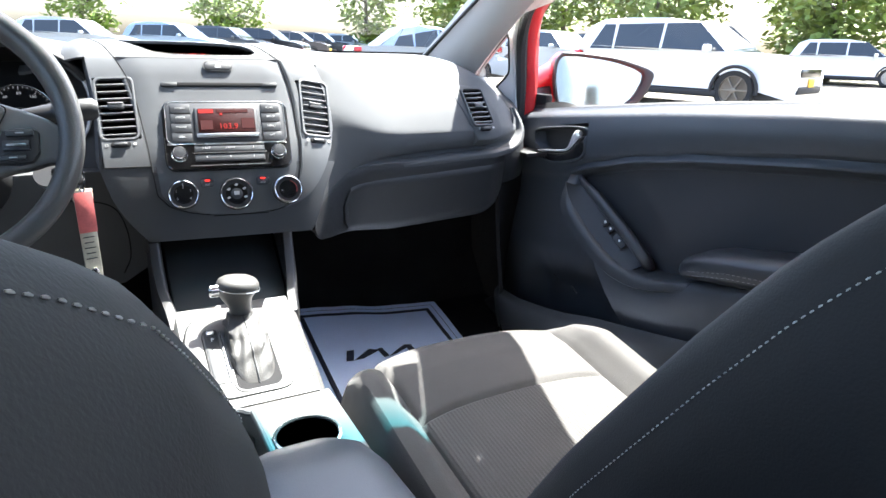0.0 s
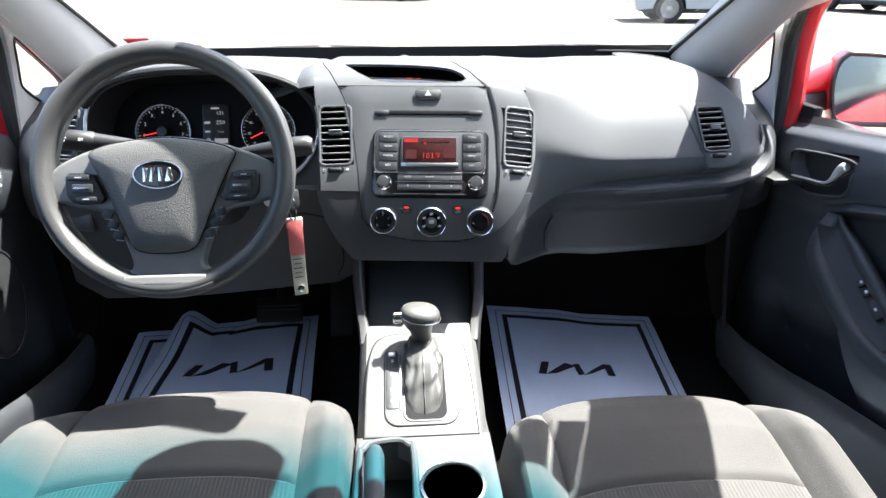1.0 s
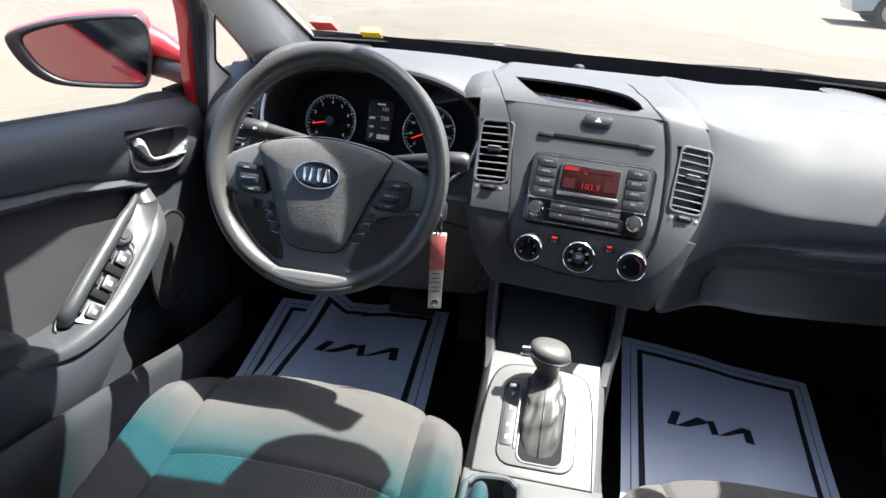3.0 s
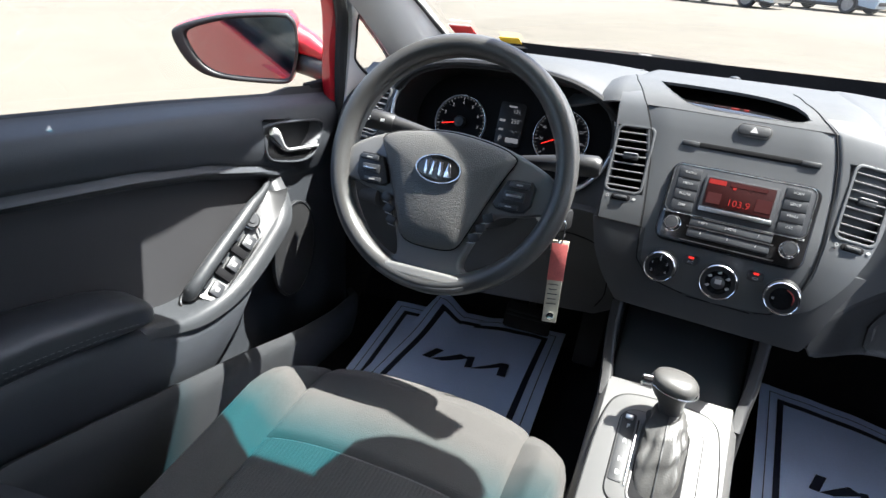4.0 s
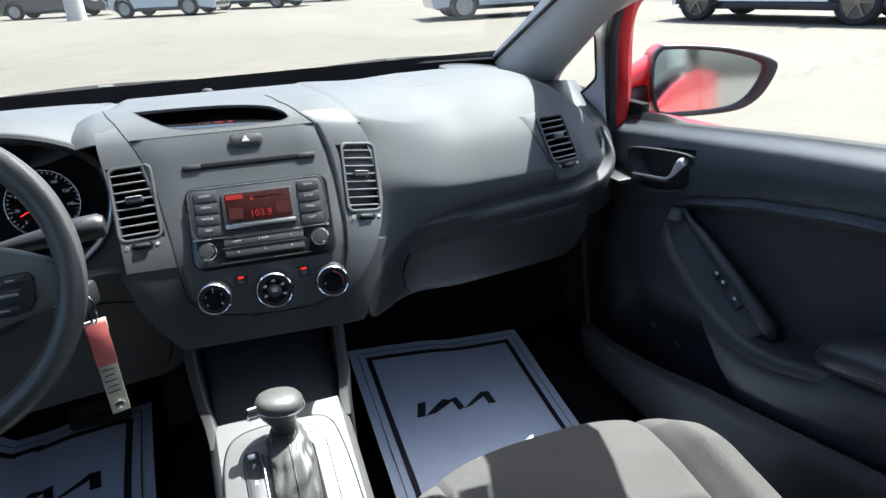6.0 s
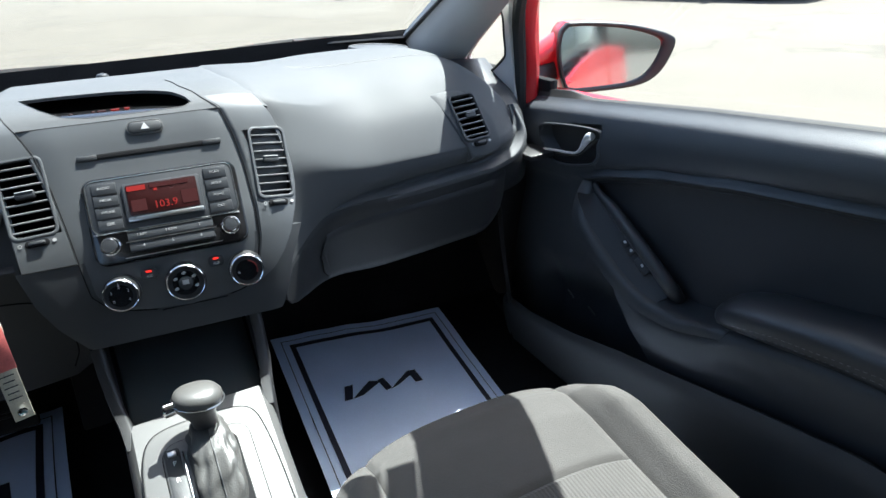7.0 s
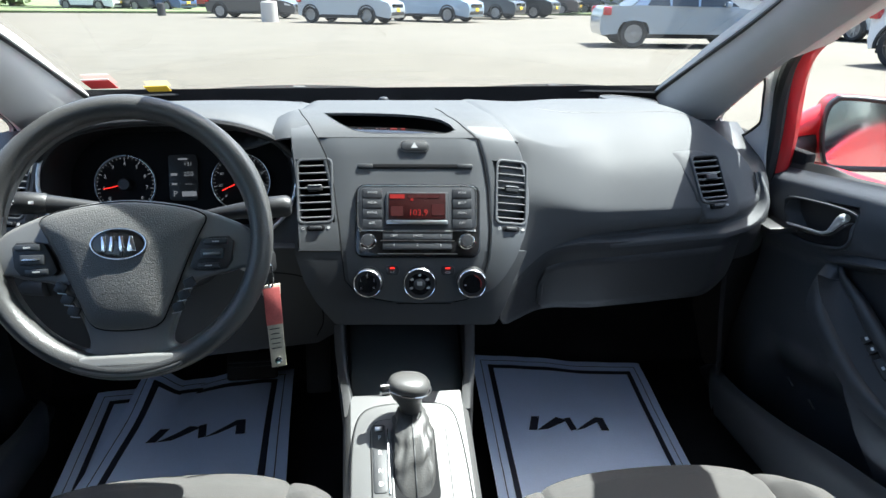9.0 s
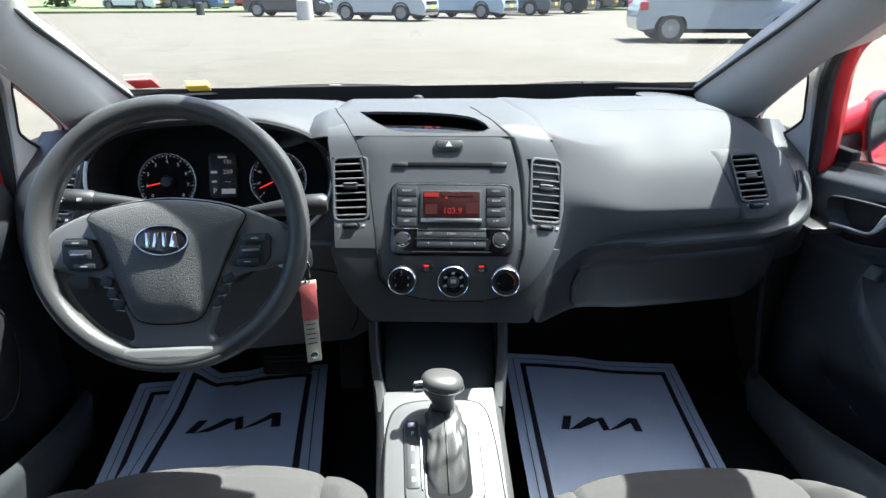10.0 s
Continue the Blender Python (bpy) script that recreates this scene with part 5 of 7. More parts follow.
part("cover_seam", tube([(x * 1.004, (y + 0.03) * 1.004 - 0.03, 0.0095) for x, y in sp], 0.0011, 5, closed=True), M_DEEP, wheel)
em = part("emblem", plate(ellipse(0.0345, 0.0205, 40), (), 0.004, 0.001, T(0, -0.010, 0.0300)), M_GLOSSB, wheel, "oval chrome edged emblem")
part("emblem_ring", plate(ellipse(0.035, 0.021, 40), [ellipse(0.0325, 0.0185, 40)], 0.004, 0.0008, T(0, -0.010, 0.0312)), M_CHROME, em)
for pts_ in (((-0.021, -0.010), (-0.0155, -0.010), (-0.0155, 0.010), (-0.021, 0.010)), ((-0.0125, -0.010), (-0.007, -0.010), (-0.004, 0.010), (-0.0095, 0.010)), ((0.0005, -0.010), (0.006, -0.010), (0.006, 0.010), (0.0005, 0.010)), ((0.0095, -0.010), (0.0215, -0.010), (0.0175, 0.010), (0.0135, 0.010))):
    part("emblem_bar", plate(pts_, (), 0.002, 0.0004, T(0, -0.010, 0.0312)), M_CHROME, em)
part("hub_mark", box(0.034, 0.006, 0.0006, 0, T(0, -0.066, 0.0252)), M_BLACK, wheel)
part("hub_mark", box(0.012, 0.005, 0.0006, 0, T(0, -0.056, 0.0256)), M_BLACK, wheel)
for sx in (-1, 1):
    pod = [(0.098, -0.006), (0.110, -0.003), (0.132, -0.003), (0.138, -0.010), (0.136, -0.036), (0.128, -0.047), (0.114, -0.050), (0.088, -0.048), (0.082, -0.042), (0.088, -0.026)]
    p = part("switch_pod", plate([(sx * x, y) for x, y in (pod if sx > 0 else pod[::-1])], (), 0.012, 0.003, T(0, 0, 0.0130), seg=2), M_BLACK, wheel, "switch pod with grey buttons")
    for j, (x, y, h) in enumerate(((0.117, -0.0105, 0.010), (0.112, -0.0265, 0.015), (0.107, -0.0420, 0.009))):
        b = part("switch", box(0.030 - 0.001 * j, h - 0.002, 0.006, 0.0015, T(sx * x, y, 0.0138)), M_BUTTON, p)
        part("switch_mark", box(0.009, 0.0018, 0.0004, 0, T(sx * x, y, 0.0170)), M_GREYPR, b)
    part("rocker_bar", box(0.022, 0.0034, 0.004, 0.0014, T(sx * 0.112, -0.0265, 0.0182)), M_SATIN, p)
    for j in range(3):
        part("spoke_switch", box(0.015, 0.013, 0.004, 0.001, T(sx * (0.0805 - 0.0075 * j), -0.064 - 0.0155 * j, 0.0095) @ pose(0, 0, 0, 0, 0, sx * 24)), M_BLACK, p)
        part("switch_line", box(0.012, 0.0013, 0.0006, 0, T(sx * (0.0780 - 0.0075 * j), -0.0715 - 0.0155 * j, 0.0118) @ pose(0, 0, 0, 0, 0, sx * 8)), M_GREYPR, p)
# column, stalks, ignition key with a dealer tag
bm = loft([[WM @ Vector((0.062 * math.cos(t) * s, 0.05 * math.sin(t) * s - 0.012, z)) for t in np.linspace(0, 2 * math.pi, 25)[:-1]] for s, z in ((0.9, -0.03), (1.05, -0.05), (1.1, -0.12), (1.2, -0.22))])
col = tagged(part("steering_column", bm, M_BLACK), "black plastic shroud of the steering column", "steering column")
M_GREYARM = mat("stalk_grey", (0.02, 0.02, 0.021), 0.4)
for sx in (-1, 1):
    st = thing("column_stalk", "black column stalk with white symbols" if sx < 0 else "black wiper stalk with a grey end", "stalk", group="column stalks", m=WM @ T(0.038, 0.02, 0) if sx < 0 else WM @ T(-0.012, 0.006, 0))
    pts = [(sx * 0.06, 0.018, -0.062), (sx * 0.09, 0.021, -0.058), (sx * 0.12, 0.024, -0.054), (sx * 0.148, 0.0265, -0.0515)]
    part("lever", tube(pts, [0.006, 0.007, 0.0095, 0.0118], 14), M_GREYARM, st)
    part("twist_end", tube([(sx * 0.1485, 0.0265, -0.0515), (sx * 0.151, 0.0267, -0.051), (sx * 0.170, 0.028, -0.048), (sx * 0.192, 0.029, -0.045), (sx * 0.197, 0.029, -0.045)], [0.0122, 0.0135, 0.0138, 0.0138, 0.010], 16), M_BLACK, st)
    if sx < 0:
        for k in range(8):
            part("lamp_symbol", box(0.0012, 0.004, 0.0004, 0, T(-0.184, 0.0292, -0.0315) @ pose(0, 0, 0, 0, 0, 45 * k) @ T(0, 0.0045, 0)), M_WHITE, st)
        part("lamp_symbol", box(0.006, 0.004, 0.0004, 0, T(-0.160, 0.027, -0.0345)), M_WHITE, st)
key = thing("ignition_key", "car key in the ignition with a smoky tag and red label", "key")
part("barrel", lathe([(0.017, 0), (0.017, 0.012), (0.013, 0.016), (0.0005, 0.016)], 24, axes_m((-0.235, 1.00, 0.845), (0, 0.5, 0.8), (0.75, 0, 0.2))), M_SATIN, key)
part("bow", box(0.014, 0.05, 0.03, 0.006, T(-0.212, 0.972, 0.846) @ pose(0, 0, 0, 0, 0, -30)), M_BLACK, key, "black plastic key bow")
TK = axes_m((-0.196, 0.93, 0.78), (1, 0.25, 0), (-0.05, 0.05, 1))
tg = part("tag", plate([(-0.0095, -0.062), (0.0095, -0.062), (0.010, 0.04), (0.0115, 0.042), (0.0115, 0.055), (-0.0115, 0.055), (-0.0115, 0.042), (-0.010, 0.04)], (), 0.0035, 0.0008, TK), M_TAGPLASTIC, key, "smoky plastic tag")
part("red_label", box(0.021, 0.052, 0.001, 0.0003, TK @ T(0, 0.026, 0.0006)), mat("faded_red_label", (0.55, 0.13, 0.12), 0.5, var=0.25, var_scale=80), tg, "faded red paper label")
for j in range(5):
    part("label_line", box(0.013 - 0.002 * (j % 2), 0.0012, 0.0003, 0, TK @ T(-0.001, -0.006 - 0.007 * j, 0.0004)), M_INK, tg)
part("rivet", lathe([(0.005, 0), (0.005, 0.0015), (0.003, 0.002)], 16, TK @ T(0, -0.052, 0.0002)), M_CHROME, tg)
part("key_ring", tube([TK @ Vector((0.004 * math.sin(a), 0.068 + 0.016 * math.cos(a), 0.0)) for a in np.linspace(0, 2 * math.pi, 21)[:-1]], 0.0013, 6, closed=True), M_CHROME, key)

# ---- centre console ----
con = thing("centre_console", "silver and charcoal console with shifter and cup holder", "console")
KC = -0.025
def con_top(y):
    return lerp_table(y, [(0.20, 0.545), (0.78, 0.565), (0.80, 0.579), (0.86, 0.604), (0.94, 0.638), (0.96, 0.645)])


def con_ring(y, half, edge=0.012, lower=0.30):
    z = con_top(y)
    return [(KC - half - 0.006, y, lower), (KC - half, y, z - 2.2 * edge), (KC - half + 0.25 * edge, y, z - 0.8 * edge), (KC - half + edge, y, z), (KC, y, z + 0.0015), (KC + half - edge, y, z), (KC + half - 0.25 * edge, y, z - 0.8 * edge), (KC + half, y, z - 2.2 * edge), (KC + half + 0.006, y, lower)]


part("body", loft([con_ring(y, 0.089) for y in (0.10, 0.3, 0.50, 0.52, 0.62)]), M_DASH, con)
part("top_panel", loft([con_ring(y, 0.0915) for y in np.linspace(0.775, 0.955, 14)]), M_SILVER, con, "silver painted console panel")
# raised island round the shifter, following the slope
SLOPE = math.degrees(math.atan(0.415))
PM = T(-0.026, 0.852, con_top(0.852) + 0.002) @ pose(0, 0, 0, SLOPE)
tilt = 1 / math.cos(radians(SLOPE))
isl = [(p.x + 0.026, (p.y - 0.852) * tilt) for p in spline([(-0.106, 0.777, 0), (-0.1055, 0.82, 0), (-0.104, 0.865, 0), (-0.100, 0.900, 0), (-0.090, 0.924, 0), (-0.068, 0.935, 0), (-0.02, 0.937, 0), (0.020, 0.934, 0), (0.038, 0.922, 0), (0.045, 0.895, 0), (0.049, 0.85, 0), (0.051, 0.777, 0)], 60)]
part("island", plate(isl, (), 0.006, 0.0025, PM @ T(0, 0, 0.0028), seg=3), M_SILVER, con, "raised silver surround of the shifter")
part("island_groove", tube([PM @ Vector((x, y, 0.0006)) for x, y in isl], 0.0012, 5), M_DEEP, con)
# rear tray with the hand-brake slot and cup holder cut through
def tray(name, outer, holes, z, depth, mt, label=""):
    return part(name, plate(outer, holes, depth, 0.004, T(0, 0, z)), mt, con, label)


hb_slot = [(-0.110, 0.54), (-0.110, 0.735), (-0.106, 0.755), (-0.094, 0.768), (-0.060, 0.772), (-0.046, 0.762), (-0.039, 0.740), (-0.038, 0.54)]
cup_c = (0.007, 0.683)
tray("tray", [(KC - 0.0915, 0.52), (KC + 0.0915, 0.52), (KC + 0.0915, 0.782), (KC - 0.0915, 0.782)], [hb_slot, ellipse(0.036, 0.038, 32, *cup_c)], 0.572, 0.03, M_SILVER, "silver painted tray round cup holder")
part("slot_lip", tube([(x, y, 0.5725) for x, y in [(p.x, p.y) for p in spline([(x, y, 0) for x, y in hb_slot], 50)]], 0.0045, 8), M_DASH, con, "rounded charcoal lip of the hand-brake recess")
part("slot_wall", box(0.006, 0.23, 0.06, 0.002, T(-0.036, 0.655, 0.542)), M_SILVER, con)
for nm, pr in (("cup_holder", [(0.038, -0.004), (0.0395, 0.001), (0.037, 0.002), (0.0345, -0.004), (0.032, -0.09), (0.0003, -0.092)]),):
    part(nm, lathe(pr, 36, T(*cup_c, 0.573)), M_CUBBY, con, "round cup holder with a bright rim")
part("cup_rim", lathe([(0.0405, 0), (0.0405, 0.0018), (0.0375, 0.0025), (0.0372, 0.0)], 40, T(*cup_c, 0.5735)), M_SATIN, con)
part("side_wall", box(0.012, 0.34, 0.24, 0.004, T(KC - 0.088, 0.66, 0.435)), M_DASH, con)
part("side_wall", box(0.012, 0.34, 0.24, 0.004, T(KC + 0.088, 0.66, 0.435)), M_DASH, con)
part("tray_floor", box(0.16, 0.30, 0.01, 0.002, T(KC, 0.66, 0.495)), M_DASH2, con)
hbk = thing("hand_brake", "charcoal hand-brake lever lying in its slot", "hand brake")
pts = [(-0.088, 0.45, 0.540), (-0.088, 0.55, 0.566), (-0.0885, 0.65, 0.586), (-0.089, 0.715, 0.593), (-0.089, 0.728, 0.588), (-0.089, 0.732, 0.580)]
part("lever", tube(pts, [0.011, 0.012, 0.0125, 0.0125, 0.010, 0.004], 16, flat=1.3), M_DASH, hbk)
part("release_button", tube([(-0.089, 0.728, 0.587), (-0.089, 0.738, 0.585)], [0.006, 0.005], 12), M_BLACK, hbk)
# armrest lid
rings = []
for y, w, z0 in ((0.20, 0.074, 0.625), (0.30, 0.078, 0.632), (0.48, 0.078, 0.634), (0.54, 0.076, 0.632), (0.585, 0.069, 0.626), (0.612, 0.055, 0.615), (0.625, 0.038, 0.604), (0.629, 0.02, 0.597)):
    rings.append([(KC + w * math.copysign(abs(math.cos(t)) ** 0.6, math.cos(t)), y, (z0 - 0.03) + (0.030 if math.sin(t) > 0 else 0.035) * math.copysign(abs(math.sin(t)) ** 0.7, math.sin(t))) for t in np.linspace(0, 2 * math.pi, 33)[:-1]])
part("armrest_lid", loft(rings), mat("lid_vinyl", (0.075, 0.082, 0.094), 0.36, grain=0.25, grain_scale=700), con, "padded charcoal armrest lid")
part("bin", box(0.155, 0.44, 0.16, 0.02, T(KC, 0.42, 0.51)), M_DASH, con)
# storage cubby in front of the shifter
for sx in (-1, 1):
    prof = [(0.930, 0.34), (0.930, 0.628), (0.955, 0.646), (0.978, 0.668), (0.995, 0.70), (1.004, 0.735), (1.03, 0.752), (1.13, 0.755), (1.13, 0.34)]
    bm = plate(prof, (), 0.016, 0.0065, seg=3)
    for v in bm.verts:
        v.co = Vector((KC + 0.004 + sx * (0.0965 - 0.012 * sstep(1.0, 0.935, v.co.x)) + (v.co.z + 0.008), v.co.x, v.co.y))
    part("cubby_wall", bm, M_BLACK, con)
CM = T(KC + 0.004, 1.032, 0.683) @ pose(0, 0, 0, 40)
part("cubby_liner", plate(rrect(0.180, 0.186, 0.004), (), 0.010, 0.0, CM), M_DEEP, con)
part("cubby_mat", plate(rrect(0.166, 0.166, 0.018), (), 0.006, 0.0025, CM @ T(0, -0.004, 0.0035), seg=3), M_CUBBY, con, "dark rubber mat lining the storage cubby")
part("cubby_roof_lip", box(0.17, 0.03, 0.018, 0.006, T(KC + 0.006, 1.03, 0.742)), M_DASH, con)
# shifter
gate = tagged(part("shift_gate", plate(rrect(0.103, 0.132, 0.020), (), 0.006, 0.0016, PM @ T(0, 0, 0.0050), seg=3), M_SILVER), "silver shift gate plate with gear letters", "gear shift")
part("gate_edge", plate(rrect(0.1052, 0.1342, 0.021), (), 0.003, 0.0004, PM @ T(0, 0, 0.0032)), M_DEEP, gate)
part("boot_frame", plate(rrect(0.064, 0.118, 0.014, 5, 0.006, -0.002), [rrect(0.058, 0.112, 0.012, 5, 0.006, -0.002)], 0.003, 0.0008, PM @ T(0, 0, 0.0062)), M_SILVER, gate)
part("boot_opening", plate(rrect(0.058, 0.112, 0.012, 5, 0.006, -0.002), (), 0.001, 0, PM @ T(0, 0, 0.0056)), M_DEEP, gate)
part("chrome_line", tube([PM @ Vector((-0.0285, y, 0.0064)) for y in (-0.042, 0.0, 0.050)], 0.0012, 6), M_CHROME, gate)
# silver strip given a dark colour for the shadow of the knob
ind = part("gear_indicator", plate(rrect(0.018, 0.098, 0.004), (), 0.003, 0.0006, PM @ T(-0.0405, 0.009, 0.0060)), M_DASH2, gate, "silver strip with gear letters, coloured dark for the knob's shadow")
for tx, y in (("P", 0.038), ("R", 0.016), ("N", -0.010), ("D", -0.028)):
    letters(tx, 0.0085, PM @ T(-0.0395, y, 0.0064), M_WHITE, ind)
part("lock_cover", box(0.010, 0.008, 0.003, 0.001, PM @ T(-0.0405, 0.051, 0.0060)), M_SATIN, ind)
shf = thing("gear_lever", "black gear knob with silver line on a leather boot", "gear lever")
# pleated boot
BX = -0.021
rings = []
zb = con_top(0.862) + 0.0075
for k in range(23):
    h = k / 22
    cy0 = 0.858 + 0.052 * h ** 1.1
    rx, ry = 0.0155 + 0.0125 * (1 - h) ** 0.6, 0.0160 + 0.0385 * (1 - h) ** 0.9
    ring = []
    for i in range(56):
        a = 2 * math.pi * i / 56
        live = math.sin(math.pi * min(1, h * 1.1)) ** 0.7
        fold = 1 + live * (0.09 * math.sin(5 * a + 3.0 * h + 1.4 * math.sin(2 * a)) + 0.045 * math.sin(11 * a - 7 * h)) + 0.07 * live * math.sin(19 * h + 2.2 * math.sin(a * 2))
        cx, cy = math.copysign(abs(math.cos(a)) ** 0.7, math.cos(a)), math.copysign(abs(math.sin(a)) ** 0.7, math.sin(a))
        y = cy0 + ry * cy * fold
        ring.append((BX + rx * cx * fold, y, zb + (y - 0.862) * 0.415 * (1 - h) + 0.036 * h))
    rings.append(ring)
part("boot", loft(rings), M_BOOT, shf, "creased grey leather boot")
part("boot_seam", tube([Vector(r[42]) + Vector((0, -0.0006, 0.0004)) for r in rings], 0.0010, 6), M_DASH2, shf)
NK = Vector((BX, 0.910, con_top(0.862) + 0.041))
part("neck_ring", tube([NK + Vector((0.0162 * math.cos(a), 0.0162 * math.sin(a), 0.001 * math.sin(a))) for a in np.linspace(0, 2 * math.pi, 29)[:-1]], 0.0014, 6, closed=True), M_CHROME, shf)
# knob: a neck that widens into a long head lying across, leaning to the driver
rings = []
for h, xl, xr, ry in ((0.0, 0.0150, 0.0150, 0.0150), (0.010, 0.0158, 0.0150, 0.0155), (0.017, 0.0190, 0.0152, 0.0165), (0.025, 0.0250, 0.0165, 0.0190), (0.032, 0.0292, 0.0205, 0.0220), (0.038, 0.0308, 0.0250, 0.0242), (0.043, 0.0310, 0.0272, 0.0250), (0.0475, 0.0302, 0.0268, 0.0245), (0.0520, 0.0280, 0.0240, 0.0218), (0.0552, 0.0235, 0.0190, 0.0168), (0.0570, 0.0155, 0.0115, 0.0100), (0.0576, 0.0055, 0.0040, 0.0035)):
    ring = []
    for a in np.linspace(0, 2 * math.pi, 37)[:-1]:
        c, s_ = math.cos(a), math.sin(a)
        x = (xr if c > 0 else xl) * math.copysign(abs(c) ** 0.9, c)
        ring.append((NK.x + x, NK.y - 0.004 * h / 0.06 + ry * s_, NK.z + h - 0.10 * x * sstep(0.02, 0.04, h)))
    rings.append(ring)
kn = part("knob", loft(rings), mat("knob_grain", (0.075, 0.073, 0.070), 0.40, grain=0.3, grain_scale=600), shf, "rounded dark grey gear knob")
part("bead", tube([(NK.x - 0.0020 + 0.0300 * math.cos(a), NK.y - 0.003 + 0.0252 * math.sin(a), NK.z + 0.0400 - 0.16 * 0.03 * math.cos(a)) for a in np.linspace(0, 2 * math.pi, 37)[:-1]], 0.0009, 6, closed=True), M_SATIN, kn)
part("release_button", tube([(NK.x - 0.030, NK.y - 0.008, NK.z + 0.042), (NK.x - 0.0405, NK.y - 0.010, NK.z + 0.0425), (NK.x - 0.042, NK.y - 0.010, NK.z + 0.0425)], [0.0068, 0.0068, 0.005], 16, flat=1.3), M_CHROME, kn, "chrome release button")

# ---- seats ----
def seat(name, cx, hw, dy, dz, label, bx=0.0, bz=0.0, by=0.0, taper=0.0):
    st = thing(name, label, "car seat", group="front seats")
    inner = 32 / 48                   # where the bolsters begin, as a share of the half width
    def top(a, y):
        """Height of the cushion; a across in half widths."""
        base = lerp_table(y, [(0.25, 0.500), (0.45, 0.525), (0.70, 0.556), (0.80, 0.571), (0.85, 0.572), (0.885, 0.558), (0.905, 0.53), (0.915, 0.49)]) + dz
        k = abs(a)
        bol = 0.024 * sstep(inner, 0.82, k) * (1 - 0.75 * sstep(0.80, 0.90, y))
        edge = -0.10 * sstep(0.88, 1.0, k) ** 2
        seam = -0.006 * math.exp(-((k - inner) * hw / 0.004) ** 2)
        cross = -0.006 * math.exp(-((y - 0.715) / 0.004) ** 2) * (1 if k < inner else 0)
        return base + bol + edge + seam + cross + 0.006 * (1 - min(1, (k / inner) ** 2))
    def limit(a):
        """Front edge in plan, rounded at the corners."""
        return -0.085 * abs(a) ** 3.4
    nx, ny = 96, 110
    for tag, mt in (("cushion_insert", M_FABRIC2), ("cushion_bolster", M_FABRIC)):
        bm = bmesh.new()
        vs = {}
        av = [-1 + 2 * i / nx for i in range(nx + 1)]
        yv = [0.25 + (0.715 - 0.25) * j / 66 for j in range(66)] + [0.715 + 0.20 * j / 44 for j in range(45)]
        for i, a in enumerate(av):
            for j, y in enumerate(yv):
                vs[i, j] = bm.verts.new((cx + a * hw, y + limit(a) * sstep(0.35, 0.9, y) + dy, top(a, y)))
        for i in range(nx):
            for j in range(ny):
                isin = abs((av[i] + av[i + 1]) / 2) < inner and (yv[j] + yv[j + 1]) / 2 < 0.715
                if isin == (tag == "cushion_insert"):
                    bm.faces.new((vs[i, j], vs[i + 1, j], vs[i + 1, j + 1], vs[i, j + 1]))
        bmesh.ops.delete(bm, geom=[v for v in bm.verts if not v.link_faces], context="VERTS")
        part(tag, bm, mt, st, "ribbed charcoal fabric insert" if tag == "cushion_insert" else "charcoal woven fabric bolster")
    rings = []
    for z, sc in ((0.26, 0.86), (0.34, 0.90), (0.44, 0.965), (0.492 + dz, 0.985)):
        ring = [(cx + a * hw * sc, 0.915 + limit(a) * 0.95 - 0.02 * (z < 0.4) + dy, z) for a in np.linspace(-1, 1, 25)]
        ring += [(cx + hw * sc, 0.25 + dy, z - 0.02), (cx - hw * sc, 0.25 + dy, z - 0.02)]
        rings.append(ring)
    part("cushion_base", loft(rings), M_FABRIC, st)
    # backrest
    def back(k, t):
        """k up the backrest, t round its section."""
        ctr = Vector((cx + bx * k, lerp_table(k, [(0, 0.385), (0.25, 0.285), (0.5, 0.195), (0.75, 0.115), (1, 0.045)]) + dy + by, lerp_table(k, [(0, 0.505), (0.25, 0.665), (0.5, 0.80), (0.75, 0.92), (1, 1.03)]) + bz * k))
        w = hw * lerp_table(k, [(0, 0.94), (0.3, 1.0), (0.6, 0.96), (0.8, 0.82), (0.92, 0.62), (1, 0.42)]) * (1 - taper * k)
        th = lerp_table(k, [(0, 0.085), (0.5, 0.075), (0.85, 0.055), (1, 0.02)])
        c, s = math.cos(t), math.sin(t)
        a = math.copysign(abs(c) ** 0.62, c)
        d = math.copysign(abs(s) ** 0.55, s)
        bol = 0.050 * sstep(0.55, 0.9, abs(a)) * (1 - sstep(0.93, 1.0, abs(a)) * 0.4) * (1 - 0.6 * sstep(0.6, 1, k)) if s > 0 else 0
        nr = Vector((0, 0.80, 0.60))
        return ctr + Vector((a * w, 0, 0)) + nr * (d * th + bol)
    ts = [2 * math.pi * i / 64 for i in range(64)]
    ks = [j / 28 for j in range(29)]
    part("backrest", loft([[back(k, t) for t in ts] for k in ks]), M_LEATHER, st, "black leatherette backrest with pale stitching")
    inboard = 1 if cx < 0 else -1
    for t0 in (0.30, -0.42):
        bm = bmesh.new()
        t1 = t0 if inboard > 0 else math.pi - t0
        line = [back(k, t1) for k in np.linspace(0.02, 0.97, 270)]
        for p, q in list(zip(line, line[1:]))[::2]:
            c = (p + q) / 2
            off = (c - Vector((cx, c.y - 0.03, c.z - 0.02))).normalized() * 0.0004
            tube([p + off * 0.5, c + off, q + off * 0.5], [0.0003, 0.0005, 0.0003], 5, bm=bm)
        part("stitching", bm, M_THREAD, st, "pale contrast stitching")
    return st


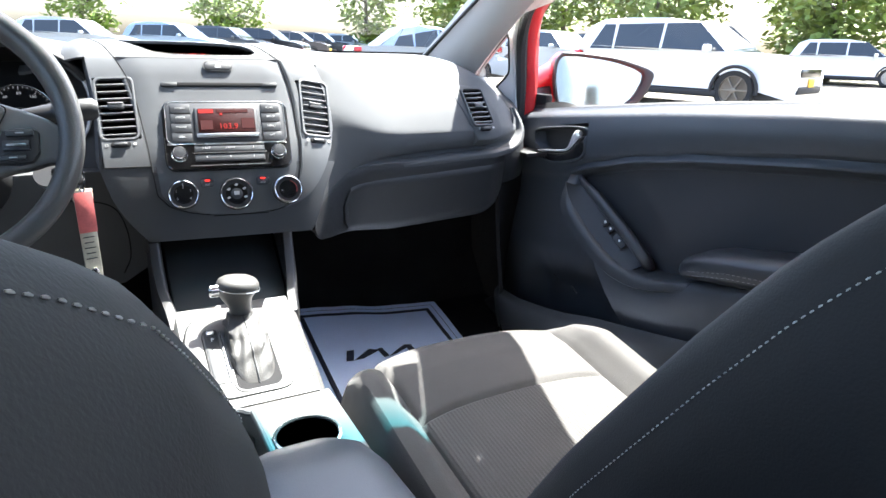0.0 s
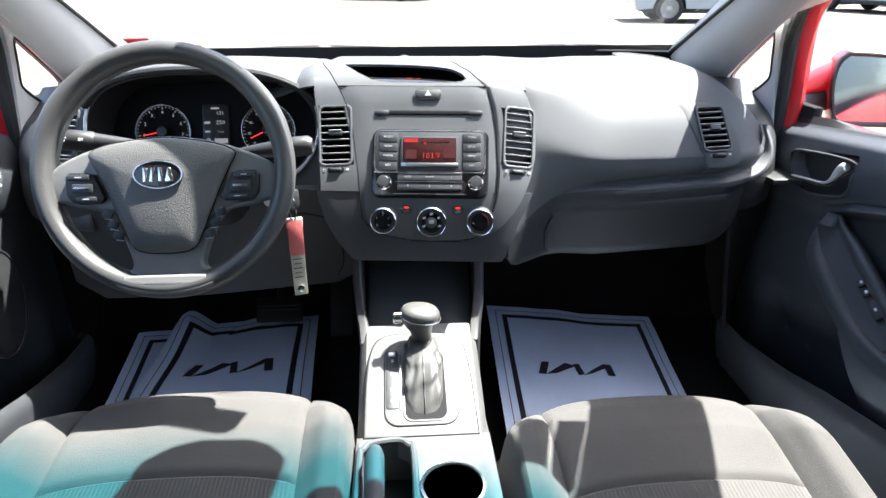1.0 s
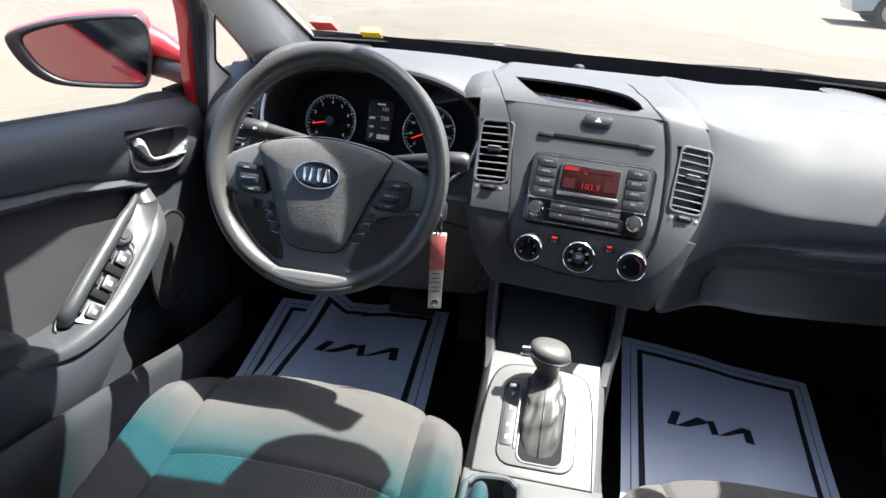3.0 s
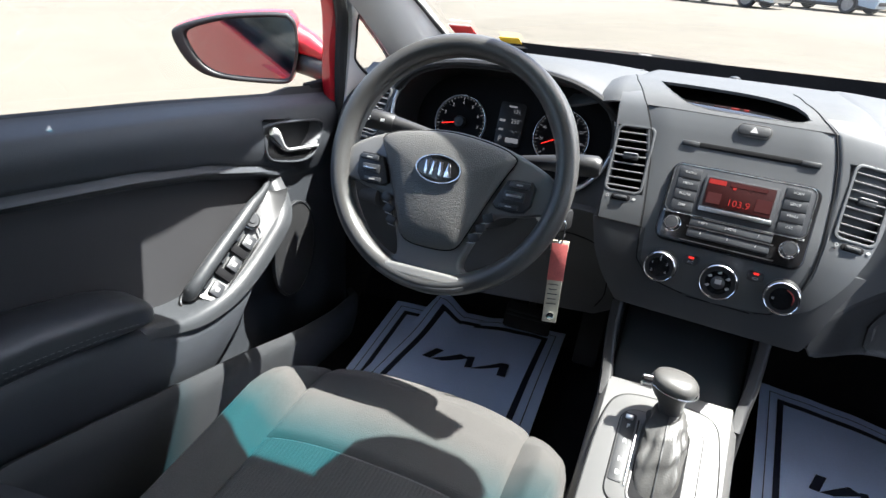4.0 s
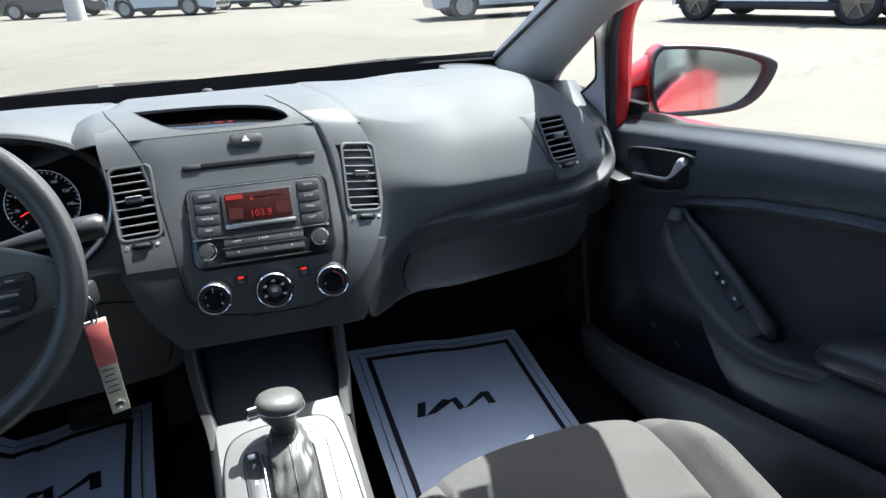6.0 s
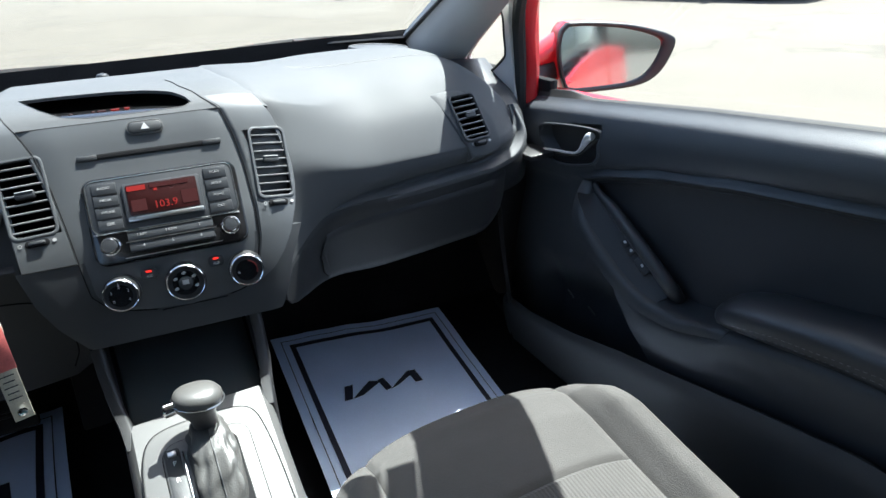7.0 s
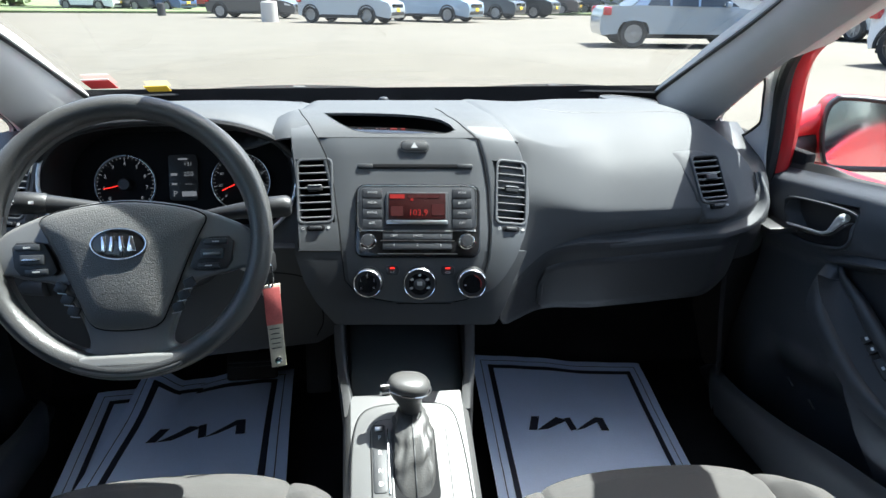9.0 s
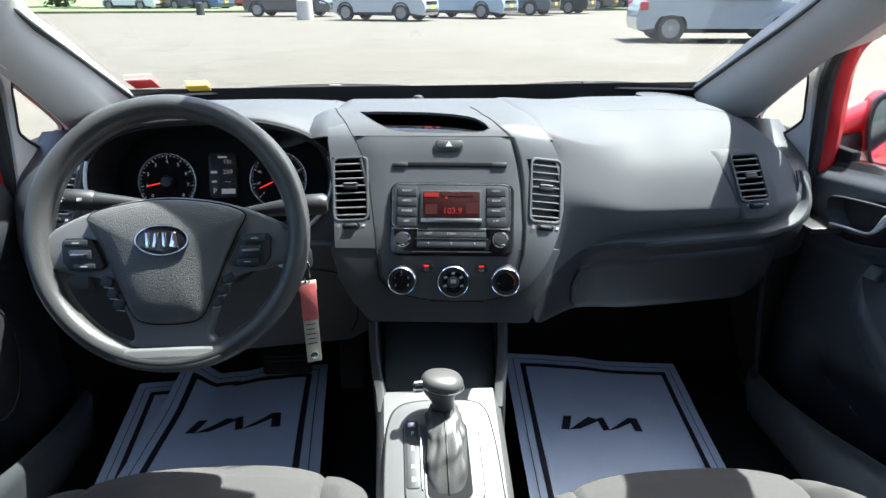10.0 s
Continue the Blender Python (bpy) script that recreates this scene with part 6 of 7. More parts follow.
seat("driver_seat", -0.345, 0.236, 0.008, 0.014, "charcoal fabric driver seat with ribbed centre", 0.02, -0.03, 0.04, 0.15)
seat("passenger_seat", 0.303, 0.228, -0.03, 0.0, "charcoal fabric passenger seat with ribbed centre", 0.0, 0.02)
bk = thing("belt_buckle", "black seat-belt buckle with red release button", "belt buckle")
part("housing", box(0.026, 0.03, 0.075, 0.007, T(KC - 0.098, 0.46, 0.545) @ pose(0, 0, 0, -25)), M_BLACK, bk)
part("release", box(0.018, 0.012, 0.02, 0.003, T(KC - 0.098, 0.452, 0.578) @ pose(0, 0, 0, -25)), M_REDPR, bk)

# ---- doors ----
def door(sx):
    """A front door seen from inside; built for the right side and mirrored for the left, which sits a touch higher."""
    dz = 0.0 if sx > 0 else 0.013
    X = lambda x: x if sx > 0 else 2 * XC - x
    P = lambda x, y, z: Vector((X(x), y, z + dz))
    d = thing("door_1" if sx > 0 else "door_2", "charcoal front door trim with chrome handle and armrest", "car door", group="front doors", kind="structure")
    sill = lambda y: lerp_table(y, [(-0.3, 1.00), (0.3, 0.977), (0.6, 0.957), (0.845, 0.934), (1.175, 0.896), (1.30, 0.882)])
    belt = lambda y: lerp_table(y, [(-0.3, 0.92), (0.3, 0.893), (0.565, 0.868), (0.76, 0.843), (0.90, 0.818), (1.02, 0.786), (1.07, 0.768), (1.13, 0.752), (1.30, 0.735)])
    # the pull: a broad rounded band that falls from the belt line and runs back into the armrest
    outer = spline([(0, 1.086, 0.775), (0, 1.076, 0.742), (0, 1.050, 0.703), (0, 1.000, 0.662), (0, 0.940, 0.627), (0, 0.885, 0.609), (0, 0.826, 0.606), (0, 0.770, 0.618), (0, 0.715, 0.636)], 60)
    inner = spline([(0, 1.050, 0.776), (0, 1.040, 0.748), (0, 1.014, 0.716), (0, 0.959, 0.677), (0, 0.907, 0.650), (0, 0.859, 0.637), (0, 0.805, 0.636), (0, 0.755, 0.646), (0, 0.705, 0.660)], 60)
    edge_z = lambda y: float(np.interp(y, [p.y for p in outer[::-1]], [p.z for p in outer[::-1]]))
    rail = lambda y: lerp_table(y, [(-0.3, 0.655), (0.498, 0.608), (0.622, 0.583), (0.768, 0.550), (0.894, 0.524), (1.0, 0.496), (1.051, 0.486), (1.148, 0.471), (1.258, 0.470)])

    def relief(y, z):
        """How far the flat trim behind the armrest stands in, towards the seats (its x)."""
        zs, zb, rl = sill(y), belt(y), rail(y)
        up = sstep(zb - 0.012, zb + 0.010, z)
        x_up = 0.700 - 0.018 * math.sin(math.pi * min(max((z - zb) / max(zs - zb, 0.02), 0), 1)) + 0.02 * sstep(zs - 0.02, zs, z)
        lip = -0.014 * math.exp(-((z - zb - 0.004) / 0.007) ** 2) + 0.004 * math.exp(-((z - zb - 0.017) / 0.003) ** 2)
        front = sstep(1.03, 1.115, y)
        x = 0.712 - 0.008 * front
        x += 0.035 * sstep(rl + 0.12, rl + 0.02, z) * sstep(0.84, 0.90, y) * sstep(1.24, 1.16, y)
        x = x + (x_up - x) * up + lip * (1 - front)
        # bowl of the inner handle
        hy, hz = (y - 1.103) * math.cos(0.2) + (z - 0.829) * math.sin(-0.2), (z - 0.829) * math.cos(0.2) + (y - 1.103) * math.sin(0.2)
        q = max(abs(hy) / 0.085, abs(hz) / 0.0365, (1.13 * hy - hz) / 0.083, (-2.04 * hy - hz) / 0.154)
        return x + 0.026 * sstep(1.0, 0.86, q)

    ny, n1, n2, n3 = 190, 95, 40, 40
    nz = n1 + n2 + n3
    yv = [1.31 - 1.61 * (i / ny) ** 1.25 for i in range(ny + 1)]
    trim, ins = bmesh.new(), bmesh.new()
    pts, gap = {}, {}
    for i, y in enumerate(yv):
        hi = belt(y) - 0.010
        lo = min(edge_z(y) + 0.012 if y < 1.06 else hi - 0.001, hi - 0.001)
        gap[i] = hi - lo
        zs_ = [0.36 + (lo - 0.36) * k / n1 for k in range(n1)] + [lo + (hi - lo) * k / n2 for k in range(n2)] + [hi + (sill(y) - hi) * k / n3 for k in range(n3 + 1)]
        for j, z in enumerate(zs_):
            pts[i, j] = P(relief(y, z), y, z)
    for bmx, want in ((trim, False), (ins, True)):
        vs = {}
        for i in range(ny):
            for j in range(nz):
                isin = n1 <= j < n1 + n2 and (gap[i] > 0.0015 or gap[i + 1] > 0.0015)
                if isin == want:
                    q = [(i, j), (i + 1, j), (i + 1, j + 1), (i, j + 1)]
                    for c in q:
                        if c not in vs:
                            vs[c] = bmx.verts.new(pts[c])
                    bmx.faces.new([vs[c] for c in q])
    # map pocket: a thin wall that stands off the trim
    rows = []
    for y in np.linspace(0.30, 1.268, 40):
        e = sstep(1.268, 1.235, y)
        rows.append([P(0.626 + 0.03 * (1 - e) + 0.018 * (1 - k) ** 2 + 0.010 * sstep(0.86, 1.0, k) ** 2, y, 0.36 + (rail(y) - 0.010 * (1 - e) - 0.36) * k) for k in np.linspace(0, 1, 16)])
    rows_surface(rows, 0.012, M_POCKET, "map_pocket", d, "charcoal map pocket wall", toward=(-1 if sx > 0 else 1, 0, 0))
    # top ledge at the glass and outer skin
    part("trim_panel", trim, M_DOOR, d, "charcoal soft-touch trim panel")
    part("insert_panel", ins, M_INSERT, d, "black woven door insert")
    rows = [[P(x, y, sill(y) + z) for x, z in ((0.720, -0.001), (0.728, 0.003 + 0.010 * sstep(1.10, 1.17, y)), (0.740, 0.001 + 0.010 * sstep(1.10, 1.17, y)), (0.746, -0.02))] for y in yv[::4]]
    rows_surface(rows, 0.004, M_RUBBER, "window_seal", d, "black seal along the window sill")
    rows = [[P(0.765 + 0.05 * math.sin(math.pi * k / 10), y, 0.30 + (sill(y) - 0.32) * k / 8) for k in range(9)] for y in yv[::8]]
    rows_surface(rows, 0.012, M_RED, "outer_skin", d)
    rows = [[P(0.745 - 0.10 * (k / 6) ** 1.2, y, sill(y) - 0.01 + (lerp_table(y, [(-0.3, 1.40), (0.0, 1.40), (0.4, 1.385), (0.70, 1.33), (0.98, 1.24), (1.19, 1.14), (1.275, 1.07)]) - sill(y)) * k / 6) for k in range(7)] for y in [1.275 - 1.56 * i / 20 for i in range(21)]]
    bm = loft(rows, closed=False, caps=False)
    part("window_pane", bm, M_SIDE, d, "clear side window")
    # handle: bezel ring, chrome lever
    HM = axes_m(P(0.6905, 1.103, 0.829), (0, -math.cos(0.2), math.sin(0.2)), (0, math.sin(0.2), math.cos(0.2)))
    if sx < 0:
        HM = axes_m(P(0.6905, 1.103, 0.829), (0, math.cos(0.2), -math.sin(0.2)), (0, math.sin(0.2), math.cos(0.2)))
    f = 1 if sx > 0 else -1
    bez = [(-0.0896, 0.0345), (-0.075, 0.039), (-0.0439, 0.0395), (0.0331, 0.0344), (0.0800, 0.0275), (0.0890, 0.0170), (0.0789, -0.0159), (0.0665, -0.0300), (0.0466, -0.0360), (-0.0078, -0.0395), (-0.0478, -0.0355), (-0.0738, -0.0206), (-0.0885, 0.0100)]
    bz = [(p.x, p.y) for p in spline([(f * x, y, 0) for x, y in bez + bez[:1]], 80)][:-1]
    hd = part("handle_bezel", plate(bz, [[(x * 0.95, y * 0.90) for x, y in bz]], 0.007, 0.002, HM @ T(0, 0, 0.0095)), M_DOOR, d, "charcoal handle recess surround")
    part("recess", plate([(x * 0.97, y * 0.95) for x, y in bz], (), 0.004, 0, HM @ T(0, 0, -0.014)), M_DASH2, hd)
    # chrome blade that thickens into a short upright grip
    lv = [(-0.074, -0.0095), (-0.050, -0.0105), (-0.027, -0.0118), (0.000, -0.0135), (0.018, -0.0135), (0.033, -0.0075), (0.046, 0.0040), (0.058, 0.0145), (0.069, 0.0175)]
    lvp = spline([(f * x, y, 0.010) for x, y in lv], 36)
    bm = tube(lvp, [0.0024 + 0.0056 * sstep(0.50, 0.93, i / 35) - 0.002 * sstep(0.94, 1.0, i / 35) for i in range(36)], 14)
    bm.transform(HM)
    part("pull_lever", bm, M_HANDLE, hd, "chrome pull lever")
    sc = [(-0.070, -0.0150), (-0.030, -0.0160), (0.005, -0.0180), (0.028, -0.0140), (0.045, -0.0030), (0.060, 0.0085), (0.077, 0.0120), (0.080, 0.0060), (0.0740, -0.0165), (0.062, -0.0285), (0.044, -0.0330), (-0.008, -0.0360), (-0.045, -0.0330), (-0.062, -0.0230)]
    scp = [(p.x, p.y) for p in spline([(f * x, y, 0) for x, y in sc + sc[:1]], 72)][:-1]
    part("lever_scoop", plate(scp, (), 0.010, 0.003, HM @ T(0, 0, 0.006), seg=3), mat("smoked_chrome", (0.10, 0.10, 0.105), 0.16, metal=0.85, var=0.04), hd, "dark polished lower half of the lever")
    # the band of the pull: rounded over its width, sunk into the trim along both edges
    rings = []
    for k, (o_, i_) in enumerate(zip(outer, inner)):
        v = k / 59
        away = (o_ - i_).normalized()
        out_x = 0.646 + 0.056 * (1 - sstep(-0.05, 0.30, v)) + 0.006 * sstep(0.8, 1.0, v)
        sec = [(o_ + away * 0.003, 0.722), (o_, out_x + 0.022), (o_.lerp(i_, 0.08), out_x + 0.007), (o_.lerp(i_, 0.25), out_x), (o_.lerp(i_, 0.55), out_x + 0.001), (o_.lerp(i_, 0.82), out_x + 0.004), (o_.lerp(i_, 0.96), out_x + 0.010), (i_, out_x + 0.020), (i_ - away * 0.003, 0.722)]
        rings.append([P(x, p.y, p.z) for p, x in sec])
    part("door_pull", loft(rings), M_PULL, d, "smooth charcoal door pull")
    seam = [P(0.6515 + 0.056 * (1 - sstep(-0.05, 0.30, k / 59)), q.y, q.z) for k, q in enumerate(o_.lerp(i_, 0.14) for o_, i_ in zip(outer, inner))]
    part("pull_seam", tube(seam[4:], 0.0008, 5), M_POCKET, d)
    # armrest body under the band; its front edge leans back to the map pocket
    rings = []
    for y in [0.952, 0.947, 0.935, 0.90, 0.86, 0.80, 0.74, 0.70, 0.60, 0.45, 0.25, 0.0, -0.28]:
        zt = edge_z(y) + 0.012 if y > 0.73 else lerp_table(y, [(-0.3, 0.745), (0.0, 0.735), (0.5, 0.703), (0.62, 0.684), (0.70, 0.664), (0.73, 0.648)])
        zl = rail(y) - 0.05
        lean = 0.85 * sstep(0.60, 0.93, y)
        e = 0.020 * (1 - sstep(0.952, 0.930, y)) + 0.018 * (1 - sstep(0.955, 0.945, y))
        sec = [(0.722, zt), (0.662 + e, zt - 0.002), (0.653 + e, zt - 0.010), (0.650 + e, zt - 0.022), (0.651 + e, zt * 0.6 + zl * 0.4), (0.664 + e, zt * 0.25 + zl * 0.75), (0.680 + e * 0.7, zl), (0.722, zl)]
        rings.append([P(x, y - lean * (0.625 - z) * (1 if z < 0.625 else 0), z) for x, z in sec])
    part("armrest_body", loft(rings), M_DOOR, d, "charcoal armrest body")
    # armrest pad with stitching
    rings = []
    pad_z = lambda y: lerp_table(y, [(-0.3, 0.772), (0.0, 0.760), (0.5, 0.729), (0.62, 0.711), (0.70, 0.690), (0.73, 0.678)])
    for y, hh, w in ((0.732, 0.006, 0.010), (0.727, 0.014, 0.020), (0.716, 0.020, 0.030), (0.695, 0.024, 0.036), (0.66, 0.027, 0.040), (0.55, 0.029, 0.043), (0.35, 0.030, 0.044), (0.0, 0.030, 0.044), (-0.28, 0.03, 0.04)):
        rings.append([P(0.672 + w * math.copysign(abs(math.cos(t)) ** 0.55, math.cos(t)), y, pad_z(y) + hh * math.copysign(abs(math.sin(t)) ** 0.6, math.sin(t)) + 0.006 * math.sin(t) * math.cos(t)) for t in np.linspace(0, 2 * math.pi, 33)[:-1]])
    pad = part("armrest_pad", loft(rings), M_ARMREST, d, "padded black armrest with stitched edge")
    bm = bmesh.new()
    for zo in (-0.004, -0.011):
        line = [P(0.6282, y, pad_z(y) + zo) for y in np.linspace(0.69, 0.12, 130)]
        for p, q in list(zip(line, line[1:]))[::2]:
            tube([p, q], 0.0004, 4, bm=bm)
    part("pad_stitching", bm, M_STITCH, pad)
    # grab bar over the switches
    bar = spline([(0.700, 1.046, 0.768), (0.690, 1.020, 0.758), (0.684, 0.978, 0.744), (0.680, 0.940, 0.726), (0.678, 0.900, 0.705), (0.678, 0.862, 0.682), (0.680, 0.834, 0.662), (0.688, 0.826, 0.648), (0.705, 0.834, 0.634)], 40)
    part("grab_bar", tube([P(*p) for p in bar], [0.005 + 0.0055 * sstep(0.0, 0.35, k / 39) - 0.002 * sstep(0.8, 1.0, k / 39) for k in range(40)], 14, flat=1.15), M_PULL, d, "rounded grab bar")
    # switch panel between band and bar
    low_e = [p for p in inner if 0.838 < p.y < 1.046]
    rows = []
    for q in low_e:
        by = min(max(q.y - 0.012, 0.832), 1.03)
        bz = float(np.interp(by, [p.y for p in bar[::-1]][2:], [p.z for p in bar[::-1]][2:])) - 0.004
        rows.append([P(0.662 + 0.034 * k, q.y + (by - q.y) * k, q.z + (bz - q.z) * k - 0.004 * math.sin(math.pi * max(k, 0))) for k in np.linspace(-0.06, 1.0, 9)])
    pan = rows_surface(rows, 0.003, M_SWPANEL if sx < 0 else M_POCKET, "switch_panel", d, "satin grey switch panel" if sx < 0 else "charcoal switch panel", toward=(-1 if sx > 0 else 1, 0, 0.2))
    along = P(0, 0.921, 0.727) - P(0, 0.830, 0.671)
    face_n = along.cross(P(0.696, 0.886, 0.692) - P(0.662, 0.912, 0.655))
    face_n = (face_n if face_n.x * f < 0 else -face_n).normalized()
    SM = axes_m(P(0.679, 0.899, 0.674) + face_n * 0.001, along, face_n.cross(along))
    if SM.col[2].x * f > 0:
        SM = SM @ pose(0, 0, 0, 180)
    up_ = 1 if SM.col[1].z > 0 else -1
    if sx < 0:
        part("panel_rim", tube([SM @ Vector((x, y, 0.002)) for x, y in rrect(0.185, 0.052, 0.02, 6, -0.008, 0.0)], 0.0015, 6, closed=True), M_SATIN, pan)
        part("mirror_dial", lathe([(0.014, 0), (0.014, 0.004), (0.012, 0.006), (0.007, 0.006), (0.006, 0.008), (0.0003, 0.008)], 28, SM @ T(0.086, 0.004 * up_, 0.001)), M_BUTTON, pan, "round mirror adjuster")
        part("dial_ring", lathe([(0.0155, 0), (0.0155, 0.0025), (0.0140, 0.003), (0.0138, 0)], 28, SM @ T(0.086, 0.004 * up_, 0.001)), M_SATIN, pan)
        for i, yy in enumerate((0.050, 0.004, -0.046)):
            for e in (-1, 1):
                s_ = part("window_switch", box(0.025, 0.020, 0.012, 0.003, SM @ T(yy, e * 0.0125, 0.003) @ pose(0, 0, 0, 0, 8)), M_BUTTON, pan)
                part("switch_mark", box(0.007, 0.006, 0.0004, 0, SM @ T(yy, e * 0.0125, 0.0095)), M_GREYPR, s_)
            if i < 2:
                part("switch_well", box(0.014, 0.046, 0.004, 0.001, SM @ T(yy - 0.022, 0, 0.003)), M_DEEP, pan)
    else:
        for yy, w in ((0.046, 0.013), (0.028, 0.013), (-0.004, 0.032)):
            s_ = part("window_switch", box(w, 0.017, 0.009, 0.0025, SM @ T(yy, 0.002 * up_, 0.001)), M_BLACK, pan)
            part("switch_mark", box(0.005, 0.004, 0.0004, 0, SM @ T(yy, 0.002 * up_, 0.0058)), M_WHITE, s_)
    if sx < 0:
        GM = axes_m(P(0.690, 1.10, 0.615), (0, 1, 0), (0.05, 0.10, 1))
        gr = part("speaker_grille", plate(ellipse(0.062, 0.095, 40), (), 0.006, 0.002, GM @ T(0, 0, 0.004)), M_BLACK, d, "black perforated speaker grille")
        part("speaker_ring", plate(ellipse(0.066, 0.10, 40), [ellipse(0.062, 0.096, 40)], 0.008, 0.001, GM @ T(0, 0, 0.005)), M_DASH2, d)
        bm = bmesh.new()
        for i in range(-13, 14):
            for j in range(-20, 21):
                x, y = (i + 0.5 * (j % 2)) * 0.0046, j * 0.0046
                if (x / 0.058) ** 2 + (y / 0.090) ** 2 < 1:
                    bm.faces.new([bm.verts.new(GM @ Vector((x + 0.0015 * math.cos(a), y + 0.0015 * math.sin(a), 0.0043))) for a in (0.5, 2.1, 3.7, 5.3)])
        part("perforation", bm, mat("grille_hole", (0.06, 0.062, 0.065), 0.5), gr)
    else:
        for y, z in ((1.05, 0.552), (0.99, 0.545)):
            part("trim_clip", box(0.004, 0.020, 0.004, 0.001, T(*P(0.66, y, z)) @ pose(0, 0, 0, 25)), M_DASH2, d)
    return d


door(1)
door(-1)

# door mirrors
def door_mirror(sx):
    dz = 0.0 if sx > 0 else 0.022
    P = lambda x, y, z: Vector((x if sx > 0 else 2 * XC - x - 0.005, y, z + dz))
    mi = thing("door_mirror", "red door mirror with black surround", "door mirror", group="door mirrors")
    f = 1 if sx > 0 else -1
    nx, nz = (-0.384, 0.083) if sx > 0 else (0.50, -0.03)
    ny = -math.sqrt(1 - nx * nx - nz * nz)
    face = axes_m(P(0.912, 1.245, 0.941), (-ny, nx, 0), (0, -nz / ny, 1)) @ pose(0, 0, 0, 0, 0, -1.5 * f)
    o = [(-0.43, 0.495), (-0.24, 0.50), (0.06, 0.46), (0.27, 0.39), (0.437, 0.30), (0.50, 0.20), (0.47, -0.01), (0.39, -0.24), (0.27, -0.39), (0.085, -0.46), (-0.24, -0.505), (-0.38, -0.50), (-0.43, -0.43), (-0.477, -0.17), (-0.50, 0.11), (-0.485, 0.37)]
    op = [(p.x, p.y) for p in spline([(f * x * 0.246, y * 0.140, 0) for x, y in o + o[:1]], 80)][:-1]
    glass = [(x * 0.865 - f * 0.0105, y * 0.865) for x, y in op]
    part("surround", plate(op, [glass], 0.022, 0.005, face @ T(0, 0, 0.002), seg=3), M_BLACK, mi, "black mirror surround")
    part("mirror_glass", plate([(x * 1.01, y * 1.01) for x, y in glass], (), 0.003, 0, face @ T(0, 0, -0.007)), M_MIRROR, mi)
    rings = [[face @ Vector((x * s + f * cx, y * s2 + cy, z)) for x, y in op] for s, s2, z, cx, cy in ((1.0, 1.0, -0.018, 0, 0), (1.02, 1.03, -0.03, 0, 0), (0.97, 0.98, -0.075, -0.004, 0), (0.82, 0.80, -0.115, -0.012, 0), (0.5, 0.45, -0.14, -0.03, 0), (0.1, 0.1, -0.148, -0.03, 0))]
    part("shell", loft(rings), M_RED, mi, "glossy red shell")
    part("foot", tube([P(0.705, 1.322, 0.896), P(0.745, 1.328, 0.900), P(0.79, 1.335, 0.910), P(0.83, 1.342, 0.918)], [0.024, 0.022, 0.024, 0.028], 14), M_BLACK, mi)
    part("arm_cover", tube([P(0.735, 1.335, 0.925), P(0.765, 1.338, 0.936), P(0.80, 1.340, 0.950), P(0.84, 1.335, 0.962)], [0.008, 0.017, 0.026, 0.034], 16), M_RED, mi, "glossy red cover over the mirror arm")


door_mirror(1)
door_mirror(-1)

# ---- paper floor mats ----
def paper_mat(name, label, origin, right, fwd, w, h, waves, group="paper mats", flare=0.0, mark=(0.435, 0.365), wide=0.165):
    o, r, f = Vector(origin), Vector(right), Vector(fwd)
    nrm = r.cross(f).normalized()
    def S(a, b, up=0.0):
        """a across 0..1, b from the far edge 0 to the near edge 1."""
        z = waves(a, b)
        return o + r * (a * w - (1 - a) * flare * b) - f * (b * h) + nrm * (z + up)
    mt = thing(name, label, "floor mat", group=group)
    n = 40
    rows_surface([[S(i / n, j / n) for i in range(n + 1)] for j in range(n + 1)], 0.0012, M_PAPER, "paper_sheet", mt)
    def band(nm, inset, width, mat_):
        loops = []
        for k in (inset, inset + width):
            ax, by = k / w, k / h
            q = [(ax + (1 - 2 * ax) * i / 30, by) for i in range(30)] + [(1 - ax, by + (1 - 2 * by) * i / 30) for i in range(30)] + [(1 - ax - (1 - 2 * ax) * i / 30, 1 - by) for i in range(30)] + [(ax, 1 - by - (1 - 2 * by) * i / 30) for i in range(30)]
            loops.append([S(a, b, 0.0012) for a, b in q])
        part(nm, loft(loops + [], caps=False), mat_, mt)
    band("printed_border", 0.032, 0.011, M_INK)
    band("printed_line", 0.017, 0.0016, M_INK)
    # plain printed strokes in the middle
    cx, cy, sw, sh = *mark, wide / (w + 0.36 * flare), 0.036 / h
    def stroke(pts2):
        bm = bmesh.new()
        rows = []
        (x0, y0), (x1, y1), (x2, y2), (x3, y3) = pts2
        for j in range(7):
            v = j / 6
            rows.append([S(cx + sw * ((x0 + (x1 - x0) * u) * (1 - v) + (x3 + (x2 - x3) * u) * v), cy - sh * ((y0 + (y1 - y0) * u) * (1 - v) + (y3 + (y2 - y3) * u) * v), 0.0012) for u in np.linspace(0, 1, 9)])
        part("printed_stroke", loft(rows, closed=False, caps=False), M_INK, mt)
    for q in (((-0.50, -0.50), (-0.40, -0.50), (-0.33, 0.50), (-0.43, 0.50)), ((-0.40, -0.50), (-0.26, -0.42), (0.02, 0.30), (-0.12, 0.50)), ((-0.02, 0.42), (0.06, 0.50), (0.10, -0.42), (0.02, -0.50)), ((0.08, -0.50), (0.20, -0.36), (0.46, 0.30), (0.38, 0.50)), ((0.38, 0.50), (0.48, 0.46), (0.50, -0.50), (0.40, -0.50))):
        stroke(q)
    return mt


def wav(seed, amp, curl):
    def fn(a, b):
        return amp * noise.noise(Vector((a * 2.2 + seed, b * 2.2, seed))) + 0.5 * amp * noise.noise(Vector((a * 6 + seed, b * 5, 1.0))) + curl(a, b)
    return fn


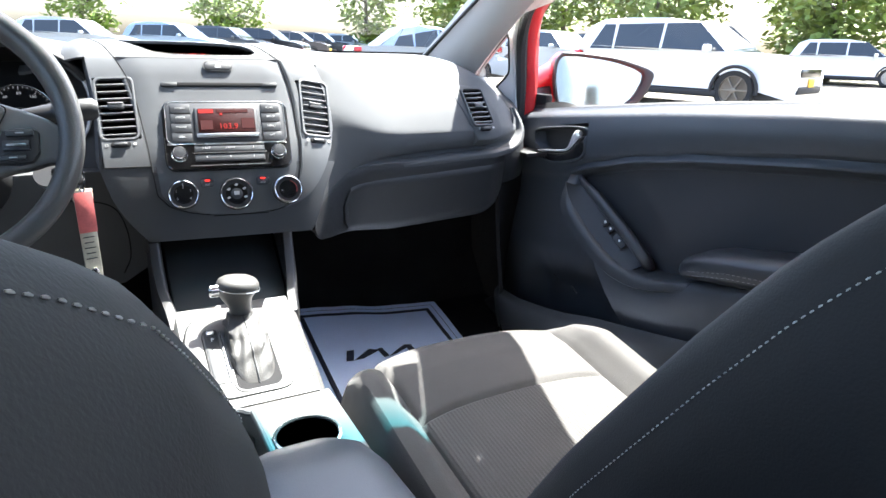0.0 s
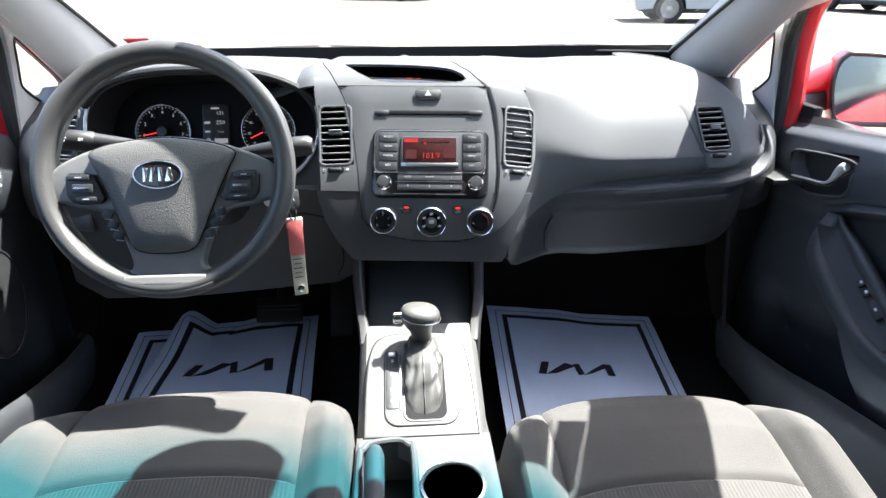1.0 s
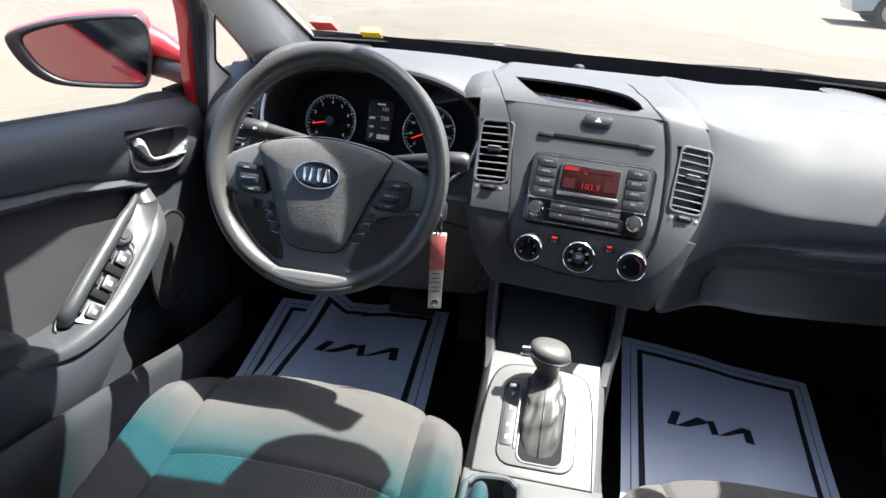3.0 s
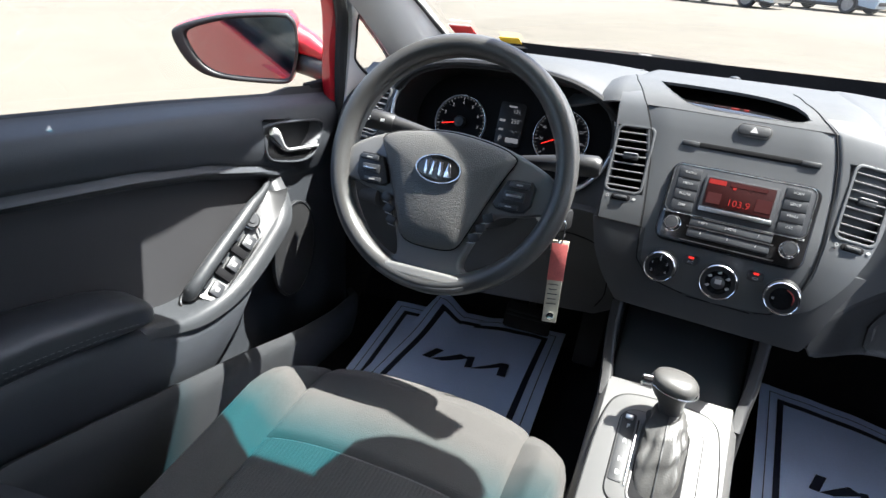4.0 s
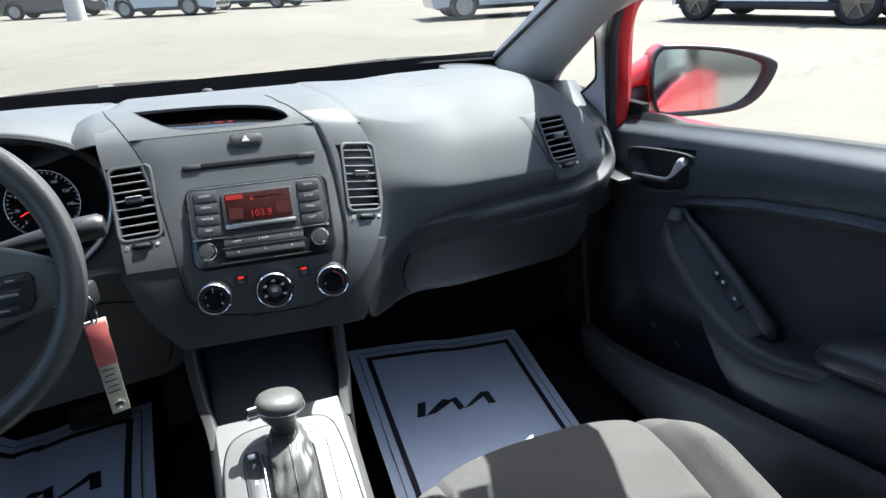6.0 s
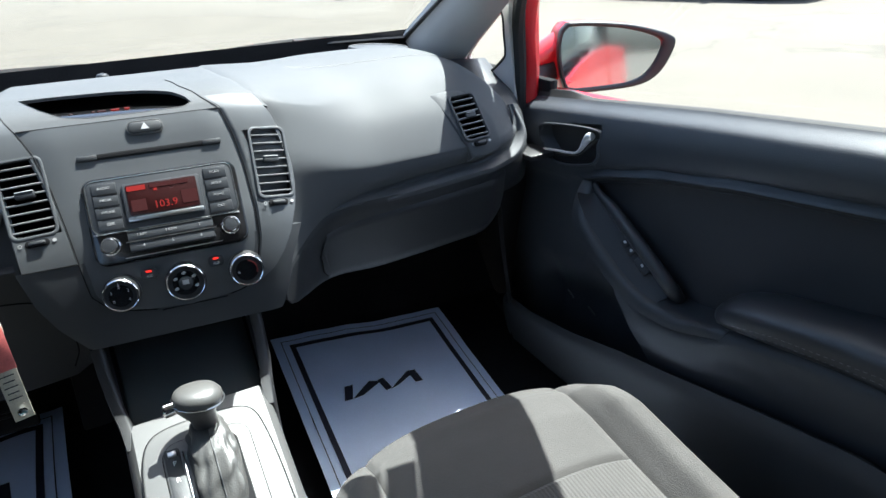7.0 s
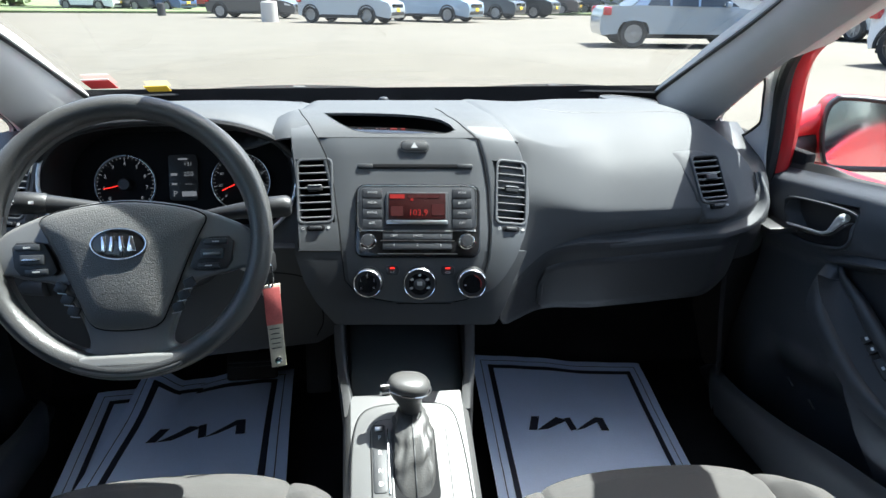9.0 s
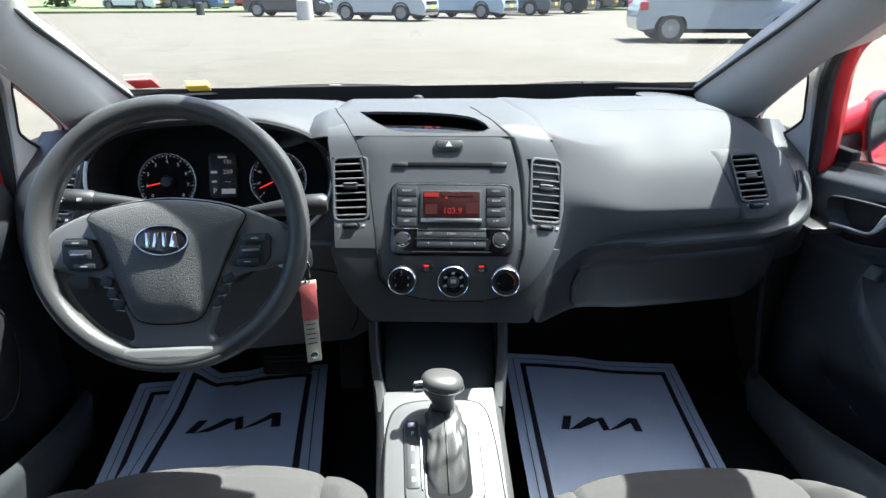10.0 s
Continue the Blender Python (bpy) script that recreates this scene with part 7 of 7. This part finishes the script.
paper_mat("paper_mat", "pale blue-white paper mat with navy border lying in the passenger footwell", (0.150, 1.400, 0.428), (0.994, -0.03, -0.105), (0.03, 0.975, 0.16), 0.395, 0.55, wav(3.0, 0.006, lambda a, b: 0.0))
paper_mat("paper_mat", "creased pale paper mat with navy border in the driver footwell", (-0.548, 1.395, 0.413), (0.998, 0.035, 0.012), (-0.03, 0.985, 0.16), 0.305, 0.52, wav(8.0, 0.008, lambda a, b: 0.035 * math.exp(-((a - 0.08) / 0.12) ** 2) * math.exp(-(b / 0.16) ** 2) - 0.012 * math.exp(-((a - 0.3) / 0.14) ** 2) * math.exp(-(b / 0.2) ** 2)), flare=0.12, mark=(0.49, 0.31), wide=0.185)
paper_mat("paper_mat", "second pale paper mat with navy border underneath", (-0.646, 1.380, 0.400), (0.985, 0.12, 0.02), (-0.02, 0.985, 0.16), 0.30, 0.50, wav(5.0, 0.003, lambda a, b: 0.0), flare=0.0, mark=(0.62, 0.34))

# pedals
ped = thing("brake_pedal", "black ribbed brake pedal on a steel arm", "pedal")
part("pad", box(0.10, 0.016, 0.055, 0.006, T(-0.315, 1.33, 0.475) @ pose(0, 0, 0, -38)), M_RUBBER, ped)
part("arm", tube([(-0.315, 1.345, 0.485), (-0.315, 1.40, 0.56), (-0.315, 1.41, 0.70)], 0.008, 8), M_BLACK, ped)
for i in range(4):
    part("rib", box(0.09, 0.004, 0.004, 0.001, T(-0.315, 1.322, 0.460 + 0.010 * i) @ pose(0, 0, 0, -38)), M_BLACK, ped)
ped = thing("accelerator_pedal", "tall black accelerator pedal", "pedal")
part("pad", box(0.05, 0.014, 0.15, 0.006, T(-0.185, 1.36, 0.47) @ pose(0, 0, 0, -32)), M_RUBBER, ped)
part("arm", tube([(-0.185, 1.37, 0.52), (-0.185, 1.41, 0.62), (-0.185, 1.42, 0.70)], 0.008, 8), M_BLACK, ped)

# ---- outside: parked cars, lamp foot, trees ----
M_TYRE = mat("tyre", (0.016, 0.016, 0.017), 0.85, grain=0.4, grain_scale=60)
M_RIM = mat("alloy", (0.42, 0.42, 0.43), 0.35, metal=0.9)
M_CARGLASS = mat("dark_car_glass", (0.02, 0.025, 0.03), 0.06, coat=0.5, var=0.03)
M_LAMP = mat("headlamp", (0.75, 0.77, 0.8), 0.12, coat=0.8)
M_TAIL = mat("tail_lamp", (0.45, 0.01, 0.015), 0.2, coat=0.8)
M_CLAD = mat("black_cladding", (0.02, 0.02, 0.022), 0.7)


def side_profile(L, H, kind):
    """Lower body and cabin outlines in the side view: x along the car (nose at +L/2), z up."""
    a = L / 2
    if kind == "suv":
        body = [(-a, 0.45), (-a, 0.72), (-a + 0.04, 0.95), (-a + 0.10, 1.08), (-a + 0.5, 1.12), (0.2, 1.08), (a - 1.25, 1.05), (a - 0.45, 0.96), (a - 0.10, 0.84), (a - 0.01, 0.66), (a, 0.45), (a - 0.06, 0.26)]
        cabin = [(-a + 0.10, 1.05), (-a + 0.34, H - 0.16), (-a + 0.62, H - 0.03), (-a + 1.3, H), (-0.2, H - 0.01), (0.35, H - 0.10), (a - 1.22, 1.03)]
    else:
        body = [(-a, 0.42), (-a, 0.66), (-a + 0.05, 0.86), (-a + 0.15, 0.95), (-a + 0.9, 0.98), (0.2, 0.95), (a - 1.25, 0.93), (a - 0.45, 0.82), (a - 0.10, 0.70), (a - 0.01, 0.55), (a, 0.40), (a - 0.06, 0.20)]
        cabin = [(-a + 0.72, 0.95), (-a + 1.35, H - 0.05), (-a + 1.75, H), (0.1, H - 0.02), (0.45, H - 0.10), (a - 1.20, 0.90)]
    return body, cabin


def parked_car(label, paint, m, kind="suv", L=4.5, W=1.84, H=1.66, wr=0.35, base=2.68, group="parked cars", clad=True, spokes=10, rim=None):
    c = thing("parked_car", label, "car", group=group, m=m)
    body, cabin = side_profile(L, H, kind)
    ax = (-base / 2 - 0.14, base / 2 - 0.14)
    # lower edge with wheel arches
    low = [(L / 2 - 0.10, 0.24)]
    for x in ax[::-1]:
        low += [(x + (wr + 0.055) * math.cos(t), max(0.24, wr + (wr + 0.055) * math.sin(t))) for t in np.linspace(0, math.pi, 13)]
    low += [(-L / 2 + 0.06, 0.28)]
    out = body + low
    bm = plate(out, (), W, 0)
    for v in bm.verts:
        s = -(v.co.z + W / 2)                  # across
        x, z = v.co.x, v.co.y
        pinch = 1 - 0.24 * (max(0.0, abs(x) - (L / 2 - 0.85)) / 0.85) ** 2 - 0.05 * sstep(0.85, 1.12, z) - 0.03 * sstep(0.5, 0.24, z)
        v.co = Vector((x, s * pinch, z))
    es = [e for e in bm.edges if abs(e.verts[0].co.y - e.verts[1].co.y) < 0.02 and abs(e.verts[0].co.y) > 0.5 * W - 0.25 and min(e.verts[0].co.z, e.verts[1].co.z) > 0.6]
    bmesh.ops.bevel(bm, geom=es, offset=0.07, segments=3, affect="EDGES", profile=0.6)
    part("body", bm, paint, c)
    # cabin: tapered towards the roof
    rings = []
    for s, k in ((-1, 1), (1, 1)):
        rings.append([(x, s * (W / 2 - 0.075 - 0.16 * sstep(1.0, H, z)), z) for x, z in cabin])
    bm = loft(rings)
    bmesh.ops.bevel(bm, geom=[e for e in bm.edges if min(v.co.z for v in e.verts) > 1.2 and abs(e.verts[0].co.y - e.verts[1].co.y) < 0.05], offset=0.05, segments=3, affect="EDGES")
    part("cabin", bm, paint, c)
    xs_ = [p[0] for p in cabin]
    zt, zb = H - 0.10, 1.06 if kind == "suv" else 0.96
    for s in (-1, 1):
        yy = lambda z: s * (W / 2 - 0.075 - 0.16 * sstep(1.0, H, z) + 0.006)
        xr, xf = cabin[0][0] + 0.34, cabin[-1][0] - 0.06
        xm = (xr + xf) / 2 - 0.15
        for x0, x1, t0, t1 in ((xr, xr + 0.55, 0.28, 0.03), (xr + 0.60, xm + 0.28, 0.0, 0.0), (xm + 0.34, xf, 0.0, 0.62)):
            q = [(x0, zb), (x1, zb), (x1 - t1, zt), (x0 + t0, zt)]
            bm = loft([[(x, yy(z), z) for x, z in q], [(x, yy(z) - s * 0.02, z) for x, z in q]])
            part("side_window", bm, M_CARGLASS, c)
        part("door_handle", box(0.18, 0.03, 0.03, 0.01, T(xm + 0.12, s * (W / 2 - 0.03), zb - 0.10)), paint, c)
        part("door_handle", box(0.18, 0.03, 0.03, 0.01, T(xm + 1.12, s * (W / 2 - 0.03), zb - 0.10)), paint, c)
        part("wing_mirror", box(0.13, 0.20, 0.14, 0.04, T(xf - 0.30, s * (W / 2 + 0.07), zb + 0.05)), paint, c)
        part("headlamp", box(0.42, 0.10, 0.14, 0.04, T(L / 2 - 0.30, s * (W / 2 - 0.19), 0.80 if kind == "suv" else 0.68) @ pose(0, 0, 0, 0, 8, s * -16)), M_LAMP, c)
        part("tail_lamp", box(0.20, 0.16, 0.20, 0.04, T(-L / 2 + 0.13, s * (W / 2 - 0.13), 0.92 if kind == "suv" else 0.84)), M_TAIL, c)
        if clad:
            for x in ax:
                arch = [(x + (wr + 0.05) * math.cos(t), s * (W / 2 - 0.012), wr + (wr + 0.05) * math.sin(t)) for t in np.linspace(-0.15, math.pi + 0.15, 18)]
                part("arch_trim", tube(arch, 0.035, 6), M_CLAD, c)
            part("sill_cladding", box(base - 2 * wr - 0.12, 0.05, 0.12, 0.03, T(0, s * (W / 2 - 0.015), 0.30)), M_CLAD, c)
    for k, q in (("windscreen", (cabin[-1], cabin[-2])), ("rear_window", (cabin[0], cabin[1]))):
        (x0, z0), (x1, z1) = q
        w0, w1 = W / 2 - 0.16, W / 2 - 0.30
        off = 0.012 if k == "windscreen" else -0.012
        bm = loft([[(x0 + off * 2 + (x1 - x0) * 0.06, -w0, z0 + 0.04), (x0 + off * 2 + (x1 - x0) * 0.06, w0, z0 + 0.04), (x1 + off, w1, z1 - 0.02), (x1 + off, -w1, z1 - 0.02)], [(x0, -w0, z0), (x0, w0, z0), (x1 - off, w1, z1 - 0.05), (x1 - off, -w1, z1 - 0.05)]])
        part(k, bm, M_CARGLASS, c)
    part("grille", box(0.05, W * 0.56, 0.15, 0.03, T(L / 2 - 0.015, 0, 0.72 if kind == "suv" else 0.60)), M_GLOSSB, c)
    part("lower_grille", box(0.05, W * 0.66, 0.14, 0.03, T(L / 2 - 0.01, 0, 0.42)), M_CLAD, c)
    part("plate", box(0.012, 0.30, 0.15, 0.004, T(L / 2 + 0.02, 0, 0.55)), M_ORANGE, c)
    part("underbody", box(L - 0.5, W - 0.3, 0.16, 0.02, T(0, 0, 0.30)), M_CLAD, c)
    for x in ax:
        for s in (-1, 1):
            wm = T(x, s * (W / 2 - 0.115), wr) @ pose(0, 0, 0, -90 * s)
            ty = part("wheel", lathe([(wr - 0.11, -0.10), (wr - 0.03, -0.11), (wr, -0.085), (wr, 0.085), (wr - 0.03, 0.11), (wr - 0.11, 0.10), (wr - 0.115, 0.05), (wr - 0.115, -0.05)], 32, wm), M_TYRE, c)
            part("wheel_disc", lathe([(wr - 0.11, 0.03), (wr - 0.115, 0.06), (0.02, 0.045)], 24, wm), M_CLAD, ty)
            bm = bmesh.new()
            for i in range(spokes):
                box((wr - 0.13), 0.034 if spokes < 8 else 0.024, 0.02, 0.004, wm @ pose(0, 0, 0, 0, 0, 360 * i / spokes) @ T((wr - 0.09) / 2 + 0.02, 0, 0.085), seg=1, bm=bm)
            lathe([(wr - 0.095, 0.06), (wr - 0.095, 0.098), (wr - 0.115, 0.098), (wr - 0.118, 0.06)], 28, wm, bm)
            lathe([(0.055, 0.06), (0.055, 0.095), (0.02, 0.10)], 14, wm, bm)
            part("rim", bm, rim or M_RIM, ty)
    return c


def paint(name, col, metal=0.35):
    return mat(name, col, 0.32, metal=metal, coat=1.0, var=0.03)


P_SILVER = paint("silver_paint", (0.42, 0.45, 0.48))
P_WHITE = paint("white_paint", (0.75, 0.75, 0.75), 0.0)
P_BLUEG = paint("blue_grey_paint", (0.30, 0.38, 0.47))
P_DARK = paint("dark_grey_paint", (0.045, 0.048, 0.055))
P_BLUE = paint("blue_paint", (0.05, 0.10, 0.24))
P_REDC = paint("red_paint", (0.40, 0.02, 0.03))
P_BLACK = paint("black_paint", (0.012, 0.012, 0.014))
P_BROWN = paint("bronze_paint", (0.12, 0.10, 0.09))
parked_car("silver-blue parked hatchback with alloy wheels on the asphalt", paint("silver_blue_paint", (0.30, 0.36, 0.44), 0.7), T(8.1, 16.5, 0) @ pose(0, 0, 0, 0, 0, -9), kind="sedan", L=4.5, W=1.8, H=1.5, wr=0.325, base=2.65, group="", spokes=10, clad=False)
parked_car("white parked SUV with black cladding and dark wheels", P_WHITE, T(10.83, 9.8, 0) @ pose(0, 0, 0, 0, 0, -74), L=4.7, W=1.88, H=1.68, wr=0.375, base=2.95, group="", spokes=6, rim=mat("dark_alloy", (0.20, 0.18, 0.16), 0.4, metal=0.8))
row = [(-17.6, 48.0, P_WHITE, "suv", -24), (-15.2, 48.0, P_DARK, "suv", -30), (-13.0, 47.6, P_BLUE, "suv", -34), (-11.2, 54.5, P_REDC, "sedan", -20), (-5.3, 35.4, P_DARK, "sedan", -14), (-0.45, 29.8, P_SILVER, "suv", -28), (3.4, 31.8, P_BLUEG, "suv", -38), (6.3, 35.6, P_DARK, "suv", -36), (8.8, 37.8, P_BLACK, "suv", -34), (12.0, 43.5, P_BROWN, "suv", -30), (14.4, 46.0, P_DARK, "suv", -32), (17.2, 48.0, P_SILVER, "suv", -34), (20.0, 50.0, P_BLACK, "sedan", -30)]
names = {id(P_WHITE): "white", id(P_DARK): "dark grey", id(P_SILVER): "silver", id(P_BLUE): "blue", id(P_REDC): "red", id(P_BLUEG): "blue-grey", id(P_BLACK): "black", id(P_BROWN): "bronze"}
for x, y, pt, kd, turn in row:
    parked_car(f"{names[id(pt)]} parked {'SUV' if kd == 'suv' else 'saloon'} in a row across the lot", pt, T(x, y, 0) @ pose(0, 0, 0, 0, 0, turn), kind=kd, L=4.45 if kd == "suv" else 4.6, H=1.64 if kd == "suv" else 1.45, wr=0.34, group="cars in the far row", spokes=5)
for x, y, pt, a in ((19.0, 21.5, P_DARK, -60), (25.5, 15.0, P_WHITE, -62), (16.0, 26.5, P_WHITE, -60), (14.8, 19.5, P_SILVER, -80)):
    parked_car(f"{names[id(pt)]} parked SUV beyond the passenger side", pt, T(x, y, 0) @ pose(0, 0, 0, 0, 0, a), group="cars on the side")
lp = thing("lamp_post", "steel lamp post on a pale concrete foot", "lamp post", m=T(-4.03, 30.7, 0))
part("foot", lathe([(0.37, 0), (0.35, 0.80), (0.31, 0.84), (0.0005, 0.84)], 20), mat("concrete", (0.42, 0.40, 0.37), 0.9, grain=0.6, grain_scale=60), lp)
part("pole", lathe([(0.09, 0.75), (0.09, 0.9), (0.07, 7.0), (0.0005, 7.0)], 14), M_RIM, lp)
lp2 = thing("bollard", "short dark bollard between parked cars", "bollard", m=T(-10.6, 38.0, 0))
part("post", lathe([(0.22, 0), (0.20, 0.62), (0.0005, 0.66)], 14), M_CLAD, lp2)

# trees along the edge of the lot
M_LEAF = mat("leaves", (0.16, 0.22, 0.04), 0.6, var=0.4, var_scale=1.5)
M_BARK = mat("bark", (0.10, 0.08, 0.06), 0.95, grain=0.8, grain_scale=40)
rng = random.Random(4)


def tree(m, h, r, seed):
    rg = random.Random(seed)
    t = thing("tree", "leafy green tree at the edge of the lot", "tree", group="edge trees", m=m)
    bm = tube([(0, 0, -0.1), (0.05, 0, h * 0.3), (0.0, 0.06, h * 0.75)], [0.20, 0.15, 0.05], 9)
    for i in range(7):
        a, z = rg.uniform(0, 6.28), h * rg.uniform(0.28, 0.6)
        tube([(0, 0, z), (0.5 * r * math.cos(a), 0.5 * r * math.sin(a), z + 0.15 * h)], [0.07, 0.02], 6, bm=bm)
    part("trunk", bm, M_BARK, t)
    verts, faces = [], []
    for c in range(105):
        a, q = rg.uniform(0, 6.28), rg.random() ** 0.5
        zz = rg.uniform(0.06, 1.0)
        ww = r * math.sin(math.pi * min(1, 0.18 + 0.82 * (1 - zz))) ** 0.8
        cc = Vector((ww * q * math.cos(a), ww * q * math.sin(a), h * zz))
        for k in range(22):
            p = cc + Vector((rg.gauss(0, 0.28), rg.gauss(0, 0.28), rg.gauss(0, 0.22))) * (r / 2.2)
            u = Vector((rg.uniform(-1, 1), rg.uniform(-1, 1), rg.uniform(-0.6, 0.6))).normalized()
            v = u.cross(Vector((rg.uniform(-1, 1), rg.uniform(-1, 1), 1))).normalized()
            s = rg.uniform(0.16, 0.34)
            n0 = len(verts)
            verts += [p - u * s, p + v * s * 0.55, p + u * s, p - v * s * 0.55]
            faces.append((n0, n0 + 1, n0 + 2, n0 + 3))
    me = bpy.data.meshes.new("crown")
    me.from_pydata([tuple(v) for v in verts], [], faces)
    me.materials.append(M_LEAF)
    cr = new("crown", me)
    cr.parent = t
    return t


base = [tree(T(30, 28, 0), 8.0, 3.0, 11), tree(T(34, 22, 0), 7.0, 3.2, 12), tree(T(38, 17, 0), 9.0, 3.0, 13)]
spots = [(24, 24), (28, 18), (31, 13), (35, 7), (20, 33), (26, 34), (33, 33), (22, 40), (41, 26), (44, 19), (40, 11), (46, 8), (29, 41), (36, 40), (18, 47), (49, 14), (43, 3), (52, 2), (47, 33), (10, 52), (0, 54), (-9, 56), (-18, 52), (-26, 55)]
for i, (x, y) in enumerate(spots):
    copy_thing(base[i % 3], T(x + rng.uniform(-1, 1), y + rng.uniform(-1, 1), 0) @ pose(0, 0, 0, 0, 0, rng.uniform(0, 360)))
